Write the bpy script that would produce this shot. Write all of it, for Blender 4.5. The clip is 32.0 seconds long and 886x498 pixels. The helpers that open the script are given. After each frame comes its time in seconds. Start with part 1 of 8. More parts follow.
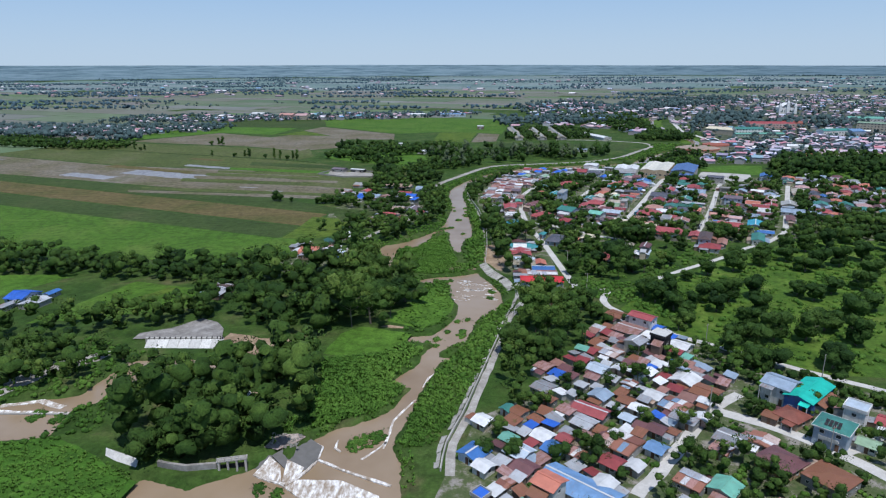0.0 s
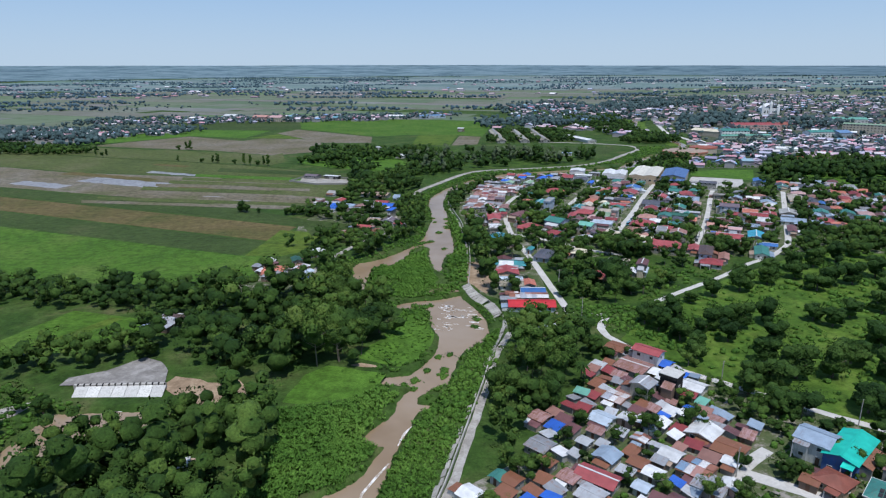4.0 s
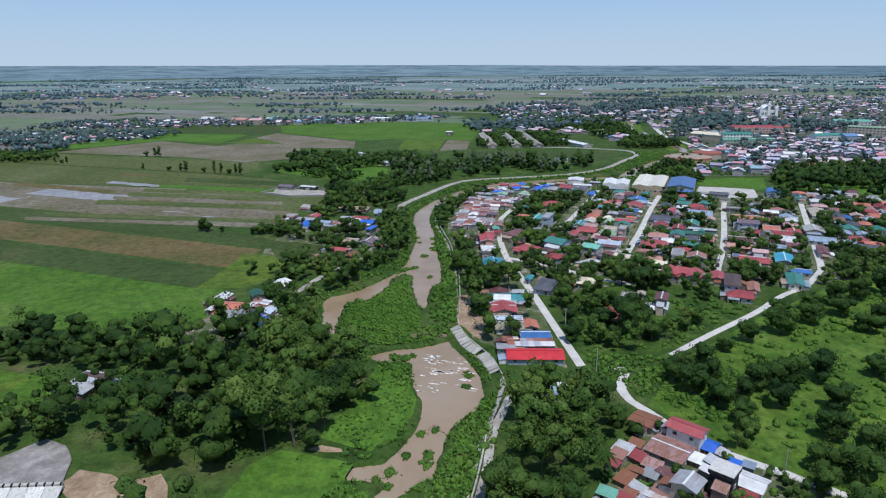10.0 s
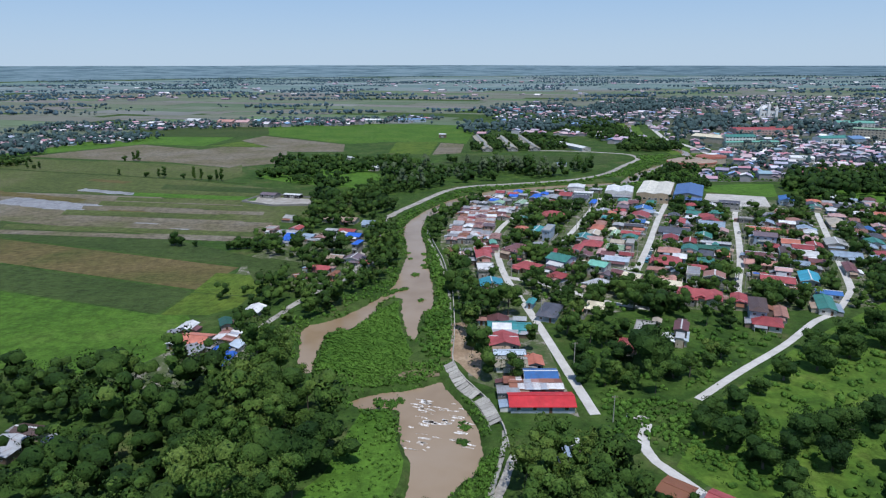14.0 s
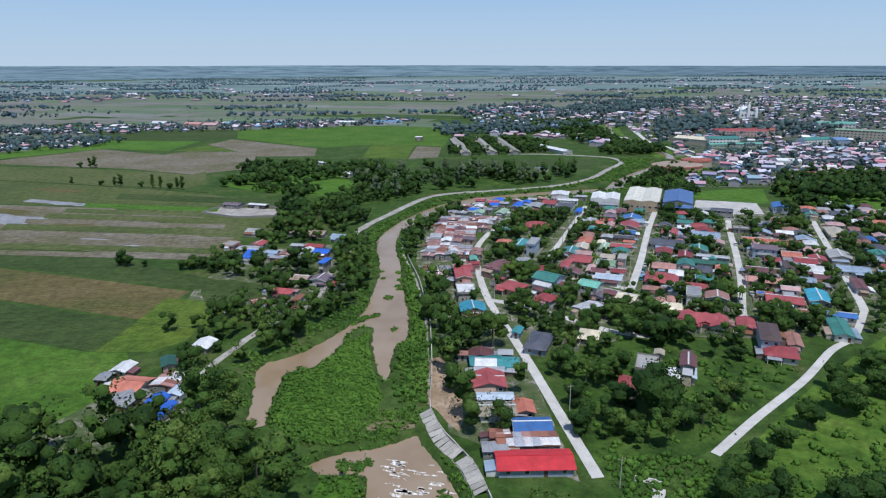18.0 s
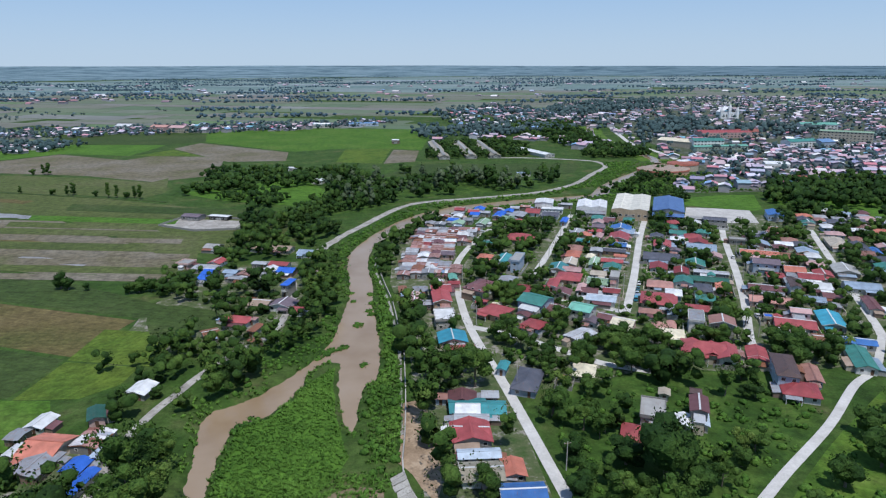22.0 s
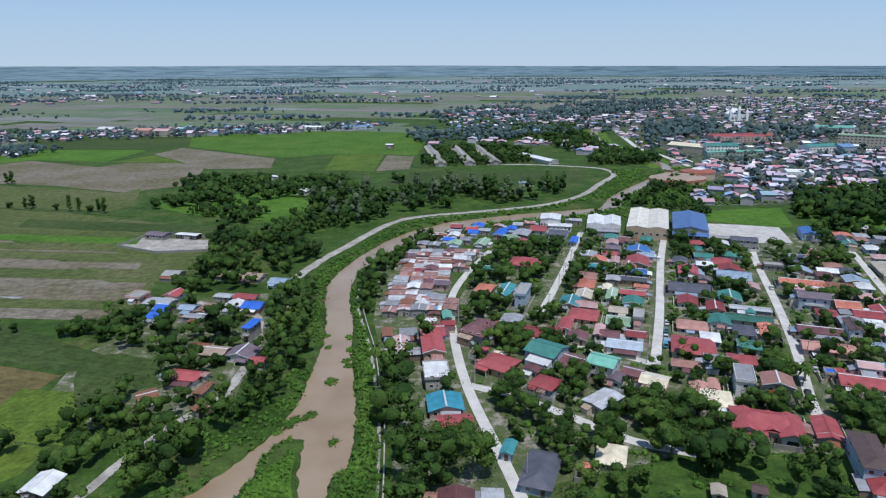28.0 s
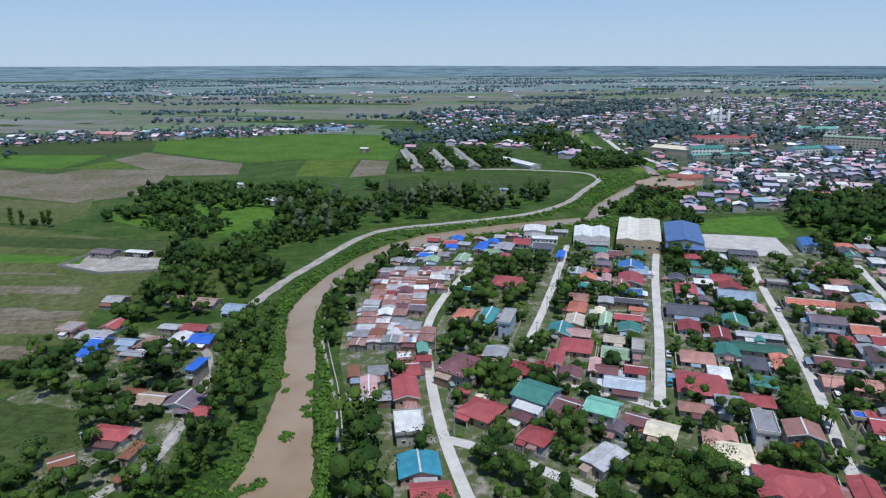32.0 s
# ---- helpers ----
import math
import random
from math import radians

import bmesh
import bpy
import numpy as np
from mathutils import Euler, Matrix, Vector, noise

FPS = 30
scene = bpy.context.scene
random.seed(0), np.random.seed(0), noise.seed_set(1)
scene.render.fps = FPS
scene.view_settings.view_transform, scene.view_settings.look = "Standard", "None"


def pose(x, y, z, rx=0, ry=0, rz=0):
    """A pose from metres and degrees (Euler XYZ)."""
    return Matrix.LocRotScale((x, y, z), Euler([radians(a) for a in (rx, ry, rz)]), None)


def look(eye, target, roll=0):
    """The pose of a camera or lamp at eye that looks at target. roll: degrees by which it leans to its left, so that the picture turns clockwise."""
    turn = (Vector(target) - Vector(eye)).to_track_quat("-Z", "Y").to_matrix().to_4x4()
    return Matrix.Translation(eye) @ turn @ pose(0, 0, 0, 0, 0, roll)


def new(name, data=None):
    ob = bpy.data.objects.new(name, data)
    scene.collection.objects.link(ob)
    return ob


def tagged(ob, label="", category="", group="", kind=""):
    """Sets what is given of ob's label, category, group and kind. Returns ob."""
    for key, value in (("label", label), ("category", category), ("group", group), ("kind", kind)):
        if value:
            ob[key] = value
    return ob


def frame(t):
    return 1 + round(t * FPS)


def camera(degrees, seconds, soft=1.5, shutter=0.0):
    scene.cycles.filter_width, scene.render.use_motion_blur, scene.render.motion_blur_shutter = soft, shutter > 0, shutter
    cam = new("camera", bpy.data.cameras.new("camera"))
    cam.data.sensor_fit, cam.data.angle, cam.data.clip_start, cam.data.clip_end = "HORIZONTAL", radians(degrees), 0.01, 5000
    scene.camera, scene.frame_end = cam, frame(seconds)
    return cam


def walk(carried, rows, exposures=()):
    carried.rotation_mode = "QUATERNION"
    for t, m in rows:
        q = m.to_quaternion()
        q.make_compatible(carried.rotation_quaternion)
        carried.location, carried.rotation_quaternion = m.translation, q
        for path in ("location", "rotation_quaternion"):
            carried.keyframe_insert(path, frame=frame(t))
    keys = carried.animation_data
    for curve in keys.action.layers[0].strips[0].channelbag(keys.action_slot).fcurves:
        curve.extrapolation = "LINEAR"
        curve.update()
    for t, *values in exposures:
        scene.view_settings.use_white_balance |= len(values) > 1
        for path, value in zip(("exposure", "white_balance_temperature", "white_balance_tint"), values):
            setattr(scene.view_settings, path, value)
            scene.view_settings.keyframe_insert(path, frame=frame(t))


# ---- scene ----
cam = camera(69.51, 32.0, 1.2)
# seconds, east, north, heading: a level flight at 100 m
FLIGHT = [(0, -0.00, 0.00, 0.00), (1, 0.20, 8.06, -0.51), (2, 0.44, 16.24, -0.99), (3, 0.75, 24.45, -1.43), (3.5, 0.93, 28.45, -1.61), (5.5, 1.86, 44.38, -2.25), (6, 2.19, 48.41, -2.43), (6.5, 2.50, 52.54, -2.60), (7, 2.79, 56.71, -2.57), (8, 3.36, 65.00, -2.51), (9, 4.00, 73.18, -2.65), (10, 4.56, 81.30, -2.77), (11, 4.96, 89.22, -2.66), (12, 5.51, 97.00, -2.52), (12.5, 5.81, 100.93, -2.65), (13, 6.13, 104.88, -2.85), (14, 6.78, 112.78, -3.35), (14.5, 7.12, 116.69, -3.65), (16.5, 8.55, 132.17, -4.68), (17, 8.98, 136.04, -4.90), (18, 9.94, 143.79, -5.36), (19, 10.92, 151.51, -5.73), (20, 12.00, 159.01, -6.21), (21, 13.22, 166.34, -6.71), (22, 14.56, 173.59, -7.24), (22.5, 15.25, 177.22, -7.49), (23, 15.93, 180.93, -7.57), (24, 17.27, 188.57, -7.54), (25, 18.64, 196.39, -7.49), (25.5, 19.38, 200.33, -7.46), (27.5, 22.38, 216.01, -7.34), (28, 23.11, 219.93, -7.33), (28.5, 23.88, 223.80, -7.30), (29, 24.70, 227.64, -7.72), (29.5, 25.51, 231.45, -8.08), (30, 26.31, 235.26, -8.34), (31, 27.75, 242.69, -8.68), (32, 29.15, 250.12, -9.21)]
PITCH, ROLL, HEIGHT = 16.342, -0.351, 100.0


def attitude(x, y, heading):
    return Matrix.Translation((x, y, HEIGHT)) @ pose(0, 0, 0, 0, 0, heading) @ pose(0, 0, 0, 90 - PITCH, 0, 0) @ pose(0, 0, 0, 0, 0, ROLL)


walk(cam, [(t, attitude(x, y, a)) for t, x, y, a in FLIGHT], [(0, 0.05, 6300, 10), (32, 0.05, 6300, 10)])

# ---------------------------------------------------------------- light
SUN_ELEVATION, SUN_AZIMUTH = 70.0, 165.0
world = bpy.data.worlds.new("sky")
scene.world = world
world.use_nodes = True
wn, wl = world.node_tree.nodes, world.node_tree.links
sky = wn.new("ShaderNodeTexSky")
sky.sky_type = "NISHITA"
sky.sun_disc = False
sky.sun_elevation, sky.sun_rotation = radians(SUN_ELEVATION), radians(SUN_AZIMUTH)
sky.air_density, sky.dust_density, sky.ozone_density, sky.altitude = 1.0, 0.6, 3.0, 0
# a bright veil of humid haze over the clear sky, palest at the horizon
where = wn.new("ShaderNodeTexCoord")
split = wn.new("ShaderNodeSeparateXYZ")
wl.new(where.outputs["Generated"], split.inputs[0])
veil = wn.new("ShaderNodeValToRGB")
wl.new(split.outputs["Z"], veil.inputs[0])
veil.color_ramp.elements.new(0.1), veil.color_ramp.elements.new(0.35)
veil.color_ramp.elements[0].color = (0.47, 0.61, 0.76, 1)
veil.color_ramp.elements[1].position, veil.color_ramp.elements[1].color = 0.12, (0.31, 0.49, 0.75, 1)
veil.color_ramp.elements[2].position, veil.color_ramp.elements[2].color = 0.35, (0.21, 0.35, 0.60, 1)
veil.color_ramp.elements[3].position, veil.color_ramp.elements[3].color = 1.0, (0.13, 0.23, 0.45, 1)
lift = wn.new("ShaderNodeVectorMath")
lift.operation = "SCALE"
lift.inputs["Scale"].default_value = 10.0
wl.new(veil.outputs[0], lift.inputs[0])
blend = wn.new("ShaderNodeMix")
blend.data_type = "RGBA"
blend.inputs[0].default_value = 0.9
wl.new(sky.outputs[0], blend.inputs[6])
wl.new(lift.outputs[0], blend.inputs[7])
wn["Background"].inputs[1].default_value = 0.10
wl.new(blend.outputs[2], wn["Background"].inputs[0])

sun = new("sun", bpy.data.lights.new("sun", "SUN"))
sun.data.energy, sun.data.angle, sun.data.color = 3.7, radians(2.0), (1.0, 0.975, 0.955)
_e, _a = radians(SUN_ELEVATION), radians(SUN_AZIMUTH)
sun.matrix_world = look(Vector((math.sin(_a) * math.cos(_e), math.cos(_a) * math.cos(_e), math.sin(_e))) * 300, (0, 0, 0))
scene.view_settings.exposure = 0.0


# ---------------------------------------------------------------- materials
class Nodes:
    """A short way of writing a node tree."""

    def __init__(self, name):
        self.mat = bpy.data.materials.new(name)
        self.mat.use_nodes = True
        self.n, self.l = self.mat.node_tree.nodes, self.mat.node_tree.links
        self.out = self.n["Principled BSDF"]

    def add(self, kind, **sets):
        node = self.n.new("ShaderNode" + kind)
        for key, value in sets.items():
            setattr(node, key, value)
        return node

    def put(self, node, slot, value):
        if hasattr(value, "is_output"):
            self.l.new(value, node.inputs[slot])
        else:
            node.inputs[slot].default_value = value

    def coords(self, kind="Object"):
        return self.add("TexCoord").outputs[kind]

    def position(self):
        return self.add("NewGeometry").outputs["Position"]

    def noise(self, vec, scale, detail=3.0, rough=0.55, stretch=None):
        if stretch:
            m = self.add("Mapping")
            self.put(m, "Vector", vec)
            m.inputs["Scale"].default_value = stretch[:3]
            if len(stretch) > 3:
                m.inputs["Rotation"].default_value = (0, 0, radians(stretch[3]))
            vec = m.outputs[0]
        t = self.add("TexNoise")
        self.put(t, "Vector", vec), self.put(t, "Scale", scale), self.put(t, "Detail", detail), self.put(t, "Roughness", rough)
        return t.outputs["Fac"]

    def ramp(self, fac, stops):
        r = self.add("ValToRGB")
        self.put(r, 0, fac)
        els = r.color_ramp.elements
        while len(els) < len(stops):
            els.new(0.5)
        for el, (at, c) in zip(els, stops):
            el.position = at
            el.color = (*c, 1) if isinstance(c, tuple) else (c, c, c, 1)
        return r.outputs[0]

    def mix(self, fac, a, b, how="MIX"):
        m = self.add("Mix", data_type="RGBA", blend_type=how)
        for slot, v in ((0, fac), (6, a), (7, b)):
            if isinstance(v, tuple):
                v = (*v, 1)
            self.put(m, slot, v)
        return m.outputs[2]

    def math(self, op, a, b=0.0):
        m = self.add("Math", operation=op)
        self.put(m, 0, a), self.put(m, 1, b)
        return m.outputs[0]

    def bump(self, height, strength, distance=0.05):
        b = self.add("Bump")
        self.put(b, "Height", height), self.put(b, "Strength", strength), self.put(b, "Distance", distance)
        self.l.new(b.outputs[0], self.out.inputs["Normal"])

    def done(self, colour, rough=0.8, metal=0.0, spec=0.3):
        if isinstance(colour, tuple):
            colour = (*colour, 1)
        self.put(self.out, "Base Color", colour), self.put(self.out, "Roughness", rough)
        self.put(self.out, "Metallic", metal), self.put(self.out, "Specular IOR Level", spec)
        return self.mat


def roof_metal(name, colour, rust=0.25, worn=0.5):
    """Painted or bare corrugated sheet, 1:1 in metres, with sun-bleached streaks and rust."""
    k = Nodes(name)
    v = k.coords()
    rnd = k.add("ObjectInfo").outputs["Random"]
    shade = k.ramp(k.noise(v, 0.35, 4), [(0.3, tuple(c * 0.72 for c in colour)), (0.6, colour), (0.8, tuple(min(1, c * 1.1 + 0.08 * worn) for c in colour))])
    tone = k.ramp(rnd, [(0.0, 0.8), (1.0, 1.1)])
    shade = k.mix(1.0, shade, tone, "MULTIPLY")
    streak = k.noise(v, 1.1, 4, 0.7, (3.0, 0.3, 0.3))
    patch = k.noise(v, 0.6, 5, 0.75)
    mask = k.math("MULTIPLY", k.ramp(k.math("ADD", k.math("MULTIPLY", streak, 0.5), k.math("MULTIPLY", patch, 0.5)), [(0.62 - rust * 0.35, 0.0), (0.72 - rust * 0.3, 1.0)]), min(1.0, 0.35 + rust))
    shade = k.mix(mask, shade, (0.20, 0.085, 0.045))
    rib = k.add("TexWave", bands_direction="X")
    k.put(rib, "Vector", v), k.put(rib, "Scale", 2.6)
    k.bump(rib.outputs["Fac"], 0.5, 0.04)
    return k.done(shade, 0.55, 0.0, 0.4)


def plaster(name, colour, dirt=0.4):
    k = Nodes(name)
    v = k.position()
    base = k.ramp(k.noise(v, 0.7, 4), [(0.3, tuple(c * 0.8 for c in colour)), (0.7, colour)])
    tone = k.ramp(k.add("ObjectInfo").outputs["Random"], [(0.0, 0.75), (1.0, 1.08)])
    base = k.mix(1.0, base, tone, "MULTIPLY")
    drip = k.noise(v, 1.2, 4, 0.7, (2.0, 2.0, 0.25))
    base = k.mix(k.math("MULTIPLY", k.ramp(drip, [(0.5, 0.0), (0.7, 1.0)]), dirt), base, (0.13, 0.12, 0.10))
    k.bump(k.noise(v, 9.0, 2), 0.2, 0.02)
    return k.done(base, 0.9)


def foliage(name, dark, mid, light, scale=0.35):
    """Leaf colour: each clump differs, with a slow drift from tree to tree."""
    k = Nodes(name)
    isl = k.add("NewGeometry").outputs["Random Per Island"]
    tree = k.add("ObjectInfo").outputs["Random"]
    drift = k.noise(k.position(), 0.035, 3)
    crowns = k.noise(k.position(), 0.13, 2)
    f = k.math("ADD", k.math("ADD", k.math("MULTIPLY", isl, 0.22), k.math("MULTIPLY", crowns, 0.68)), k.math("ADD", k.math("MULTIPLY", tree, 0.15), k.math("MULTIPLY", k.math("SUBTRACT", drift, 0.5), 1.0)))
    c = k.ramp(f, [(0.25, dark), (0.5, mid), (0.78, light)])
    grain = k.noise(k.position(), 1.9, 4, 0.65)
    c = k.mix(0.8, c, k.ramp(grain, [(0.34, 0.42), (0.64, 1.08)]), "MULTIPLY")
    k.bump(grain, 1.0, 0.4)
    return k.done(c, 0.75, 0.0, 0.1)


def grass(name, stops, scale=0.05, fine=0.9, rows=0.0, angle=-23.0, rough=0.9):
    """Ground cover in three scales of variation; rows: strength of crop rows along an angle."""
    k = Nodes(name)
    v = k.position()
    big = k.noise(v, scale, 5, 0.6)
    c = k.ramp(big, stops)
    mid = k.noise(v, fine, 4, 0.7)
    c = k.mix(0.75, c, k.ramp(mid, [(0.3, 0.5), (0.7, 1.05)]), "MULTIPLY")
    if rows:
        m = k.add("Mapping")
        k.put(m, "Vector", v)
        m.inputs["Rotation"].default_value = (0, 0, radians(-angle))
        w = k.add("TexWave", bands_direction="Y")
        k.put(w, "Vector", m.outputs[0]), k.put(w, "Scale", 0.12), k.put(w, "Distortion", 5.0), k.put(w, "Detail", 4.0)
        c = k.mix(rows * 0.45, c, k.ramp(w.outputs["Fac"], [(0.2, 0.6), (0.8, 1.1)]), "MULTIPLY")
        st = k.noise(v, 0.35, 3, 0.6, (0.06, 1.6, 1.0, -angle))
        c = k.mix(rows, c, k.ramp(st, [(0.3, 0.6), (0.7, 1.1)]), "MULTIPLY")
    blot = k.noise(v, 0.22, 5, 0.7)
    c = k.mix(0.75, c, k.ramp(blot, [(0.36, 0.5), (0.6, 1.15)]), "MULTIPLY")
    k.bump(k.noise(v, 1.6, 3), 0.6, 0.35)
    return k.done(c, rough, 0.0, 0.15)


PAINT = dict(red=(0.37, 0.080, 0.085), brightred=(0.56, 0.035, 0.045), darkred=(0.27, 0.05, 0.055), maroon=(0.16, 0.07, 0.075), orange=(0.55, 0.19, 0.13),
             salmon=(0.48, 0.25, 0.21), terracotta=(0.31, 0.16, 0.13), pink=(0.52, 0.33, 0.32), purple=(0.16, 0.125, 0.15), brown=(0.115, 0.075, 0.07),
             rust=(0.30, 0.12, 0.08), pinkrust=(0.40, 0.25, 0.25), brick=(0.28, 0.09, 0.06), green=(0.05, 0.21, 0.18), darkgreen=(0.03, 0.12, 0.09),
             lightgreen=(0.16, 0.42, 0.33), palegreen=(0.27, 0.40, 0.27), teal=(0.05, 0.25, 0.27), tealblue=(0.05, 0.30, 0.42), turquoise=(0.02, 0.58, 0.46),
             blue=(0.05, 0.16, 0.42), bluetarp=(0.03, 0.13, 0.55), lightblue=(0.16, 0.30, 0.52), bluegrey=(0.28, 0.36, 0.46), bluewhite=(0.45, 0.53, 0.62),
             white=(0.70, 0.71, 0.72), silver=(0.44, 0.46, 0.49), greymetal=(0.30, 0.32, 0.35), slate=(0.085, 0.09, 0.115), grey=(0.33, 0.33, 0.32),
             cream=(0.70, 0.63, 0.47), beige=(0.48, 0.42, 0.34), khaki=(0.33, 0.30, 0.23), tan=(0.40, 0.30, 0.23), concrete=(0.36, 0.35, 0.33), black=(0.02, 0.02, 0.025), offwhite=(0.72, 0.69, 0.60), steelblue=(0.085, 0.165, 0.36))
RUSTY = {"rust": 0.7, "pinkrust": 0.55, "silver": 0.3, "greymetal": 0.35, "white": 0.1, "patch": 0.6, "orange": 0.15, "cream": 0.1, "offwhite": 0.05, "steelblue": 0.05, "bluetarp": 0.0, "turquoise": 0.0}
ROOF = {n: roof_metal("roof_" + n, c, RUSTY.get(n, 0.2)) for n, c in PAINT.items()}


def patchwork():
    """Second-hand sheets: every sheet has its own faded paint or rust."""
    k = Nodes("roof_patchwork")
    v = k.coords()
    rnd = k.add("ObjectInfo").outputs["Random"]
    r = k.ramp(rnd, [(0.0, (0.55, 0.56, 0.58)), (0.18, (0.30, 0.13, 0.09)), (0.34, (0.66, 0.67, 0.68)), (0.5, (0.40, 0.22, 0.20)), (0.62, (0.36, 0.40, 0.46)), (0.74, (0.20, 0.08, 0.06)), (0.86, (0.50, 0.40, 0.37)), (0.94, (0.16, 0.28, 0.42))])
    r.node.color_ramp.interpolation = "CONSTANT"
    c = k.mix(k.math("MULTIPLY", k.ramp(k.noise(v, 0.9, 5, 0.75), [(0.45, 0.0), (0.62, 1.0)]), 0.6), r, (0.19, 0.08, 0.045))
    rib = k.add("TexWave", bands_direction="X")
    k.put(rib, "Vector", v), k.put(rib, "Scale", 2.6)
    k.bump(rib.outputs["Fac"], 0.5, 0.04)
    return k.done(c, 0.6, 0.0, 0.4)


ROOF["patch"] = patchwork()
WALL = {n: plaster("wall_" + n, c) for n, c in dict(white=(0.72, 0.71, 0.68), cream=(0.62, 0.54, 0.42), grey=(0.40, 0.39, 0.37), block=(0.30, 0.29, 0.27), pink=(0.62, 0.42, 0.38), blue=(0.42, 0.50, 0.60), tan=(0.50, 0.38, 0.26), brown=(0.24, 0.17, 0.13), green=(0.38, 0.48, 0.40), black=(0.02, 0.02, 0.022), peach=(0.62, 0.40, 0.26), deepblue=(0.06, 0.14, 0.36)).items()}


def glass_dark():
    k = Nodes("window_glass")
    return k.done(k.mix(k.add("ObjectInfo").outputs["Random"], (0.015, 0.018, 0.022), (0.06, 0.065, 0.07)), 0.12, 0.0, 0.6)


GLASS = glass_dark()
WOOD = plaster("door_wood", (0.16, 0.09, 0.06))
CONCRETE = plaster("concrete", (0.44, 0.42, 0.39), 0.5)


def road_surface():
    k = Nodes("concrete_road")
    v = k.position()
    c = k.ramp(k.noise(v, 0.18, 5, 0.65), [(0.25, (0.40, 0.385, 0.36)), (0.6, (0.55, 0.535, 0.51)), (0.85, (0.62, 0.605, 0.58))])
    c = k.mix(0.4, c, k.ramp(k.noise(v, 1.4, 4, 0.7), [(0.3, 0.6), (0.65, 1.0)]), "MULTIPLY")
    return k.done(c, 0.92, 0.0, 0.2)


ROADMAT = road_surface()


def dirt_surface(name, a, b, c3):
    k = Nodes(name)
    v = k.position()
    c = k.ramp(k.noise(v, 0.16, 6, 0.75), [(0.32, a), (0.52, b), (0.62, c3)])
    c = k.mix(0.5, c, k.ramp(k.noise(v, 1.1, 4, 0.7), [(0.3, 0.5), (0.7, 1.0)]), "MULTIPLY")
    k.bump(k.noise(v, 1.0, 3), 0.4, 0.2)
    return k.done(c, 0.95, 0.0, 0.15)


YARD = dirt_surface("yard_soil_and_grass", (0.042, 0.085, 0.022), (0.10, 0.12, 0.055), (0.29, 0.265, 0.235))
DIRT = dirt_surface("bare_earth", (0.20, 0.14, 0.09), (0.33, 0.24, 0.16), (0.42, 0.32, 0.22))
PALE = dirt_surface("pale_concrete_slab", (0.36, 0.345, 0.32), (0.48, 0.465, 0.44), (0.56, 0.54, 0.515))
STAINED = dirt_surface("stained_concrete", (0.16, 0.15, 0.14), (0.27, 0.255, 0.24), (0.35, 0.335, 0.32))
MAT = grass("floating_mat", [(0.3, (0.045, 0.12, 0.014)), (0.6, (0.07, 0.17, 0.02)), (0.75, (0.12, 0.21, 0.04))], 0.12, 1.2)
GRAVEL = dirt_surface("gravel", (0.22, 0.20, 0.18), (0.36, 0.34, 0.31), (0.46, 0.44, 0.41))


def water_surface():
    k = Nodes("muddy_water")
    v = k.position()
    c = k.ramp(k.noise(v, 0.03, 4, 0.6), [(0.3, (0.225, 0.155, 0.090)), (0.55, (0.285, 0.210, 0.138)), (0.8, (0.315, 0.245, 0.178))])
    n = k.noise(v, 0.9, 4, 0.6, (1.0, 0.45, 1.0))
    k.bump(n, 0.12, 0.15)
    return k.done(c, 0.22, 0.0, 0.5)


WATER = water_surface()


def foam_surface():
    k = Nodes("white_water")
    v = k.position()
    n = k.noise(v, 0.8, 5, 0.75, (1.0, 0.4, 1.0, 25))
    c = k.ramp(n, [(0.38, (0.27, 0.205, 0.145)), (0.50, (0.48, 0.43, 0.38)), (0.61, (0.80, 0.79, 0.78))])
    k.bump(n, 0.8, 0.2)
    return k.done(c, 0.7)


FOAM = foam_surface()
GROUNDMAT = grass("ground_grass", [(0.3, (0.028, 0.062, 0.011)), (0.45, (0.044, 0.092, 0.016)), (0.58, (0.066, 0.110, 0.025)), (0.70, (0.114, 0.119, 0.048))], 0.05)
MEADOW = grass("meadow_grass", [(0.3, (0.045, 0.098, 0.014)), (0.44, (0.072, 0.145, 0.019)), (0.58, (0.106, 0.182, 0.026)), (0.72, (0.148, 0.208, 0.044))], 0.07, 0.6)
ROUGH = grass("overgrown_lot", [(0.3, (0.026, 0.060, 0.011)), (0.45, (0.042, 0.090, 0.015)), (0.6, (0.068, 0.125, 0.022)), (0.75, (0.105, 0.150, 0.036))], 0.09, 0.8)
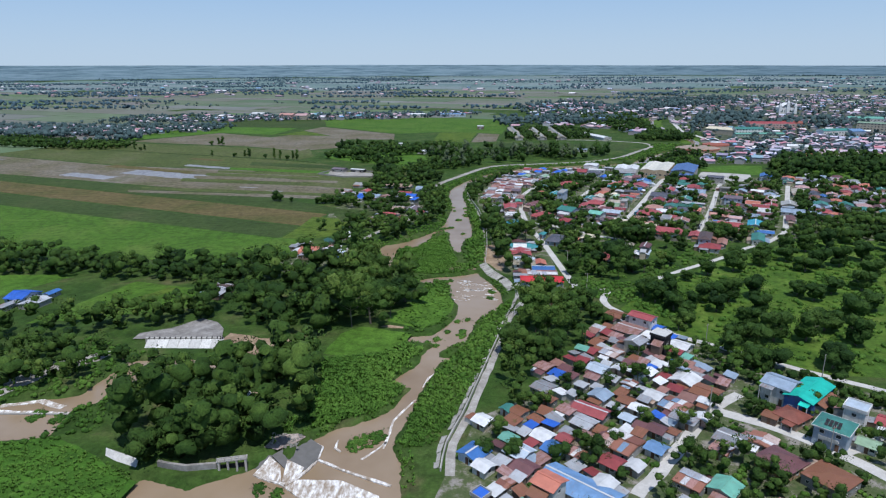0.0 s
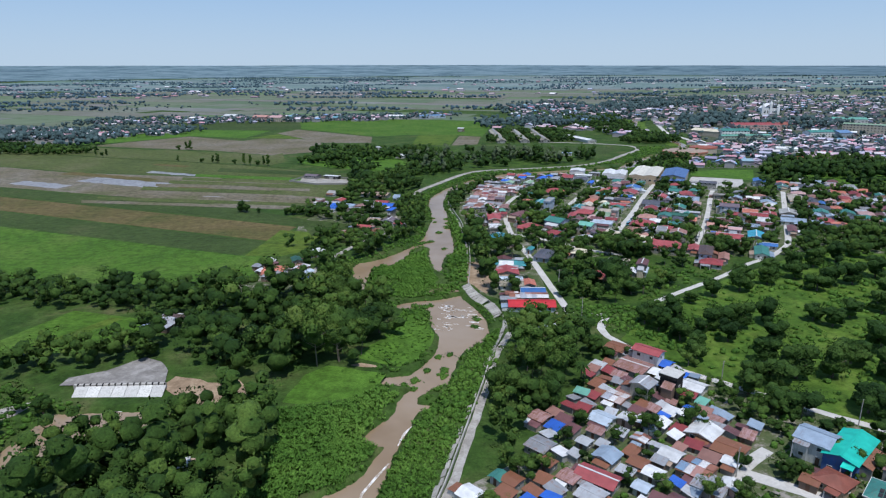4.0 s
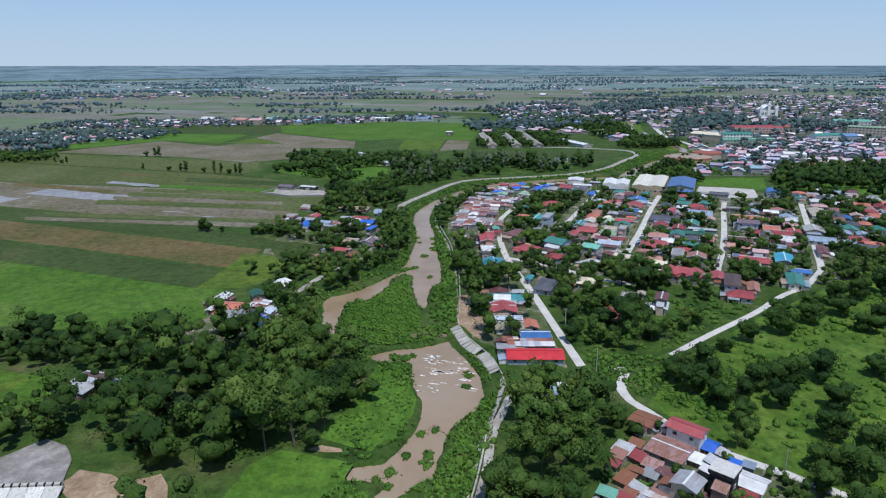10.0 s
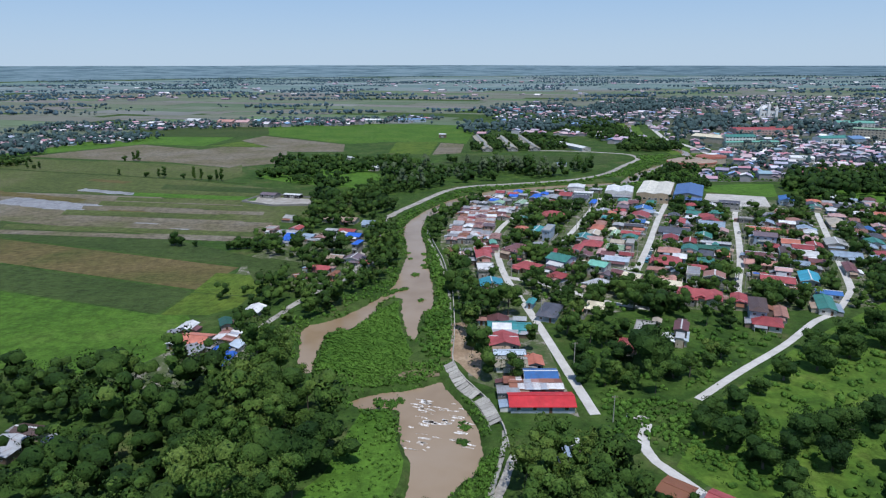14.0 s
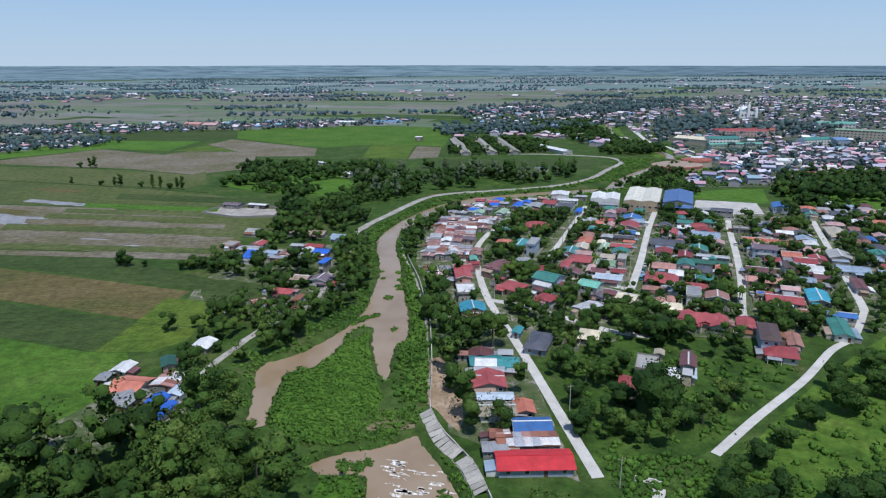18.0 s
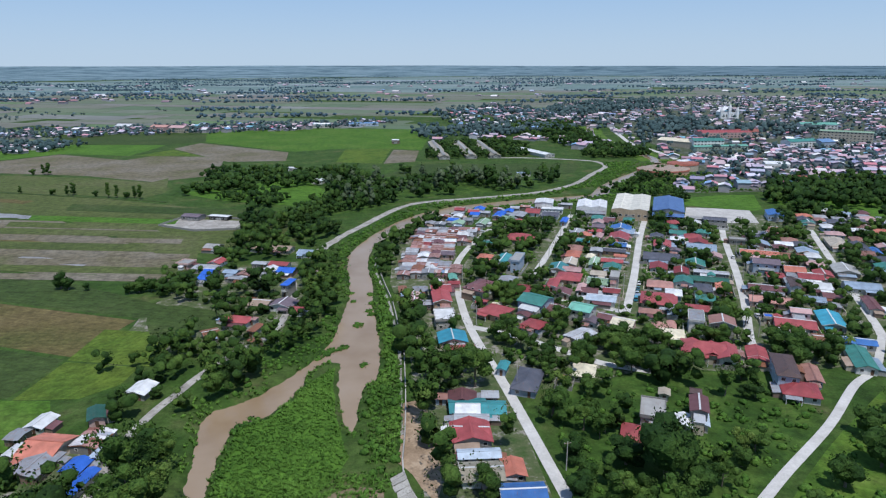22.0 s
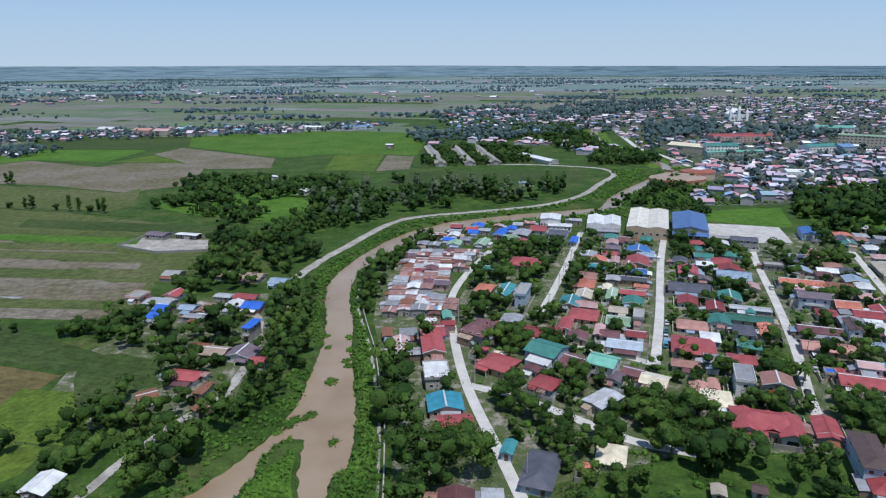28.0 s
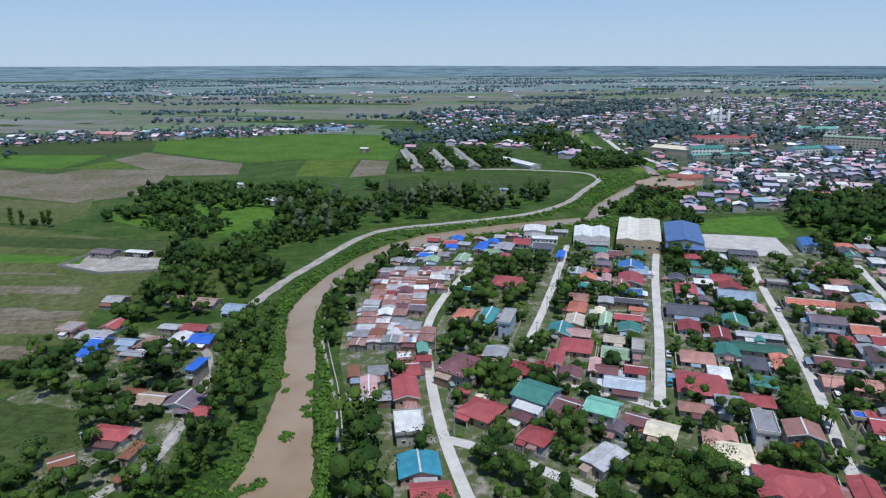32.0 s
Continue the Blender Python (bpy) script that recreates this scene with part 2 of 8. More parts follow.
FIELD = dict(
    bright=grass("field_bright_rice", [(0.3, (0.060, 0.135, 0.016)), (0.5, (0.080, 0.170, 0.020)), (0.7, (0.115, 0.190, 0.034))], 0.025, 0.8, 0.25),
    dark=grass("field_dark_crop", [(0.3, (0.046, 0.080, 0.020)), (0.55, (0.064, 0.102, 0.027)), (0.75, (0.090, 0.112, 0.040))], 0.02, 0.8, 0.45),
    tan=grass("field_ripening", [(0.3, (0.099, 0.108, 0.032)), (0.5, (0.153, 0.126, 0.050)), (0.7, (0.189, 0.144, 0.068))], 0.02, 0.8, 0.45),
    yellow=grass("field_yellow_green", [(0.3, (0.07, 0.135, 0.018)), (0.6, (0.12, 0.18, 0.026))], 0.05, 1.0, 0.4, 60.0),
    mud=grass("field_wet_mud", [(0.28, (0.13, 0.14, 0.06)), (0.45, (0.19, 0.165, 0.11)), (0.6, (0.235, 0.21, 0.165)), (0.72, (0.15, 0.155, 0.075))], 0.018, 0.5, 0.35),
    olive=grass("field_olive", [(0.3, (0.080, 0.108, 0.033)), (0.5, (0.106, 0.135, 0.041)), (0.7, (0.145, 0.150, 0.068))], 0.015, 0.6, 0.35),
    paddy=grass("field_flooded_paddy", [(0.3, (0.26, 0.25, 0.25)), (0.6, (0.36, 0.35, 0.36))], 0.05, 0.4, 0.2, -23.0, 0.35),
    lawn=grass("field_lawn", [(0.3, (0.060, 0.140, 0.016)), (0.6, (0.090, 0.190, 0.024))], 0.03, 0.8))
LEAF = foliage("leaf_broad", (0.023, 0.051, 0.012), (0.046, 0.095, 0.018), (0.101, 0.169, 0.033))
LEAFDARK = foliage("leaf_mango", (0.016, 0.041, 0.010), (0.032, 0.072, 0.014), (0.066, 0.120, 0.024))
BAMBOO = foliage("leaf_bamboo", (0.032, 0.072, 0.014), (0.067, 0.130, 0.024), (0.138, 0.203, 0.043))
SHRUB = foliage("leaf_shrub", (0.035, 0.084, 0.016), (0.068, 0.155, 0.024), (0.115, 0.223, 0.038))
WILLOW = foliage("leaf_grey_green", (0.048, 0.074, 0.037), (0.083, 0.117, 0.060), (0.138, 0.178, 0.098))
BARK = plaster("bark", (0.17, 0.14, 0.11))


# ---------------------------------------------------------------- mesh helpers
def mesh_of(name, verts, faces, mat):
    me = bpy.data.meshes.new(name)
    me.from_pydata([tuple(map(float, v)) for v in verts], [], faces)
    me.update()
    me.materials.append(mat)
    return me


def child(name, me, parent, m=None, label=""):
    ob = new(name, me)
    ob.parent = parent
    if m is not None:
        ob.matrix_basis = m
    if label:
        tagged(ob, label)
    return ob


def part(name, bm, mat, parent, label=""):
    me = bpy.data.meshes.new(name)
    bm.to_mesh(me)
    bm.free()
    me.materials.append(mat)
    return child(name, me, parent, None, label)


def box_data(x0, y0, z0, x1, y1, z1):
    v = [(x0, y0, z0), (x1, y0, z0), (x1, y1, z0), (x0, y1, z0), (x0, y0, z1), (x1, y0, z1), (x1, y1, z1), (x0, y1, z1)]
    return v, [(0, 3, 2, 1), (4, 5, 6, 7), (0, 1, 5, 4), (1, 2, 6, 5), (2, 3, 7, 6), (3, 0, 4, 7)]


def join_data(pieces):
    verts, faces = [], []
    for v, f in pieces:
        o = len(verts)
        verts += list(v)
        faces += [tuple(i + o for i in q) for q in f]
    return verts, faces


BOX = {}


def unit_box(mat):
    """A unit cube, centred in x and y and standing on z = 0, shared by all small parts of one material."""
    if mat.name not in BOX:
        BOX[mat.name] = mesh_of("block_" + mat.name, *box_data(-0.5, -0.5, 0, 0.5, 0.5, 1), mat)
    return BOX[mat.name]


def scaled(x, y, z, sx, sy, sz, rz=0.0, rx=0.0, ry=0.0):
    return pose(x, y, z, rx, ry, rz) @ Matrix.Diagonal((sx, sy, sz, 1))


def smooth_line(points, step=4.0):
    """A polyline rounded by Catmull-Rom, with a point about every step metres."""
    p = [Vector((*q, 0)) if len(q) == 2 else Vector(q) for q in points]
    out = []
    for i in range(len(p) - 1):
        a, b, c, d = p[max(i - 1, 0)], p[i], p[i + 1], p[min(i + 2, len(p) - 1)]
        n = max(1, int((c - b).length / step))
        for j in range(n):
            s = j / n
            out.append(0.5 * (2 * b + (c - a) * s + (2 * a - 5 * b + 4 * c - d) * s * s + (3 * b - a - 3 * c + d) * s ** 3))
    return out + [p[-1]]


def ribbon(name, points, width, mat, z=0.06, depth=0.3, label="", category="road", wobble=0.0, parent=None):
    """A slab that follows a line: top, sides and underside."""
    line = smooth_line(points)
    verts, faces = [], []
    for i, p in enumerate(line):
        t = (line[min(i + 1, len(line) - 1)] - line[max(i - 1, 0)]).normalized()
        nrm = Vector((-t.y, t.x, 0))
        wl_ = width / 2 + wobble * noise.noise((p.x * 0.2, p.y * 0.2, 1.0))
        wr_ = width / 2 + wobble * noise.noise((p.x * 0.2, p.y * 0.2, 7.0))
        a, b = p + nrm * wl_, p - nrm * wr_
        verts += [(a.x, a.y, z), (b.x, b.y, z), (b.x, b.y, z - depth), (a.x, a.y, z - depth)]
    n = len(line)
    for i in range(n - 1):
        o = 4 * i
        for j in range(4):
            faces.append((o + j, o + 4 + j, o + 4 + (j + 1) % 4, o + (j + 1) % 4))
    faces += [(0, 1, 2, 3), (4 * n - 1, 4 * n - 2, 4 * n - 3, 4 * n - 4)]
    ob = new(name, mesh_of(name, verts, [q[::-1] for q in faces], mat))
    if parent:
        ob.parent = parent
        return ob
    return tagged(ob, label, category, kind="structure")


def inside(px, py, poly):
    """Which of the points lie in the polygon (numpy)."""
    hit = np.zeros(px.shape, bool)
    for (x0, y0), (x1, y1) in zip(poly, poly[1:] + poly[:1]):
        if y0 != y1:
            hit ^= ((y0 > py) != (y1 > py)) & (px < (x1 - x0) * (py - y0) / (y1 - y0) + x0)
    return hit


def edge_distance(px, py, poly, closed=True):
    best = np.full(px.shape, 1e9)
    for (x0, y0), (x1, y1) in zip(poly, poly[1:] + (poly[:1] if closed else [])):
        dx, dy = x1 - x0, y1 - y0
        s = np.clip(((px - x0) * dx + (py - y0) * dy) / max(dx * dx + dy * dy, 1e-9), 0, 1)
        best = np.minimum(best, np.hypot(px - x0 - s * dx, py - y0 - s * dy))
    return best


# ---------------------------------------------------------------- the plan of the river
RIVER_LOW = [(-43, 120), (-40, 150), (-37, 157), (-29, 163), (-21.7, 166.5), (-15.9, 173), (-11.1, 185), (-17.4, 186.5), (-15.5, 193), (-10.5, 200), (-6.9, 212), (-4.2, 218), (-14.5, 220.5), (-13, 226),
             (-5.5, 227), (0.2, 234), (4.7, 245), (5.9, 257), (4, 266), (2.6, 274), (2.6, 285), (-9, 286), (-13, 291), (-7.7, 294.5), (3, 297), (11, 299), (18, 303), (19, 297), (23, 286), (26.5, 273), (26, 260),
             (22.5, 251), (18.5, 249), (14, 241), (11.3, 230), (8.5, 220), (3, 215.5), (-1.2, 212), (-1.4, 208.5), (4.3, 207.6), (4.5, 205), (-1.3, 203.5), (-3, 195), (-6, 186), (-7.5, 180), (-10, 168), (-13.2, 159), (-13, 151), (-10.8, 144), (-10, 120)]
RIVER_POOL = [(-78, 110), (-78, 140), (-64, 135), (-52, 142), (-44, 150), (-36, 140), (-12, 120), (-12, 110)]
RIVER_HIGH = [(-30, 310), (-33.5, 316), (-33.5, 328), (-36, 346), (-33.5, 354), (-28, 355.5), (-21, 361), (-14, 370), (-8.5, 379), (-3, 388), (1, 403), (3, 420), (6.3, 445), (6.3, 465), (4.6, 488), (4.6, 508), (10, 530),
              (20, 555), (36, 584), (53, 605), (80, 625), (130, 640), (170, 646), (192, 650), (212, 683), (241, 718), (293, 771), (317, 797), (325, 790), (288, 745), (249, 709), (222, 679), (208, 650), (172, 626), (130, 620), (90, 609),
              (57, 586), (33, 552), (20, 528), (16.6, 506), (16, 487), (17.2, 469), (18.3, 453), (16.8, 438), (17.8, 420), (18.9, 400), (18.6, 381), (17, 364), (12.6, 362), (10.6, 347), (9.8, 334), (7.4, 334), (4.6, 350), (3.3, 368), (4, 380),
              (-2, 380.5), (-6.2, 373), (-7.8, 364), (-12.6, 352), (-17.6, 346), (-25, 343), (-26.3, 331), (-26.6, 318), (-26, 311)]
CREEK = [(-160, 150), (-111, 158), (-113, 171), (-98, 188), (-72, 203), (-78, 208), (-112, 207), (-116, 182), (-160, 172)]
WATERS = [RIVER_LOW, RIVER_POOL, RIVER_HIGH, CREEK]


def spaced(stops):
    out = []
    for (a, b, step) in stops:
        out += list(np.arange(a, b, step))
    return np.array(out)


gx = np.concatenate([[-9000, -5000, -2500, -1200, -600, -300], spaced([(-180, -50, 2.0), (-50, 36, 1.0), (36, 345, 2.0)]), [345, 420, 600, 1200, 2500, 5000, 9000]])
gy = np.concatenate([[-9000, -3000, -600, 0, 60], spaced([(100, 130, 2.0), (130, 460, 1.2), (460, 820, 2.0)]), [820, 950, 1200, 2500, 5000, 9000]])
GX, GY = np.meshgrid(gx, gy)
signed = np.full(GX.shape, 1e9)
for poly in WATERS:
    d = edge_distance(GX, GY, poly)
    signed = np.minimum(signed, np.where(inside(GX, GY, poly), -d, d))
ragged = np.array([noise.noise((x * 0.2, y * 0.2, 3.0)) * 0.9 + noise.noise((x * 0.6, y * 0.6, 9.0)) * 0.6 if s < 20 else 0.0 for x, y, s in zip(GX.ravel(), GY.ravel(), signed.ravel())]).reshape(GX.shape)
GZ = -2.6 * np.clip((1.2 - signed + ragged) / 3.2, 0, 1)
nx, ny = len(gx), len(gy)
quads = [(j * nx + i, j * nx + i + 1, (j + 1) * nx + i + 1, (j + 1) * nx + i) for j in range(ny - 1) for i in range(nx - 1)]
ground = new("ground", mesh_of("ground", np.c_[GX.ravel(), GY.ravel(), GZ.ravel()], quads, GROUNDMAT))
tagged(ground, "flat green river plain with grass and bare earth", "ground", kind="structure")
for poly in ground.data.polygons:
    poly.use_smooth = True
water = new("water", mesh_of("water", [(-200, 60, -1.3), (360, 60, -1.3), (360, 830, -1.3), (-200, 830, -1.3)], [(0, 1, 2, 3)], WATER))
tagged(water, "brown muddy river water, shallow and slow", "river", kind="structure")


def sheet(name, poly, mat, z=0.03, label="", category="field", soft=0.0, parent=None, cut=14.0):
    """A flat patch of ground with a slightly wavering outline."""
    pts = []
    for (x0, y0), (x1, y1) in zip(poly, poly[1:] + poly[:1]):
        n = max(1, int(math.hypot(x1 - x0, y1 - y0) / cut))
        for i in range(n):
            x, y = x0 + (x1 - x0) * i / n, y0 + (y1 - y0) * i / n
            pts.append((x + soft * noise.noise((x * 0.13, y * 0.13, 2.0)), y + soft * noise.noise((x * 0.13, y * 0.13, 5.0)), z))
    bm = bmesh.new()
    bm.faces.new([bm.verts.new(p) for p in pts])
    bmesh.ops.triangulate(bm, faces=bm.faces[:])
    bmesh.ops.recalc_face_normals(bm, faces=bm.faces[:])
    if bm.faces and sum(f.normal.z for f in bm.faces) < 0:
        bmesh.ops.reverse_faces(bm, faces=bm.faces[:])
    me = bpy.data.meshes.new(name)
    bm.to_mesh(me)
    bm.free()
    me.materials.append(mat)
    return tagged(new(name, me), label, category, kind="structure")


sheet("town_soil", [(262, 640), (345, 632), (480, 618), (600, 490), (900, 420), (1500, 900), (1700, 1500), (1000, 1900), (500, 1700), (330, 1350), (420, 1150), (375, 940), (365, 800)], dirt_surface("town_ground", (0.045, 0.075, 0.035), (0.07, 0.085, 0.05), (0.20, 0.195, 0.185)), 0.012, "grey and green ground between the town houses", "ground", 0.0, cut=60)

# near fields west of the river
LIME = [(-91, 392), (-64, 384), (-66, 372), (-76, 364), (-96, 366)]
sheet("field_rice", [(-520, 545), (-98, 366), (-84, 364), (-70, 332), (-84, 309), (-143, 322), (-260, 345), (-520, 430)], FIELD["bright"], 0.03, "bright green young rice field beside the farmhouses")
sheet("field_crop", [(-520, 580), (-92, 394), (-98, 367), (-520, 548)], FIELD["dark"], 0.03, "dark green field of a row crop")
sheet("field_ripe", [(-520, 620), (-79, 428), (-91, 396), (-520, 583)], FIELD["tan"], 0.03, "brownish ripening field in long strips")
sheet("field_strip", [(-520, 640), (-143, 494), (-63, 437), (-78, 430), (-520, 623)], FIELD["dark"], 0.045, "long green strip of crop below two round trees")
sheet("field_lime", LIME, FIELD["yellow"], 0.052, "lime green strip of young crop below the dark field")
sheet("field_yellow", [(-88, 420), (-58, 412), (-60, 384), (-91, 393)], FIELD["yellow"], 0.06, "small yellow-green vegetable plot")
sheet("field_mud", [(-520, 735), (-337, 652), (-185, 615), (-86, 514), (-82, 487), (-143, 497), (-520, 643)], FIELD["mud"], 0.03, "bare wet mud field with old furrows")
sheet("field_green", [(-560, 850), (-258, 730), (-33, 602), (-33, 553), (-84, 518), (-184, 618), (-336, 656), (-520, 738)], FIELD["olive"], 0.03, "olive green field of low crop along the tree line")
sheet("field_small", [(-168, 238), (-147, 289), (-107, 276), (-109, 254), (-152, 241)], FIELD["bright"], 0.03, "small field of vegetables between tree belts")
sheet("field_small_strip", [(-150, 243), (-128, 280), (-122, 279), (-143, 243)], FIELD["yellow"], 0.05, "pale grassy strip across the small field")
sheet("field_lower", [(-350, 300), (-180, 300), (-215, 245), (-350, 230)], FIELD["lawn"], 0.03, "green field past the tree belt")
for k_, (x, y, w, d) in enumerate([(-235, 640, 60, 9), (-290, 628, 110, 14), (-262, 596, 90, 22), (-180, 560, 50, 8), (-150, 520, 46, 6), (-255, 690, 45, 10), (-330, 590, 60, 16)]):
    c_, s_ = math.cos(radians(-24)), math.sin(radians(-24))
    sheet("flooded_paddy", [(x + a * c_ - b * s_, y + a * s_ + b * c_) for a, b in ((-w / 2, -d / 2), (w / 2, -d / 2), (w / 2, d / 2), (-w / 2, d / 2))], FIELD["paddy"] if k_ % 2 == 0 else FIELD["tan"], 0.07, "shallow flooded strip in the mud field", soft=3.0, cut=6.0)
sheet("river_grass", [(-25, 314), (-24, 332), (-23, 341), (-16, 344), (-10, 352), (-5, 364), (2, 374), (2, 362), (5, 333), (8, 322), (4, 312), (-8, 300), (-18, 303)], FIELD["lawn"], 0.04, "green grass flat between two arms of the river", "grass", 1.5, cut=4)
sheet("river_crop", [(-43, 209), (-39.5, 226), (-32, 233), (-21, 229), (-12, 225.5), (-14, 217.5), (-21, 211), (-37, 207)], FIELD["lawn"], 0.04, "bright green crop patch on the river flat", "grass", 1.0, cut=4)
sheet("river_grass", [(-22, 238), (-22.5, 243), (-16, 253), (-12, 268), (-8, 283), (1, 283), (1.5, 272), (4.5, 258), (3, 247), (-2, 236), (-8, 231)], FIELD["lawn"], 0.04, "mown green flat beside the water", "grass", 1.0, cut=4)
sheet("meadow", [(75, 250), (95, 215), (128, 190), (330, 150), (330, 330), (215, 360), (178, 338), (145, 315), (98, 280)], MEADOW, 0.03, "overgrown bright green meadow with scattered trees", "meadow", 2.0)
sheet("meadow", [(62, 275), (92, 283), (145, 322), (150, 352), (110, 355), (72, 350), (62, 310)], ROUGH, 0.035, "overgrown lot behind the river road", "meadow", 2.0)
sheet("subdivision_yard", [(57, 348), (110, 358), (150, 350), (200, 352), (330, 350), (345, 520), (290, 560), (180, 575), (95, 560), (60, 470), (52, 400)], YARD, 0.025, "yards of trodden soil, concrete and grass", "yard", 2.0)
sheet("river_row_yard", [(26, 300), (56, 275), (58, 400), (66, 545), (30, 540), (26, 460), (29, 390)], YARD, 0.022, "yards between the river wall and the road", "yard", 1.0)
sheet("village_yard", [(-10, 110), (10, 165), (30, 180), (60, 232), (82, 244), (104, 212), (134, 176), (190, 140), (170, 90)], YARD, 0.028, "trodden grey soil between village houses", "yard", 2.0)
sheet("farm_yard", [(-95, 306), (-80, 330), (-52, 345), (-48, 322), (-70, 300)], YARD, 0.035, "bare farmyard soil", "yard", 1.0)
sheet("hamlet_yard", [(-78, 388), (-20, 398), (-14, 450), (-20, 500), (-62, 492), (-78, 440)], YARD, 0.024, "hamlet yards with grass and soil", "yard", 2.0)
sheet("lot", [(249, 620), (283, 626), (314, 624), (290, 576), (281, 573), (244, 596)], FIELD["lawn"], 0.05, "mown green lot behind the warehouses", "lawn")
sheet("lot", [(322, 624), (480, 560), (470, 500), (322, 545), (310, 600)], FIELD["lawn"], 0.05, "large green lot edged by dark trees", "lawn")
sheet("compound_slab", [(-116, 590), (-103, 617), (-66, 600), (-61, 573), (-90, 573)], GRAVEL, 0.08, "gravelled compound in the field", "yard")
sheet("court_slab", [(241, 590), (259, 584), (279, 574), (265, 541), (242, 543), (221, 554)], PALE, 0.12, "pale concrete slab beside the warehouse", "yard")
sheet("bare_bank", [(-84, 221), (-76, 212), (-66, 207), (-58, 205), (-55, 211), (-57, 219), (-60, 224), (-70, 222), (-82, 228)], DIRT, 0.2, "eroded bare earth bank", "earth", 1.5, cut=3)
sheet("mud_bar", [(0, 304.5), (5, 308), (11, 309.5), (17, 307), (17.5, 304), (9, 303)], dirt_surface("river_mud", (0.10, 0.13, 0.045), (0.20, 0.15, 0.10), (0.30, 0.23, 0.165)), 0.045, "wet mud bar with sparse weeds", "mud", 1.5, cut=3)
sheet("bare_bank", [(-25, 232.5), (-21, 234.5), (-16, 233), (-15, 231), (-20, 231.5)], DIRT, 0.05, "strip of bare earth between grass flats", "earth", 1.2, cut=3)
sheet("bare_bank", [(21, 318), (29, 300), (33, 316), (31, 350), (24, 348)], DIRT, 0.05, "bare earth slide behind the river wall", "earth", 1.5, cut=3)

# fields beyond the track of trees
FARFIELDS = (("field_brown", [(-420, 860), (-240, 800), (-168, 757), (-128, 781), (-127, 845), (-136, 908), (-219, 927), (-239, 900), (-330, 960)], "mud", "grey-brown ploughed field beyond the tree row"),
             ("field_stubble", [(-430, 850), (-236, 789), (-169, 755), (-160, 776), (-143, 706), (-153, 686), (-260, 722), (-440, 795)], "olive", "pale stubble field along the tree row"),
             ("field_lime", [(-240, 938), (-210, 982), (-150, 903), (-138, 912), (-219, 930)], "yellow", "narrow lime green field"),
             ("field_brown", [(-212, 990), (-193, 1045), (-69, 933), (-65, 865), (-126, 870), (-149, 902)], "mud", "ploughed brown field"),
             ("field_brown", [(53, 936), (82, 922), (70, 838), (37, 830)], "mud", "ploughed plot near the sheds"),
             ("field_lime", [(-4, 952), (50, 941), (35, 830), (-12, 848)], "yellow", "lime green rice plot"),
             ("field_rice", [(-226, 1200), (-50, 1214), (126, 1160), (85, 925), (52, 945), (-5, 956), (-66, 938), (-190, 1055)], "bright", "wide bright green rice field"),
             ("field_rice", [(-520, 1060), (-355, 1055), (-231, 1030), (-245, 935), (-330, 965), (-430, 870), (-560, 920)], "lawn", "green rice field left of the ploughed land"),
             ("field_crop", [(-560, 1180), (-410, 1175), (-210, 1163), (-190, 1062), (-230, 1035), (-355, 1060), (-520, 1065)], "dark", "dark green field before the far village"),
             ("field_crop", [(28, 752), (74, 820), (235, 797), (210, 742), (72, 745)], "dark", "dark green field behind the dyke trees"),
             ("field_orchard", [(-60, 762), (-30, 735), (-5, 660), (-22, 632), (-95, 668), (-130, 700), (-128, 745), (-95, 696)], "lawn", "green clearing among trees"),
             ("field_garden", [(-78, 442), (-65, 443), (-49, 434), (-45, 428), (-44, 417), (-50, 414), (-58, 403), (-66, 405), (-74, 425)], "dark", "green garden plots behind the hamlet"),
             ("field_strip", [(-160, 620), (-118, 613), (-116, 585), (-88, 571), (-78, 531), (-72, 500), (-84, 490), (-88, 514), (-130, 560)], "olive", "olive strips at the end of the fields"),
             ("field_fallow", [(-165, 600), (-118, 585), (-108, 572), (-160, 580)], "mud", "fallow brown strip"), ("field_fallow", [(-125, 520), (-76, 503), (-74, 493), (-92, 477), (-130, 500)], "mud", "fallow brown plot by the hamlet"))
sheet("rough_grass", [(-130, 815), (-60, 795), (80, 790), (50, 745), (190, 715), (150, 672), (60, 652), (10, 612), (-35, 600), (-100, 690)], ROUGH, 0.026, "rough grass and scrub among the tree belts", "grass", 3.0)
for i_, (n_, poly_, mat_, lab_) in enumerate(FARFIELDS):
    sheet(n_, poly_, FIELD[mat_], 0.048 + 0.004 * i_, lab_)

# narrow strips of crop between the mud field and the hamlet
for i_, (y0_, y1_, xr_, mat_) in enumerate(((655, 634, -16, "dark"), (632, 622, -62, "olive"), (620, 606, -108, "lawn"), (603, 590, -112, "olive"), (588, 574, -100, "olive"), (572, 562, -92, "mud"), (560, 545, -86, "olive"), (543, 532, -80, "mud"), (530, 521, -78, "mud"), (519, 508, -76, "olive"), (506, 497, -74, "mud"))):
    g_ = lambda x, y: y - 0.3 * (x + 150)
    sheet("field_strip", [(-200 - 6 * i_, g_(-200, y0_)), (xr_, g_(xr_, y0_)), (xr_ + 1, g_(xr_, y1_)), (-196 - 6 * i_, g_(-196, y1_))], FIELD[mat_], 0.115 + 0.004 * (i_ % 2), "narrow " + dict(dark="dark green", lawn="bright green", olive="olive green", tan="brownish", mud="bare muddy")[mat_] + " strip of crop")

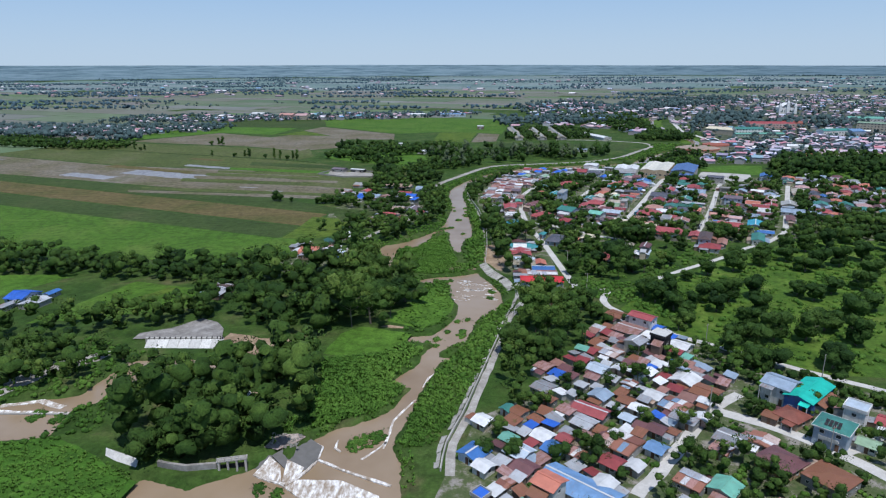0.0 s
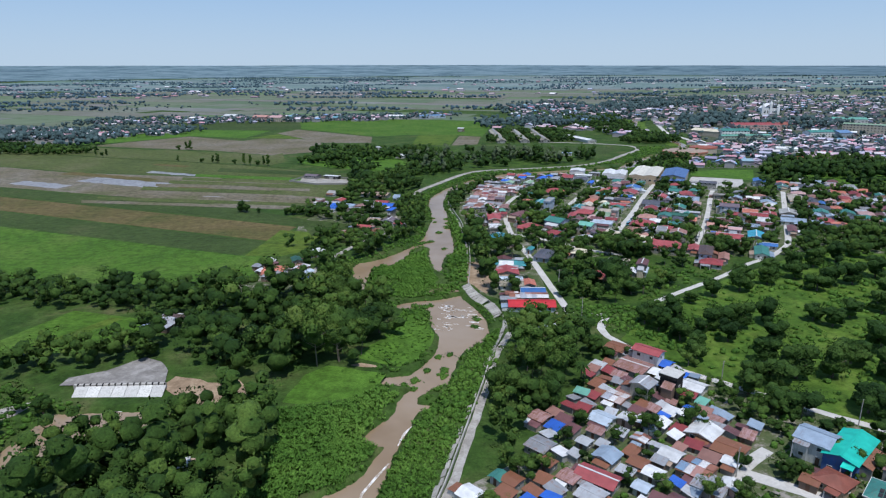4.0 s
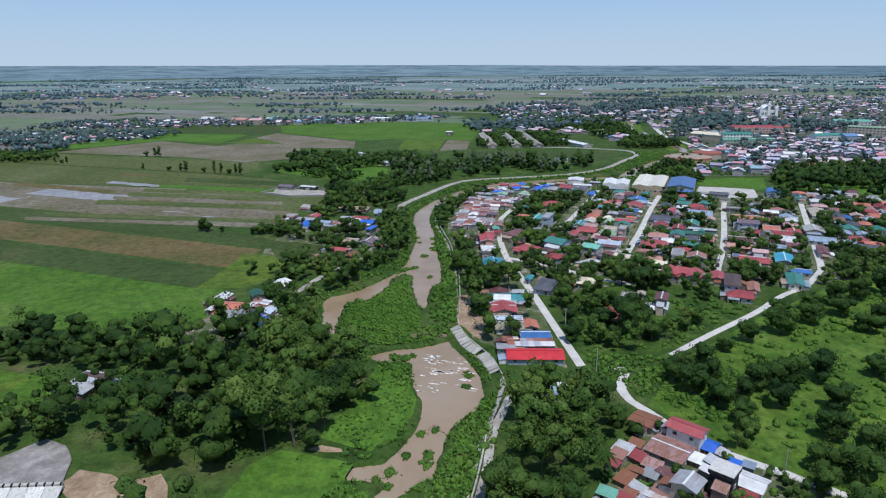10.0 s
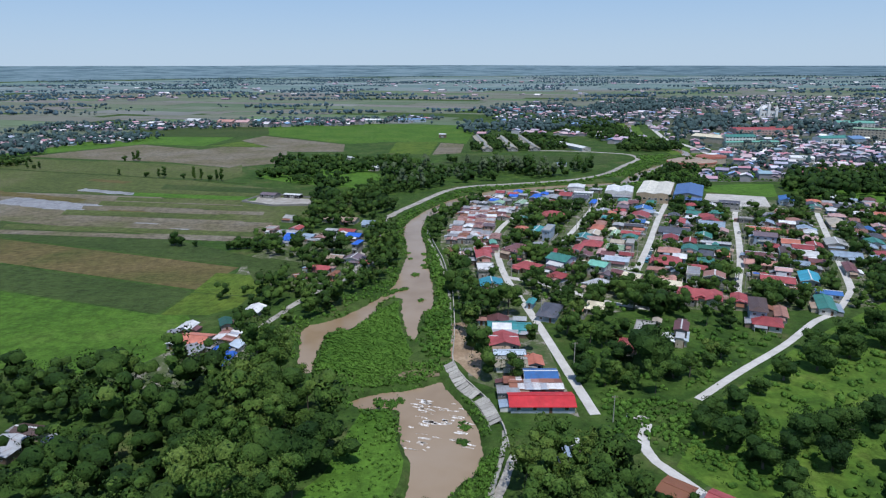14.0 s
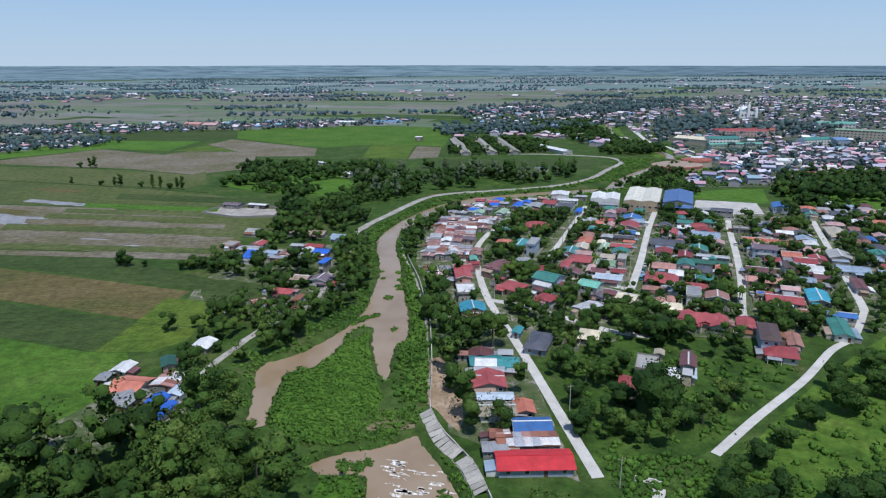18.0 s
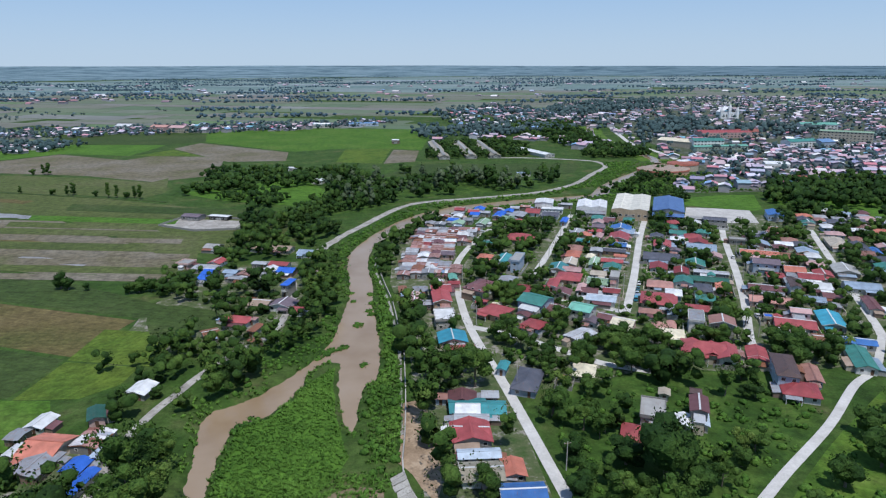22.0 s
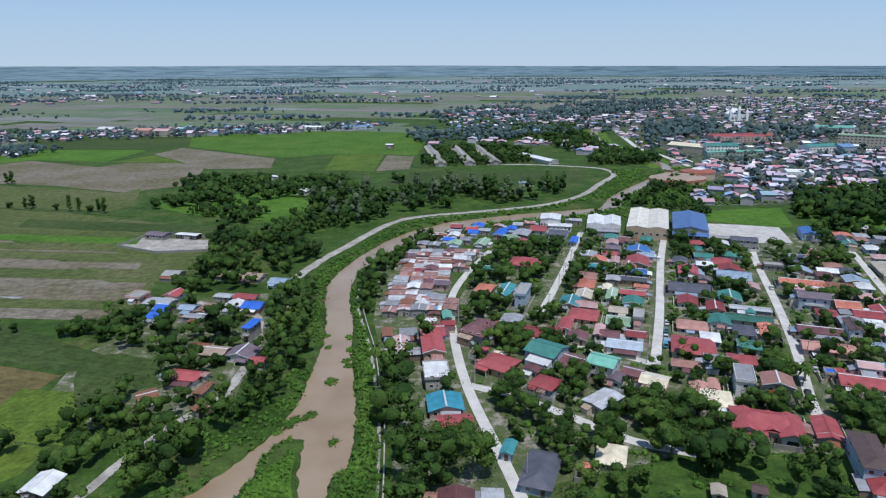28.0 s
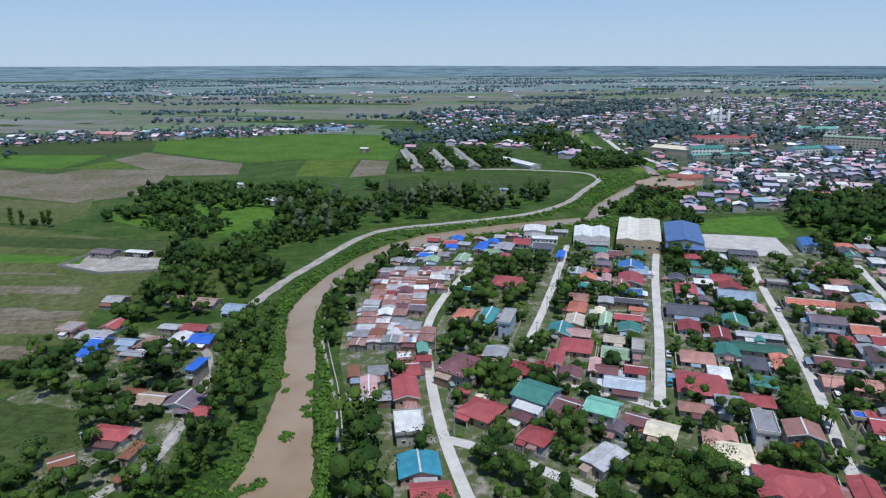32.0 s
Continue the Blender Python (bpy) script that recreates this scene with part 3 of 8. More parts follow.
# roads
ribbon("road_river", [(61, 276.5), (59.5, 308), (57.5, 351), (54, 404), (56.5, 455), (60, 480), (71, 510), (92, 551)], 3.3, ROADMAT, 0.10, 0.4, "pale concrete village road along the river row")
ribbon("road_cross", [(55, 402), (69, 392), (84, 376), (94, 365), (108, 357)], 3.6, ROADMAT, 0.09, 0.4, "concrete side street between hedges")
ribbon("road_street_a", [(95, 460), (110, 489), (130, 530), (154, 581)], 3.2, ROADMAT, 0.10, 0.4, "concrete street between houses")
ribbon("road_street_b", [(120.5, 408), (144, 454), (173, 514), (197, 560)], 3.5, ROADMAT, 0.10, 0.4, "straight concrete street leading to the warehouses")
ribbon("road_street_c", [(150, 364), (157, 379), (176, 413), (197, 455), (224.5, 513), (241, 543)], 3.4, ROADMAT, 0.10, 0.4, "straight concrete street with parked cars")
ribbon("road_street_d", [(206, 372), (212.5, 383), (240, 435), (274, 499), (285, 520)], 3.4, ROADMAT, 0.10, 0.4, "straight concrete street at the edge of the village")
ribbon("road_link", [(120, 408), (112, 416), (101, 424), (92, 440), (84, 446)], 3.6, ROADMAT, 0.085, 0.4, "narrow concrete lane between houses")
ribbon("road_diagonal", [(95, 283), (116, 299), (144, 319), (168, 339), (184, 349), (206, 372)], 2.7, ROADMAT, 0.10, 0.4, "unfinished concrete road across the meadow")
ribbon("road_slab", [(70, 275.5), (76, 273)], 2.2, ROADMAT, 0.09, 0.4, "single cast slab of an unfinished road")
ribbon("lane_village", [(74.5, 271), (69.5, 260), (72, 248), (84, 227), (97, 215), (111, 202), (125, 190), (150, 170)], 3.0, ROADMAT, 0.08, 0.4, "narrow concrete lane at the village edge", wobble=0.6)
ribbon("lane_village", [(46, 130), (58, 143), (71, 159), (81, 170), (92, 178)], 3.6, ROADMAT, 0.085, 0.4, "dusty concrete lane between tin roofs", wobble=0.6)
ribbon("lane_village", [(80, 169), (95, 158), (104, 147), (112, 133), (118, 110)], 4.2, ROADMAT, 0.09, 0.4, "concrete village road", wobble=0.4)
ribbon("lane_village", [(103, 147), (113, 150), (124, 158), (150, 176)], 4.2, ROADMAT, 0.10, 0.4, "concrete side road with a junction")
ribbon("dyke_road", [(-13, 512), (0, 545), (15, 574), (40, 620), (62, 637), (99, 645), (152, 659), (191, 688), (225, 735), (251, 771), (256, 795), (246, 817), (190, 845), (150, 850)], 5.0, GRAVEL, 0.14, 0.5, "pale gravel road on the river dyke", wobble=0.8)
ribbon("dyke_far", [(343, 808), (350, 870), (352, 944), (375, 1040), (391, 1103), (410, 1160)], 6.0, ROADMAT, 0.14, 0.5, "concrete dyke road towards the town", wobble=0.8)
ribbon("river_bank_far", [(318, 800), (322, 850), (319, 895), (324, 980), (337, 1047), (370, 1146), (392, 1200)], 34, MEADOW, 0.07, 0.3, "green grassy banks of the upper river", "bank", 3.0)
ribbon("river_far", [(312, 790), (320, 812), (323, 850), (319, 895), (324, 980), (337, 1047), (370, 1146), (392, 1200)], 10, WATER, 0.11, 0.3, "brown upper reach of the river", "river", 1.0)
ribbon("farm_road", [(-54, 312), (-53, 341), (-45, 367), (-33, 392), (-23, 405), (-18, 438), (-19, 459), (-24, 475), (-50, 492)], 3.0, GRAVEL, 0.08, 0.3, "narrow gravel farm road on the river bank", wobble=0.6)


# ---------------------------------------------------------------- trees
def leaf_cloud(rng, centres, count, size, flat=0.7, droop=0.0):
    """Leaf clumps scattered over a set of balls: small bent four-corner sprays, each one facing outwards with its own twist."""
    verts, faces = [], []
    weights = np.array([c[3] ** 2 for c in centres])
    picks = rng.choice(len(centres), count, p=weights / weights.sum())
    for p in picks:
        cx, cy, cz, r = centres[p]
        d = rng.normal(size=3)
        d /= np.linalg.norm(d)
        if d[2] < -0.35:
            d[2] *= -0.6
        rad = r * (0.80 + 0.36 * rng.random() ** 1.4)
        c = np.array([cx, cy, cz]) + d * rad * np.array([1, 1, flat])
        nrm = d + rng.normal(size=3) * 0.42
        nrm /= np.linalg.norm(nrm)
        u = np.cross(nrm, rng.normal(size=3))
        u /= np.linalg.norm(u)
        w = np.cross(nrm, u)
        s = size * (0.6 + 0.8 * rng.random())
        o = len(verts)
        k = s * 0.28
        verts += [c - u * s - nrm * k, c - w * s * 0.62 + nrm * k * 0.3, c + u * s - nrm * k - np.array([0, 0, droop * s]), c + w * s * 0.62 + nrm * k * 0.3]
        faces += [(o, o + 1, o + 3), (o + 1, o + 2, o + 3)]
    return np.array(verts), faces


def cores(rng, centres, shrink=0.72, flat=0.85, most=6):
    """Dense leafy hearts of the crown: small dented balls that close the gaps between the sprays."""
    g = (1 + 5 ** 0.5) / 2
    ball = np.array([(-1, g, 0), (1, g, 0), (-1, -g, 0), (1, -g, 0), (0, -1, g), (0, 1, g), (0, -1, -g), (0, 1, -g), (g, 0, -1), (g, 0, 1), (-g, 0, -1), (-g, 0, 1)]) / math.hypot(1, g)
    tri = [(0, 11, 5), (0, 5, 1), (0, 1, 7), (0, 7, 10), (0, 10, 11), (1, 5, 9), (5, 11, 4), (11, 10, 2), (10, 7, 6), (7, 1, 8), (3, 9, 4), (3, 4, 2), (3, 2, 6), (3, 6, 8), (3, 8, 9), (4, 9, 5), (2, 4, 11), (6, 2, 10), (8, 6, 7), (9, 8, 1)]
    keep = sorted(centres, key=lambda c: -c[3])[:most]
    out = []
    for x, y, z, r in keep:
        turn = np.array(Euler((rng.random() * 3, rng.random() * 3, rng.random() * 3)).to_matrix())
        out.append(((ball @ turn.T) * (r * shrink * (0.85 + 0.3 * rng.random((12, 1)))) * np.array([1, 1, flat]) + np.array([x, y, z]), tri))
    return join_data(out)


def with_cores(rng, cloud, centres, most=11):
    v, f = join_data([cloud, cores(rng, centres, 0.84, 0.85, most)])
    return np.array([tuple(p) for p in v]), f


def soft_normals(v, balls):
    """Shading directions of a crown: outwards from the nearest bough and from the heart of the tree, as scattered leaf light gives them."""
    b = np.array(balls, float)
    v = np.asarray(v, float)
    gap = np.linalg.norm(v[:, None, :] - b[None, :, :3], axis=2) / b[None, :, 3]
    near = b[gap.argmin(axis=1)]
    d = (v - near[:, :3]) / near[:, 3:]
    h = b[:, :3].mean(axis=0)
    e = (v - h) / (np.linalg.norm(v - h, axis=1).max() * 0.6)
    n = d / np.maximum(np.linalg.norm(d, axis=1)[:, None], 1e-6) * 0.75 + e * 0.7 + np.array([0, 0, 0.12])
    return n / np.linalg.norm(n, axis=1)[:, None]


def set_normals(me, n):
    a = me.attributes.new("custom_normal", "FLOAT_VECTOR", "POINT")
    a.data.foreach_set("vector", np.ascontiguousarray(n, dtype=np.float32).ravel())


def trunk_data(height, r0, r1, limbs, rng, spread):
    pieces = []

    def stem(a, b, ra, rb, n=6):
        a, b = np.array(a, float), np.array(b, float)
        t = (b - a) / np.linalg.norm(b - a)
        u = np.cross(t, [0.3, 1, 0.1])
        u /= np.linalg.norm(u)
        w = np.cross(t, u)
        v = [a + (u * math.cos(k * 2 * math.pi / n) + w * math.sin(k * 2 * math.pi / n)) * ra for k in range(n)] + [b + (u * math.cos(k * 2 * math.pi / n) + w * math.sin(k * 2 * math.pi / n)) * rb for k in range(n)]
        pieces.append((v, [(k, (k + 1) % n, n + (k + 1) % n, n + k) for k in range(n)]))

    bend = rng.normal(size=2) * 0.04 * height
    stem((0, 0, -0.2), (bend[0], bend[1], height * 0.5), r0, (r0 + r1) / 2)
    stem((bend[0], bend[1], height * 0.5), (bend[0] * 1.6, bend[1] * 1.6, height), (r0 + r1) / 2, r1)
    for k in range(limbs):
        a = 2 * math.pi * k / limbs + rng.random()
        z = height * (0.45 + 0.4 * rng.random())
        stem((bend[0], bend[1], z), (math.cos(a) * spread, math.sin(a) * spread, z + spread * 0.6), r1 * 0.9, r1 * 0.3, 5)
    return join_data(pieces)


def crown_balls(rng, kind):
    if kind == "broad":
        return [(rng.normal() * 1.75, rng.normal() * 1.75, 2.0 + rng.random() * 4.8, 0.95 + rng.random() * 1.0) for _ in range(22)]
    if kind == "mango":
        return [(math.cos(a) * 2.6 * rng.random(), math.sin(a) * 2.7 * rng.random(), 1.8 + rng.random() * 3.4, 1.1 + rng.random() * 0.95) for a in np.linspace(0, 18.8, 22)]
    if kind in ("tall", "willow"):
        return [(rng.normal() * 0.8, rng.normal() * 0.8, 2.6 + k * 1.1, 1.5 + 0.5 * rng.random()) for k in range(8)]
    if kind == "bamboo":
        b = []
        for a in np.linspace(0, 5.7, 8):
            lean = 1.0 + rng.random() * 2.2
            for s in (0.35, 0.65, 1.0):
                b.append((math.cos(a) * lean * s ** 1.7, math.sin(a) * lean * s ** 1.7, 2.2 + 6.0 * s - 0.6 * s * s, 0.75 + 0.7 * rng.random()))
        return b
    if kind == "shrub":
        return [(rng.normal() * 1.0, rng.normal() * 1.0, 0.25 + rng.random() * 0.35, 0.6 + rng.random() * 0.5) for _ in range(6)]
    return [(rng.normal() * 0.35, rng.normal() * 0.35, 2.0 + 0.9 * k, 0.9) for k in range(5)]


def reeds(rng, count):
    """A tuft of tall reed blades, each bent over at the tip."""
    verts, faces = [], []
    for _ in range(count):
        a, r = rng.random() * 6.28, 0.75 * rng.random() ** 0.5
        x, y, h, lean = math.cos(a) * r, math.sin(a) * r, 0.6 + 0.6 * rng.random(), 0.25 + 0.35 * rng.random()
        b = rng.random() * 6.28
        u, w = (math.cos(b), math.sin(b)), 0.13 + 0.09 * rng.random()
        o = len(verts)
        verts += [(x - u[1] * w, y + u[0] * w, -0.1), (x + u[1] * w, y - u[0] * w, -0.1), (x + u[0] * lean * h - u[1] * w * 1.3, y + u[1] * lean * h + u[0] * w * 1.3, h * 0.75), (x + u[0] * lean * 2.2 * h, y + u[1] * lean * 2.2 * h, h)]
        faces += [(o, o + 1, o + 2), (o + 1, o + 3, o + 2)]
    return np.array(verts), faces


TREE = {}
LEAVES = dict(broad=LEAF, mango=LEAFDARK, tall=LEAF, bamboo=BAMBOO, shrub=SHRUB, column=LEAFDARK, willow=WILLOW)
NEAR_COUNT = dict(broad=950, mango=1000, tall=700, bamboo=1000, shrub=110, column=300, willow=800)
FAR_COUNT = dict(broad=240, mango=240, tall=180, bamboo=260, shrub=9, column=90, willow=240)
LEAF_SIZE = dict(broad=0.21, mango=0.20, tall=0.21, bamboo=0.23, shrub=0.22, column=0.2, willow=0.22)
SAY = dict(broad=("broad green tree with an uneven crown", "tree"), mango=("dark round mango-like tree", "tree"), tall=("tall slender green tree", "tree"), bamboo=("feathery bamboo clump leaning outwards", "bamboo"), shrub=("low green bush", "bush"), column=("narrow clipped roadside tree", "tree"), willow=("tall grey-green tree", "tree"))
for kind in LEAVES:
    for variant in range(4):
        rng = np.random.default_rng(variant * 17 + len(kind) * 101)
        balls = crown_balls(rng, kind)
        near = leaf_cloud(rng, balls, NEAR_COUNT[kind], LEAF_SIZE[kind], 0.85, 0.5 if kind == "bamboo" else 0.1)
        far = leaf_cloud(rng, balls, FAR_COUNT[kind], LEAF_SIZE[kind] * (1.8 if kind == "shrub" else 1.2), 0.85)
        near, far = with_cores(rng, near, balls), with_cores(rng, far, balls, 2 if kind == "shrub" else 6)
        wood = trunk_data(*dict(broad=(5.5, 0.28, 0.12, 5, rng, 1.8), mango=(3.6, 0.3, 0.15, 6, rng, 2.0), tall=(8.5, 0.22, 0.07, 4, rng, 1.1), bamboo=(5.0, 0.12, 0.06, 9, rng, 1.8), shrub=(0.7, 0.06, 0.03, 3, rng, 0.4), column=(4.5, 0.14, 0.06, 3, rng, 0.5), willow=(8.5, 0.22, 0.07, 4, rng, 1.1))[kind])
        TREE[kind, variant] = dict(crown=mesh_of("crown_" + kind, near[0], near[1], LEAVES[kind]), trunk=mesh_of("trunk_" + kind, *wood, BARK), far=far, soft=soft_normals(far[0], balls), wood=wood)
        set_normals(TREE[kind, variant]["crown"], soft_normals(near[0], balls))


REED = foliage("leaf_reed", (0.062, 0.150, 0.024), (0.105, 0.228, 0.036), (0.155, 0.290, 0.052))
LEAVES["reed"] = REED
for variant in range(4):
    rng = np.random.default_rng(variant + 300)
    tuft = reeds(rng, 13)
    TREE["reed", variant] = dict(far=tuft, soft=np.tile([[0.0, -0.25, 0.97]], (len(tuft[0]), 1)))


def tree(x, y, kind, size, turn, group="", z=0.0):
    t = TREE[kind, int(abs(x * 7 + y * 13)) % 4]
    word, cat = SAY[kind]
    root = tagged(new("bamboo_clump" if kind == "bamboo" else "bush" if kind == "shrub" else "tree"), word, cat, group)
    root.matrix_basis = pose(x, y, z, 0, 0, turn) @ Matrix.Diagonal((size, size, size * (0.85 + 0.3 * ((x * 3.7 + y * 1.3) % 1)), 1))
    child("trunk", t["trunk"], root)
    child("crown", t["crown"], root)
    return root


def stand(name, spots, mats, label, category):
    """Many trees in one mesh: spots are (x, y, kind, size, turn)."""
    for kind in sorted({s[2] for s in spots}):
        vs, ls, ns, n0 = [], [], [], 0
        for x, y, k, size, turn, *base in spots:
            if k != kind:
                continue
            shape = TREE[kind, int(abs(x * 7 + y * 13)) % 4]
            (v, f), q = shape["far"], shape["soft"]
            c, s = math.cos(turn), math.sin(turn)
            vs.append(np.c_[(v[:, 0] * c - v[:, 1] * s) * size + x, (v[:, 0] * s + v[:, 1] * c) * size + y, v[:, 2] * size + (base[0] if base else 0.0)])
            ns.append(np.c_[q[:, 0] * c - q[:, 1] * s, q[:, 0] * s + q[:, 1] * c, q[:, 2]])
            ls.append(np.array(f).ravel() + n0)
            n0 += len(v)
        verts, loops = np.concatenate(vs), np.concatenate(ls)
        me = bpy.data.meshes.new(name)
        me.vertices.add(len(verts)), me.loops.add(len(loops)), me.polygons.add(len(loops) // 3)
        me.vertices.foreach_set("co", verts.astype(np.float32).ravel())
        me.loops.foreach_set("vertex_index", loops.astype(np.int32))
        me.polygons.foreach_set("loop_start", np.arange(0, len(loops), 3, dtype=np.int32))
        me.update(calc_edges=True)
        set_normals(me, np.concatenate(ns))
        me.materials.append(mats.get(kind, LEAVES[kind]))
        tagged(new(name, me), label, category, kind="stuff")


ROADS = [([(62, 272), (60, 308), (57.5, 351), (54, 404), (56.5, 455), (71, 510), (92, 551)], 3.2), ([(55, 402), (69, 392), (84, 376), (94, 365), (108, 357)], 3.0), ([(95, 460), (154, 581)], 3.4), ([(120, 408), (197, 560)], 3.4),
         ([(150, 364), (241, 543)], 3.4), ([(206, 372), (285, 520)], 3.4), ([(94, 280), (144, 319), (184, 349), (206, 372)], 3.2), ([(69, 262), (84, 227), (125, 190), (150, 170)], 2.4), ([(46, 130), (92, 178)], 2.6),
         ([(80, 169), (104, 147), (118, 110)], 2.8), ([(103, 147), (150, 176)], 2.8), ([(-13, 512), (15, 574), (40, 620), (62, 637), (152, 659), (191, 688), (251, 771)], 4.0), ([(-54, 312), (-45, 367), (-23, 405), (-18, 438), (-19, 459)], 2.6), ([(92, 440), (120, 408)], 2.6)]
PLACED = {}
MX0, MY0, MSTEP = -620.0, 90.0, 2.0
mxs, mys = np.meshgrid(np.arange(MX0, 560, MSTEP), np.arange(MY0, 1020, MSTEP))
GAPMAP = np.full(mxs.shape, 1e9)
for line, half in ROADS:
    GAPMAP = np.minimum(GAPMAP, (edge_distance(mxs, mys, line, False) - half) / 0.75)
for poly in WATERS:
    GAPMAP = np.minimum(GAPMAP, np.where(inside(mxs, mys, poly), -1.0, edge_distance(mxs, mys, poly) / 0.4))


def road_gap(x, y):
    return GAPMAP[min(max(int((y - MY0) / MSTEP + 0.5), 0), GAPMAP.shape[0] - 1), min(max(int((x - MX0) / MSTEP + 0.5), 0), GAPMAP.shape[1] - 1)]


HOUSECELL = {}
FORECOURT = [(210, 550), (232, 522), (270, 518), (296, 578), (243, 600)]


def free(x, y, r):
    """Whether a tree of radius r may stand there: clear of houses, roads, water and other trunks."""
    if road_gap(x, y) < r or inside(np.array([x]), np.array([y]), FORECOURT)[0]:
        return False
    if not HOUSECELL:
        for h in HOUSES:
            HOUSECELL.setdefault((int(h[0] // 25), int(h[1] // 25)), []).append(h)
    for i in (-1, 0, 1):
        for j in (-1, 0, 1):
            for hx, hy, hw, hd, hr in HOUSECELL.get((int(x // 25) + i, int(y // 25) + j), ()):
                a = radians(-hr)
                u, v = (x - hx) * math.cos(a) - (y - hy) * math.sin(a), (x - hx) * math.sin(a) + (y - hy) * math.cos(a)
                if abs(u) < hw / 2 + r * 0.66 and abs(v) < hd / 2 + r * 0.66:
                    return False
            for tx, ty, tr in PLACED.get((int(x // 8) + i, int(y // 8) + j), ()):
                if (x - tx) ** 2 + (y - ty) ** 2 < (0.62 * (r + tr)) ** 2:
                    return False
    return True


def scatter(poly, gap, kinds, sizes, rng, clump=-9.0):
    """Spots in a polygon, about one every gap metres."""
    xs, ys = [p[0] for p in poly], [p[1] for p in poly]
    n = int((max(xs) - min(xs)) * (max(ys) - min(ys)) / gap ** 2 * 2.2)
    px, py = min(xs) + rng.random(n) * (max(xs) - min(xs)), min(ys) + rng.random(n) * (max(ys) - min(ys))
    keep = inside(px, py, poly)
    out = []
    for x, y in zip(px[keep], py[keep]):
        if noise.noise((x * 0.035, y * 0.035, 8.0)) < clump:
            continue
        size = sizes[0] + (sizes[1] - sizes[0]) * rng.random()
        kind = kinds[int(rng.integers(len(kinds)))]
        r = size * dict(broad=3.0, mango=3.4, tall=1.9, bamboo=2.8, shrub=1.4, column=1.1, willow=2.2, reed=0.7)[kind] * min(1.0, gap / 4.5 + 0.25)
        if free(x, y, r):
            PLACED.setdefault((int(x // 8), int(y // 8)), []).append((x, y, r))
            out.append((float(x), float(y), kind, float(size), float(rng.random() * 6.28)))
    return out


trng = np.random.default_rng(5)
WOOD_TOWN = [([(62, 350), (110, 358), (150, 352), (200, 352), (330, 350), (345, 520), (290, 560), (180, 560), (95, 560), (62, 470), (58, 410)], 6.4, ["broad", "mango", "mango", "broad"], (0.5, 1.3)),
             ([(27, 300), (54, 285), (56, 400), (54, 440), (30, 455), (28, 390)], 6.6, ["mango", "broad", "bamboo"], (1.0, 1.9)),
             ([(100, 352), (110, 346), (150, 345), (205, 352), (210, 385), (160, 376), (112, 366), (100, 362)], 6.0, ["broad", "mango"], (1.0, 1.8)),
             ([(64, 285), (92, 285), (140, 322), (148, 350), (110, 352), (66, 345)], 8.0, ["broad", "mango", "tall", "bamboo"], (0.7, 1.3), 0.0),
             ([(205, 200), (330, 150), (330, 330), (225, 358)], 8.5, ["mango", "mango", "broad"], (1.0, 1.8), 0.0),
             ([(5, 120), (30, 180), (60, 232), (82, 240), (104, 210), (134, 174), (180, 140), (160, 100)], 6.5, ["broad", "mango", "broad"], (0.4, 0.85)),
             ([(-78, 380), (-24, 396), (-20, 455), (-24, 495), (-60, 490), (-92, 470), (-80, 452), (-50, 440), (-46, 420), (-60, 400)], 8.0, ["broad", "mango", "broad"], (0.6, 1.5))]
WOOD_RIVER = [([(21, 470), (31, 462), (32, 520), (47, 545), (62, 566), (46, 562), (28, 532), (21, 502)], 6.7, ["broad", "mango"], (0.62, 1.30)),
              ([(13, 150), (30, 166), (40, 190), (56, 216), (66, 234), (63, 246), (55, 254), (45, 260), (38, 254), (29, 232), (20, 200)], 4.7, ["bamboo", "bamboo", "bamboo", "mango"], (0.88, 1.96)),
              ([(-80, 142), (-50, 146), (-38, 160), (-42, 195), (-46, 205), (-68, 196), (-98, 184), (-96, 165)], 5.6, ["bamboo", "broad", "mango", "tall"], (0.94, 2.10)),
              ([(-84, 236), (-60, 224), (-45, 228), (-24, 234), (-14, 262), (-17, 290), (-33, 300), (-38, 330), (-50, 340), (-62, 316), (-88, 303)], 6.1, ["broad", "bamboo", "mango", "mango", "bamboo"], (0.88, 2.25)),
              ([(-210, 212), (-120, 230), (-95, 236), (-90, 300), (-106, 280), (-108, 252), (-165, 235), (-210, 240)], 6.1, ["broad", "bamboo"], (0.88, 1.59)),
              ([(-240, 305), (-150, 292), (-105, 280), (-88, 300), (-88, 308), (-150, 318), (-240, 335)], 6.1, ["broad", "mango"], (0.75, 1.59)),
              ([(-140, 185), (-118, 185), (-118, 210), (-150, 215), (-200, 205)], 7.0, ["broad", "bamboo"], (0.75, 1.45)),
              ([(-52, 345), (-40, 345), (-20, 375), (-8, 398), (0, 420), (0, 505), (-14, 505), (-15, 440), (-20, 402), (-42, 370)], 5.1, ["broad", "bamboo", "broad"], (0.75, 1.52)),
              ([(-60, 345), (-46, 370), (-34, 394), (-60, 405), (-62, 370)], 6.1, ["broad", "mango"], (0.62, 1.30)),
              ([(-62, 506), (-30, 505), (-12, 532), (2, 560), (-20, 590), (-58, 560)], 8.0, ["broad", "mango"], (0.75, 1.59))]


# ---------------------------------------------------------------- houses
HOUSES = []
GROUP = ""
hrng = random.Random(11)
WORDS = dict(h="hipped", g="gabled", f="flat", s="lean-to", p="patched")
COLOUR = dict(brightred="bright red", darkred="dark red", pinkrust="faded pink rusty", darkgreen="dark green", lightgreen="light green", palegreen="pale green", tealblue="teal blue", bluetarp="vivid blue", lightblue="light blue", bluegrey="blue-grey", bluewhite="bluish white", greymetal="grey", patch="patched rusty")


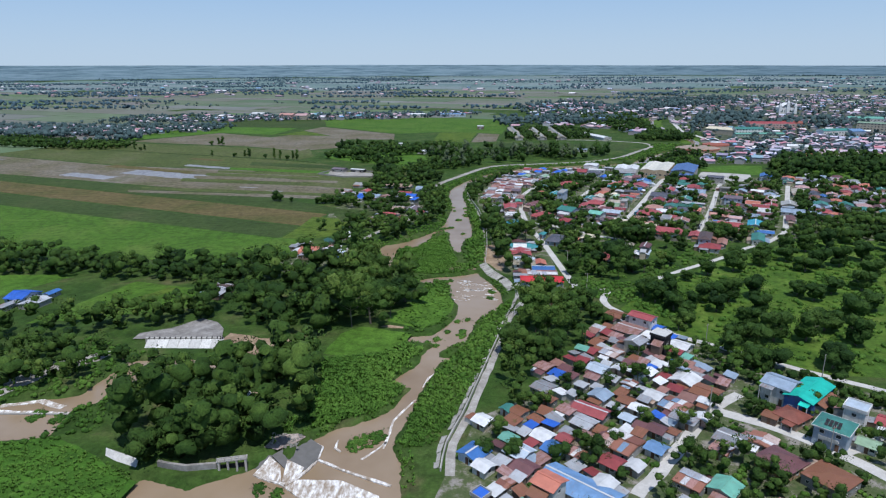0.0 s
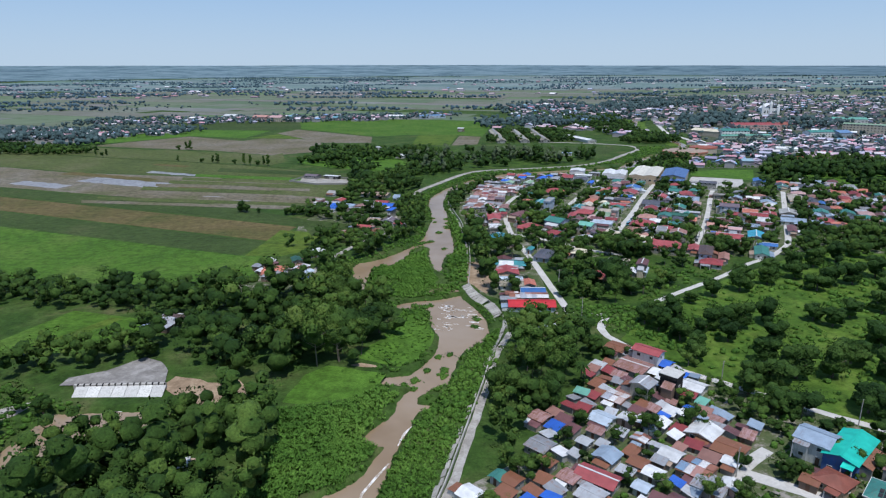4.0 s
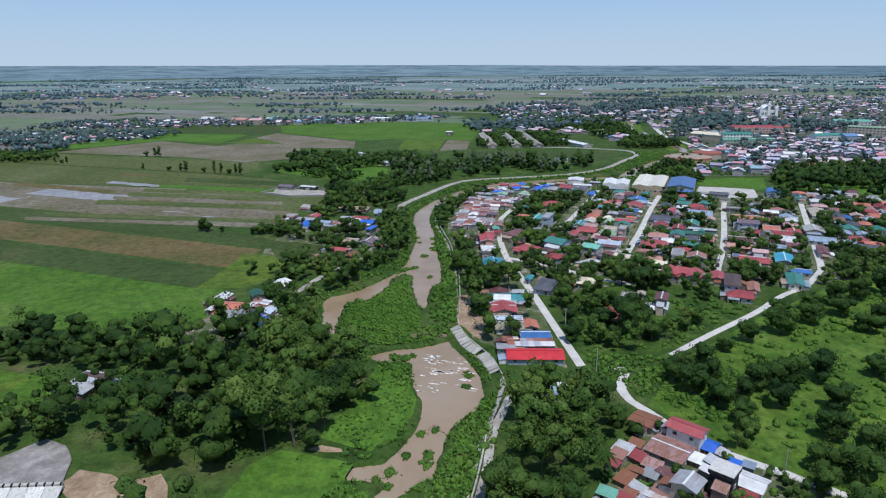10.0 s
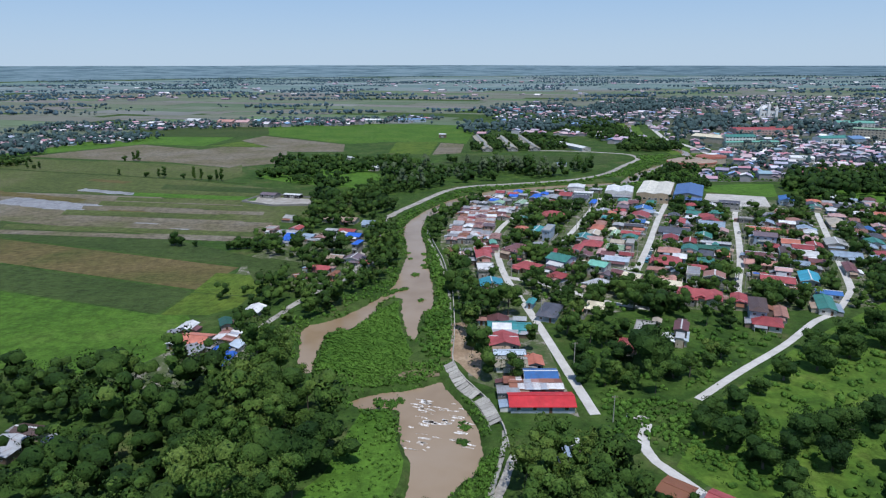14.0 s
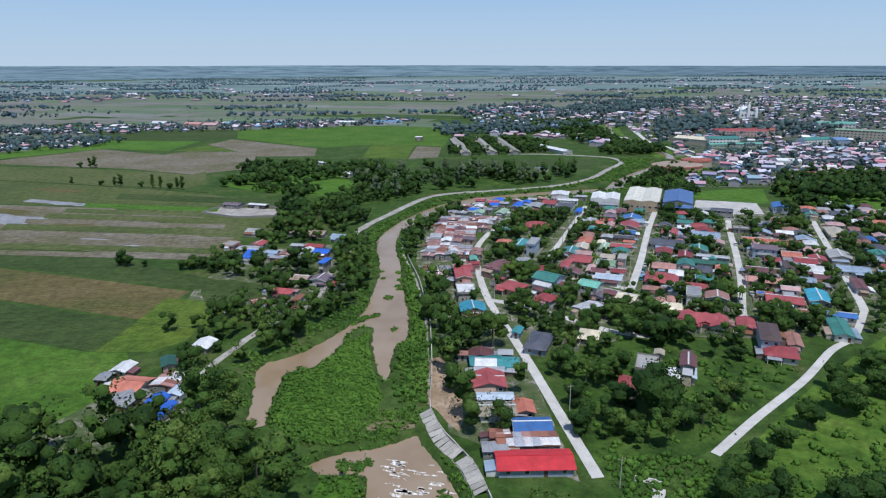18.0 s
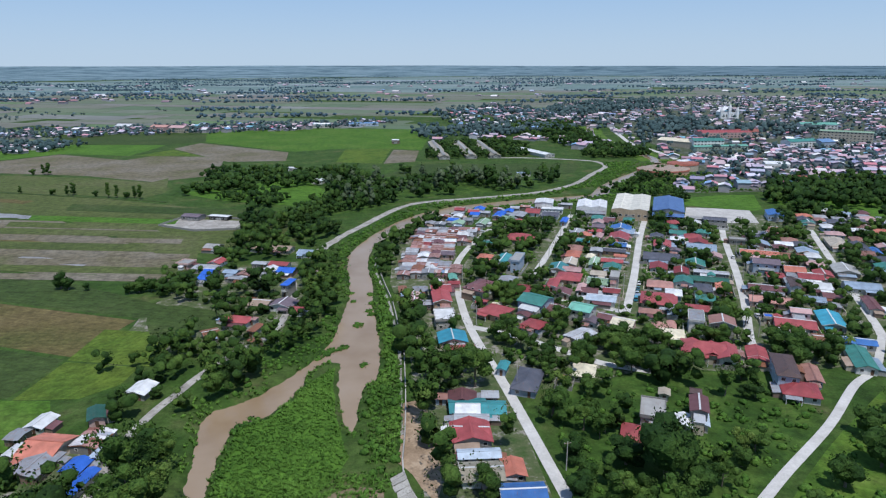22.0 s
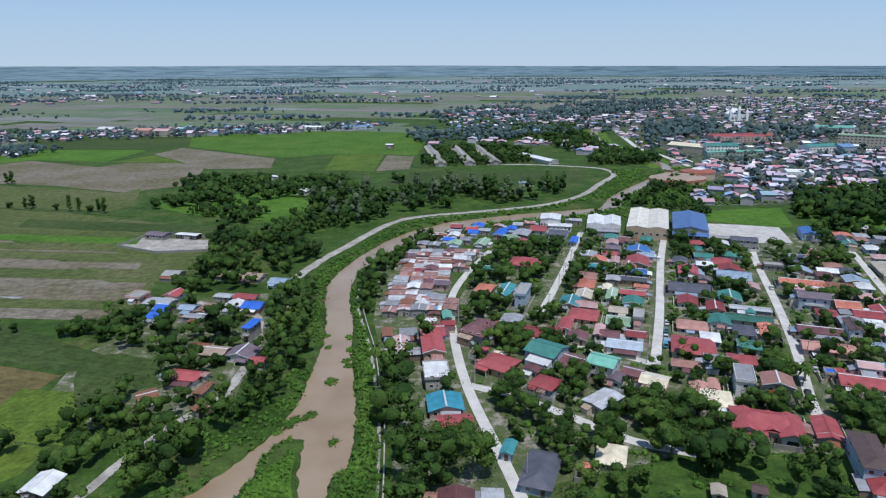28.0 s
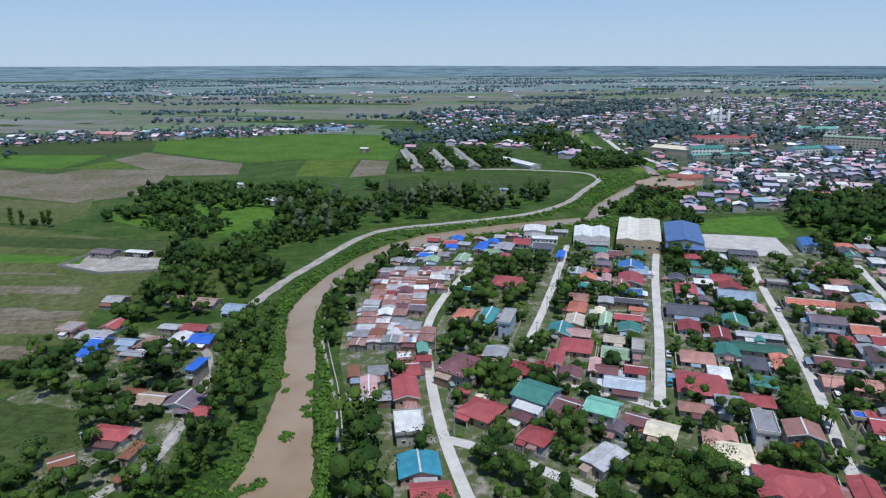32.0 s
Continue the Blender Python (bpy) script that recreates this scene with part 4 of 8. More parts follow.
def window_mesh():
    """A window a metre square in one piece: a proud frame and a pane set back in it; it faces -y."""
    o = [(-0.5, 0), (0.5, 0), (0.5, 1), (-0.5, 1)]
    i = [(-0.42, 0.08), (0.42, 0.08), (0.42, 0.92), (-0.42, 0.92)]
    v = [(x, 0.02, z) for x, z in o] + [(x, -0.08, z) for x, z in o] + [(x, -0.08, z) for x, z in i] + [(x, -0.02, z) for x, z in i]
    f = [(12, 13, 14, 15)]
    for a, b in ((0, 4), (4, 8), (8, 12)):
        f += [(a + k, a + (k + 1) % 4, b + (k + 1) % 4, b + k) for k in range(4)]
    me = mesh_of("window", v, f, WALL["white"])
    me.materials.append(GLASS)
    me.polygons[0].material_index = 1
    return me


WINDOW = window_mesh()


def slab(points, thick):
    """A closed sheet of the given corner loop, thick metres deep."""
    n = len(points)
    v = list(points) + [(x, y, z - thick) for x, y, z in points]
    return v, [tuple(range(n)), tuple(range(2 * n - 1, n - 1, -1))] + [(i, n + i, n + (i + 1) % n, (i + 1) % n) for i in range(n)]


def roof_data(w, d, h, kind, over, pitch, along):
    """Roof planes with overhang; the ridge runs along x, or along y."""
    if kind == "f":
        return join_data([slab([(-w / 2 - 0.25, -d / 2 - 0.25, h + 0.25), (w / 2 + 0.25, -d / 2 - 0.25, h + 0.25), (w / 2 + 0.25, d / 2 + 0.25, h + 0.45), (-w / 2 - 0.25, d / 2 + 0.25, h + 0.45)], 0.3)])
    flip = along == "y"
    a, b = (d, w) if flip else (w, d)
    A, B = a / 2 + over, b / 2 + over
    e, r = h - over * pitch, h + b / 2 * pitch
    if kind == "h":
        k = max(0.12 * a, min(A - 0.3, B * 0.9))
        k = A - k if A > k else 0.2
        planes = [[(-A, -B, e), (A, -B, e), (k, 0, r), (-k, 0, r)], [(A, B, e), (-A, B, e), (-k, 0, r), (k, 0, r)], [(A, -B, e), (A, B, e), (k, 0, r)], [(-A, B, e), (-A, -B, e), (-k, 0, r)]]
    else:
        planes = [[(-A, -B, e), (A, -B, e), (A, 0, r), (-A, 0, r)], [(A, B, e), (-A, B, e), (-A, 0, r), (A, 0, r)]]
    if flip:
        planes = [[(-y, x, z) for x, y, z in p] for p in planes]
    return join_data([slab(p, 0.12) for p in planes])


def house(x, y, w, d, h, rot, colour, kind="g", storeys=1, label=""):
    HOUSES.append((x, y, w, d, rot))
    rnd = hrng.random
    wallname = hrng.choice(["white", "cream", "white", "block", "white", "cream", "pink", "grey", "blue", "peach"])
    wallname = {"black": "black", "brick": "tan", "concrete": "block", "green": "white" if storeys == 1 else "blue", "bluewhite": "white", "turquoise": "deepblue"}.get(colour, wallname)
    poor = colour in ("patch", "rust", "pinkrust", "silver", "greymetal") and storeys == 1
    if poor:
        wallname = hrng.choice(["block", "grey", "brown", "block"])
    w, d = max(2.6, w - 0.8), max(2.6, d - 0.8)
    root = new("house" if w * d > 34 else "shack")
    root.matrix_basis = pose(x, y, 0, 0, 0, rot)
    roofword = f"{COLOUR.get(colour, colour)} {WORDS[kind]} metal roof" if kind != "f" else f"flat {COLOUR.get(colour, colour)} roof"
    tagged(root, label or f"{'two-storey' if storeys == 2 else 'low'} {dict(block='bare block', deepblue='blue').get(wallname, wallname)} house with a {roofword}", "house", GROUP)
    along = "x" if w >= d * 0.9 else "y"
    if kind == "g" and rnd() < 0.25 and 0.75 < w / d < 1.3:
        along = "y" if along == "x" else "x"
    pitch = 0.30 if kind == "g" else 0.36
    if poor:
        pitch = 0.14
    over = 0.35 if poor else 0.55
    # walls, with gable ends
    pieces = [box_data(-w / 2, -d / 2, -0.3, w / 2, d / 2, h)]
    if kind == "g":
        if along == "x":
            for s in (-1, 1):
                xa, xb = s * w / 2, s * (w / 2 - 0.15)
                v = [(xa, -d / 2, h), (xa, d / 2, h), (xa, 0, h + d / 2 * pitch - 0.13), (xb, -d / 2, h), (xb, d / 2, h), (xb, 0, h + d / 2 * pitch - 0.13)]
                pieces.append((v, [(0, 1, 2), (5, 4, 3), (0, 2, 5, 3), (1, 4, 5, 2)]))
        else:
            for s in (-1, 1):
                ya, yb = s * d / 2, s * (d / 2 - 0.15)
                v = [(-w / 2, ya, h), (w / 2, ya, h), (0, ya, h + w / 2 * pitch - 0.13), (-w / 2, yb, h), (w / 2, yb, h), (0, yb, h + w / 2 * pitch - 0.13)]
                pieces.append((v, [(0, 1, 2), (5, 4, 3), (0, 2, 5, 3), (1, 4, 5, 2)]))
    child("wall", mesh_of("wall", *join_data(pieces), WALL[wallname]), root)
    if colour == "patch":
        roof = child("roof", mesh_of("roof", *roof_data(w, d, h - 0.08, "g", over - 0.1, pitch, along), ROOF["rust"]), root)
        run, half = (w, d / 2) if along == "x" else (d, w / 2)
        n = max(3, min(7, int(run / 1.6)))
        me = unit_box(ROOF["patch"])
        ang = math.degrees(math.atan(pitch))
        turn = 0 if along == "x" else 90
        for side in (-1, 1):
            for i in range(n):
                u = -run / 2 + (i + 0.5) * run / n
                length = (half + over) / math.cos(radians(ang)) * (0.8 + 0.25 * rnd())
                mid = Vector((u, side * (half + over) / 2, h + (half - over) / 2 * pitch + 0.06 + 0.05 * rnd()))
                child("roof_sheet", me, roof, pose(0, 0, 0, 0, 0, turn) @ scaled(mid.x, mid.y, mid.z, run / n * (1.0 + 0.25 * rnd()), length, 0.03, hrng.uniform(-4, 4), -side * ang))
    else:
        roof = child("roof", mesh_of("roof", *roof_data(w, d, h, kind, over, pitch, along), ROOF[colour]), root)
        if kind == "g" and w * d > 30:
            r = (d if along == "x" else w) / 2 * pitch + h
            run = (w if along == "x" else d) + 2 * over
            child("ridge_cap", unit_box(ROOF[colour] if rnd() < 0.6 else ROOF["white"]), roof, scaled(0, 0, r - 0.05, run if along == "x" else 0.5, 0.5 if along == "x" else run, 0.12))
        if kind == "g" and not poor and w * d > 40 and rnd() < 0.35:
            # pale barge boards on the gable towards the street
            g_, q = (w, d) if along == "y" else (d, w)
            for s in (-1, 1):
                sl = math.degrees(math.atan(pitch))
                m_ = pose(0, 0, 0, 0, 0, 0 if along == "y" else -90) @ pose(s * (g_ / 4 + over / 2), -q / 2 - over - 0.03, h + g_ / 4 * pitch - over / 2 * pitch - 0.16, 0, s * sl, 0) @ Matrix.Diagonal(((g_ / 2 + over) / math.cos(radians(sl)), 0.08, 0.26, 1))
                child("barge_board", unit_box(WALL["white"]), roof, m_)
        if kind == "f":
            t = unit_box(WALL[wallname])
            for sx, sy, px, py in ((w + 0.6, 0.18, 0, -d / 2 - 0.3), (w + 0.6, 0.18, 0, d / 2 + 0.3), (0.18, d + 0.42, -w / 2 - 0.3, 0), (0.18, d + 0.42, w / 2 + 0.3, 0)):
                child("parapet", t, roof, scaled(px, py, h - 0.1, sx, sy, 0.95))
        if not poor and kind != "f" and rnd() < 0.35 and w > 6:
            # a lower porch roof towards the street
            pw = w * hrng.uniform(0.35, 0.55)
            px = hrng.choice([-1, 1]) * (w - pw) / 2 * 0.9
            v, f = slab([(-pw / 2, -d / 2 - 2.3, h - 0.75), (pw / 2, -d / 2 - 2.3, h - 0.75), (pw / 2, -d / 2 + 0.1, h - 0.25), (-pw / 2, -d / 2 + 0.1, h - 0.25)], 0.1)
            child("porch_roof", mesh_of("porch_roof", [(a + px, b, c) for a, b, c in v], f, ROOF[colour if rnd() < 0.7 else "greymetal"]), root)
            for s in (-1, 1):
                child("porch_post", unit_box(WALL["white"]), root, scaled(px + s * (pw / 2 - 0.2), -d / 2 - 2.1, -0.2, 0.22, 0.22, h - 0.6))
    # lean-to annexes, as most lots have them
    for _ in range(hrng.choice([0, 1, 1, 2]) if w > 4 else hrng.choice([0, 0, 1])):
        side = hrng.choice(["left", "right", "front", "front"])
        a, b = hrng.uniform(1.8, 3.2), hrng.uniform(2.2, 0.7 * (d if side != "front" else w) + 0.6)
        t0, t1 = h * 0.86, h * 0.68
        u = hrng.uniform(-0.5, 0.5) * max(0.0, (d if side != "front" else w) - b)
        v, f = slab([(-b / 2 - 0.2, -a - 0.25, t1), (b / 2 + 0.2, -a - 0.25, t1), (b / 2 + 0.2, 0.05, t0), (-b / 2 - 0.2, 0.05, t0)], 0.07)
        m_ = pose(0, 0, 0, 0, 0, dict(left=-90, right=90, front=0)[side]) @ pose(u, -(w if side != "front" else d) / 2 - 0.02, 0)
        rc = hrng.choice(["greymetal", "rust", "silver", "pinkrust", "white", "maroon", "bluegrey", "greymetal", "tan"])
        annex = child("annex", mesh_of("annex", *box_data(-b / 2, -a, -0.2, b / 2, 0.0, t1 - 0.1), WALL[hrng.choice(["block", "grey", "white", "brown", "cream"])]), root, m_)
        child("annex_roof", mesh_of("annex_roof", v, f, ROOF[rc]), annex)
    # openings on the sides that can be seen
    for level in range(storeys):
        zb = level * 3.0 + (0.95 if not poor else 1.0)
        n = max(1, min(4, int(w / 3.0)))
        for i in range(n):
            u = -w / 2 + (i + 0.5) * w / n
            if level == 0 and i == n // 2:
                child("door", unit_box(WOOD), root, scaled(u, -d / 2 - 0.01, 0.02, 0.95, 0.1, 2.05))
                if n > 1 or w < 4.2:
                    continue
                u += 1.3
            child("window", WINDOW, root, scaled(u, -d / 2 - 0.01, zb, 1.3 if not poor else 0.9, 1, 1.15 if not poor else 0.8))
        m = max(1, min(2, int(d / 4.5)))
        for i in range(m):
            v_ = -d / 2 + (i + 0.5) * d / m
            child("window", WINDOW, root, scaled(-w / 2 - 0.01, v_, zb, 1.2 if not poor else 0.8, 1, 1.1 if not poor else 0.8, -90))
            if level == storeys - 1:
                child("window", WINDOW, root, scaled(w / 2 + 0.01, v_, zb, 1.2 if not poor else 0.8, 1, 1.1 if not poor else 0.8, 90))
    if storeys == 2 and kind != "f" and rnd() < 0.6:
        child("balcony", mesh_of("balcony", *join_data([box_data(-w * 0.3, -d / 2 - 1.2, 2.9, w * 0.3, -d / 2, 3.05), box_data(-w * 0.3, -d / 2 - 1.2, 3.05, w * 0.3, -d / 2 - 1.1, 3.9)]), WALL["white"]), root)
    return root


# subdivision
GROUP = "houses along the village streets"
house(65.4, 438.0, 11.1, 14.8, 4.5, -44, "maroon", "h", 2)
house(61.4, 440.1, 3.5, 3.5, 3.0, -44, "white", "g", 1)
house(66.5, 411.8, 11.2, 11.2, 3.0, -45, "red", "h", 1)
house(83.6, 413.6, 11.6, 11.6, 6.0, -45, "green", "g", 2)
house(78.2, 395.8, 8.3, 8.3, 3.0, -45, "darkred", "h", 1)
house(91.0, 409.5, 10.6, 10.6, 3.0, -45, "maroon", "g", 1)
house(77.2, 406.3, 6.0, 6.0, 3.0, -45, "maroon", "g", 1)
house(99.6, 402.2, 9.1, 9.1, 6.0, -40, "lightgreen", "g", 2)
house(100.9, 396.1, 5.8, 5.8, 3.0, -40, "purple", "g", 1)
house(108.4, 398.8, 6.5, 6.5, 3.0, -40, "maroon", "g", 1)
house(112.9, 392.6, 8.4, 8.4, 3.0, -38, "cream", "g", 1)
house(92.3, 383.5, 7.7, 11.8, 3.0, -57, "silver", "g", 1)
house(109.5, 449.2, 11.3, 11.8, 2.7, -26, "red", "h", 1)
house(99.4, 441.2, 4.9, 11.7, 2.7, -26, "red", "g", 1)
house(93.4, 435.7, 5.6, 6.3, 2.7, -26, "darkred", "g", 1)
house(100.1, 429.4, 7.4, 7.5, 2.7, -26, "maroon", "g", 1)
house(110.0, 433.4, 3.7, 10.5, 2.7, -26, "pink", "g", 1)
house(120.7, 440.9, 9.3, 10.2, 2.7, -26, "palegreen", "g", 1)
house(125.1, 452.0, 7.5, 7.2, 2.7, -26, "beige", "g", 1)
house(127.2, 437.8, 4.2, 9.9, 6.0, -26, "grey", "f", 2)
house(112.6, 429.6, 7.3, 6.9, 2.7, -26, "maroon", "g", 1)
house(122.1, 428.0, 7.3, 6.9, 2.7, -26, "darkred", "g", 1)
house(114.2, 419.7, 12.4, 8.2, 2.7, -26, "bluewhite", "g", 1)
house(108.7, 463.6, 8.9, 11.5, 2.7, -26, "teal", "g", 1)
house(139.1, 470.4, 10.9, 6.7, 2.7, -26, "red", "g", 1)
house(135.0, 460.3, 8.6, 8.8, 2.7, -26, "green", "g", 1)
house(123.3, 484.5, 7.4, 11.2, 2.7, -26, "orange", "h", 1)
house(130.6, 478.7, 4.1, 7.8, 2.7, -26, "cream", "g", 1)
house(117.3, 471.4, 7.1, 11.2, 2.7, -26, "beige", "g", 1)
house(114.5, 459.6, 8.9, 7.3, 2.7, -26, "pink", "g", 1)
house(129.3, 469.8, 4.7, 14.1, 2.7, -26, "palegreen", "g", 1)
house(153.4, 498.2, 9.1, 8.7, 2.7, -26, "blue", "g", 1)
house(147.1, 487.6, 11.8, 6.3, 2.7, -26, "slate", "g", 1)
house(146.5, 477.8, 6.6, 4.6, 2.7, -26, "orange", "g", 1)
house(160.4, 513.8, 11.1, 15.4, 2.7, -26, "red", "g", 1)
house(169.1, 532.5, 12.0, 11.8, 2.7, -26, "blue", "g", 1)
house(141.6, 519.8, 8.8, 7.8, 2.7, -26, "orange", "g", 1)
house(137.7, 509.1, 8.0, 7.3, 2.7, -26, "teal", "g", 1)
house(151.9, 529.3, 8.0, 6.9, 2.7, -26, "red", "g", 1)
house(156.7, 540.1, 10.4, 7.8, 2.7, -26, "purple", "g", 1)
house(149.9, 517.4, 4.2, 11.2, 2.7, -26, "pink", "g", 1)
house(146.8, 432.8, 11.3, 9.7, 2.7, -26, "salmon", "h", 1)
house(138.1, 415.5, 14.9, 15.3, 2.7, -26, "red", "h", 1)
house(128.5, 402.3, 9.5, 5.8, 2.7, -26, "terracotta", "h", 1)
house(178.2, 496.0, 9.1, 13.5, 2.7, -26, "red", "g", 1)
house(166.5, 472.9, 17.7, 12.9, 2.7, -26, "slate", "g", 1)
house(157.9, 457.8, 8.2, 10.2, 2.7, -26, "darkred", "g", 1)
house(195.3, 485.6, 15.0, 13.8, 2.7, -26, "bluegrey", "g", 1)
house(171.8, 436.0, 17.6, 7.4, 2.7, -26, "darkgreen", "g", 1)
house(178.6, 445.5, 16.2, 5.4, 2.7, -26, "silver", "g", 1)
house(163.5, 425.5, 7.9, 10.2, 2.7, -26, "slate", "h", 1)
house(172.3, 424.0, 6.2, 12.4, 2.7, -26, "orange", "g", 1)
house(139.0, 386.4, 5.9, 11.3, 6.0, -26, "greymetal", "f", 2)
house(146.8, 381.5, 9.2, 8.4, 6.0, -26, "terracotta", "g", 2)
house(124.4, 386.4, 5.5, 7.1, 2.7, -26, "salmon", "g", 1)
house(125.4, 379.4, 10.1, 10.3, 3.0, -24, "cream", "h", 1)
villa = house(131.7, 364.0, 17.8, 11.6, 4.0, -26, "red", "h", 1, "sprawling white house with a red hipped roof and porch")
house(147.9, 360.8, 6.4, 9.4, 2.7, -26, "red", "g", 1)
house(182.5, 512.3, 7.3, 8.2, 2.7, -26, "slate", "g", 1)
house(198.3, 518.1, 9.5, 8.0, 2.7, -26, "green", "g", 1)
house(179.0, 483.2, 6.5, 5.2, 2.7, -26, "purple", "g", 1)
house(220.3, 472.4, 18.5, 8.3, 2.7, -26, "orange", "g", 1)
house(207.8, 447.8, 12.2, 9.1, 6.0, -26, "purple", "g", 2)
house(233.2, 463.5, 13.4, 11.8, 2.7, -26, "rust", "h", 1)
house(231.6, 488.6, 9.2, 8.9, 2.7, -26, "bluegrey", "g", 1)
house(216.8, 463.9, 11.4, 4.0, 2.7, -26, "pink", "g", 1)
house(191.4, 421.5, 15.4, 8.0, 2.7, -26, "maroon", "g", 1)
house(201.3, 417.3, 4.6, 12.6, 6.0, -26, "brown", "g", 2)
house(183.9, 407.3, 16.8, 8.7, 2.7, -26, "salmon", "g", 1)
house(215.6, 434.9, 9.7, 5.4, 2.7, -26, "greymetal", "g", 1)
house(173.5, 386.2, 4.0, 11.4, 2.7, -26, "red", "g", 1)
house(171.1, 389.6, 3, 3.8, 2.7, -26, "bluetarp", "f", 1)
house(76.0, 485.4, 7.6, 10.5, 2.7, -26, "orange", "h", 1)
house(84.7, 481.4, 6.1, 16.4, 2.7, -26, "teal", "g", 1)
house(89.8, 470.9, 4.9, 14.3, 6.0, -26, "grey", "f", 2)
house(104.2, 520.4, 16.1, 14.4, 2.7, -26, "red", "h", 1)
house(81.9, 515.3, 10.5, 4.8, 2.7, -26, "green", "g", 1)
house(79.8, 448.6, 8.5, 9.5, 2.7, -26, "greymetal", "g", 1)
house(54.9, 470.4, 3.9, 7.2, 2.7, -26, "teal", "g", 1)
house(62.8, 423.0, 5.1, 4.2, 2.7, -26, "red", "g", 1)
house(68.4, 418.5, 4.1, 4.3, 2.7, -26, "cream", "g", 1)
house(89.4, 560.4, 6.6, 13.7, 2.7, -26, "palegreen", "g", 1)
house(104.1, 579.4, 6.7, 15.7, 2.7, -26, "bluetarp", "g", 1)
house(116.3, 577.1, 10.2, 14.6, 2.7, -26, "greymetal", "g", 1)
house(128.9, 584.8, 9.7, 12.0, 2.7, -26, "red", "g", 1)
house(111.5, 558.9, 5.0, 9.1, 2.7, -26, "red", "g", 1)
house(137.9, 574.2, 11.0, 12.1, 2.7, -26, "slate", "g", 1)
house(141.7, 557.5, 4.1, 12.7, 2.7, -26, "bluetarp", "g", 1)
house(176.9, 442.3, 3, 4.9, 2.7, -26, "green", "g", 1)
house(223.5, 497.5, 9.1, 5.5, 2.7, -26, "grey", "f", 1)
house(45.4, 422.4, 7.7, 13.4, 6.0, -2, "red", "g", 2)
house(47.4, 441.7, 9.0, 10.6, 2.7, -2, "red", "g", 1)
house(35.3, 424.8, 13.9, 6.1, 2.7, -2, "greymetal", "g", 1)
house(44.6, 406.2, 8.4, 12.0, 4.0, -2, "white", "f", 2)
house(45.1, 388.4, 10.6, 10.0, 2.7, -2, "tealblue", "g", 1)
house(46.6, 377.6, 9.9, 7.5, 2.7, -2, "red", "g", 1)
house(34.7, 430.6, 5.2, 14.7, 2.7, -2, "pink", "g", 1)
house(30.4, 442.6, 4.1, 8.6, 2.7, -2, "rust", "g", 1)
house(38.3, 441.7, 6.9, 7.4, 2.7, -2, "greymetal", "g", 1)
house(55.1, 456.9, 4.0, 8.2, 2.7, -2, "lightgreen", "g", 1)
house(54.4, 448.3, 5.3, 4.7, 2.7, -2, "darkred", "g", 1)
house(47.8, 450.3, 5.3, 4.8, 2.7, -2, "white", "f", 1)
house(64.5, 353.0, 8.3, 15.7, 2.7, -26, "slate", "h", 1)
house(58.7, 363.3, 3.3, 6.5, 2.7, -26, "teal", "g", 1)
house(84.2, 356.5, 7.6, 9.7, 2.7, -26, "cream", "h", 1)
house(76.3, 352.0, 3, 3.7, 2.7, -26, "orange", "g", 1)
house(93.0, 324.5, 6.9, 11.0, 6.0, -26, "concrete", "f", 2)
house(107.4, 325.6, 5.1, 9.5, 6.0, -26, "maroon", "g", 2)
house(101.8, 323.1, 4.5, 7.0, 2.7, -26, "white", "g", 1)
house(107.8, 323.7, 3.2, 9.3, 2.7, -26, "bluewhite", "g", 1)
house(85.6, 319.4, 7.0, 8.2, 2.7, -26, "red", "h", 1)
house(146.9, 358.8, 6.7, 9.8, 2.7, -26, "red", "g", 1)
house(147.0, 344.7, 6.8, 17.1, 6.0, -26, "brown", "h", 2)
house(156.4, 343.9, 5.1, 12.3, 2.7, -26, "terracotta", "g", 1)
house(145.9, 335.2, 10.9, 10.1, 2.7, -26, "darkred", "h", 1)
house(180.5, 352.2, 7.0, 17.8, 2.7, -26, "green", "g", 1)
house(179.2, 368.7, 7.3, 6.6, 2.7, -26, "rust", "g", 1)
house(189.9, 364.3, 10.4, 6.4, 2.7, -26, "blue", "g", 1)
house(194.0, 384.3, 8.8, 16.1, 2.7, -26, "tealblue", "g", 1)
house(177.6, 382.9, 14.5, 10.4, 2.7, -26, "red", "g", 1)
house(182.4, 386.9, 7.4, 5.9, 6.0, -26, "pink", "g", 2)
house(234.6, 417.5, 14.3, 10.5, 2.7, -26, "bluegrey", "g", 1)
house(212.8, 408.4, 7.4, 8.1, 2.7, -26, "maroon", "g", 1)
house(244.2, 439.9, 10.9, 14.2, 2.7, -26, "grey", "g", 1)
house(282.9, 466.2, 4.5, 11.7, 2.7, -26, "blue", "g", 1)
house(206.6, 397.4, 3, 6.9, 2.7, -26, "greymetal", "g", 1)
house(222.5, 397.2, 5.2, 15.8, 2.7, -26, "maroon", "g", 1)
house(130.1, 387.8, 3.2, 7.3, 2.7, -26, "salmon", "g", 1)
house(103.8, 339.2, 3, 4.3, 2.7, -26, "beige", "g", 1)
house(113.5, 338.3, 3, 3.5, 2.7, -26, "brown", "g", 1)
house(220.8, 433.1, 10.7, 9.0, 2.7, -26, "darkred", "g", 1)
house(274.7, 484.9, 9.6, 20.4, 2.7, -26, "beige", "h", 1)
house(280.0, 473.0, 7.9, 20.2, 2.7, -26, "slate", "g", 1)
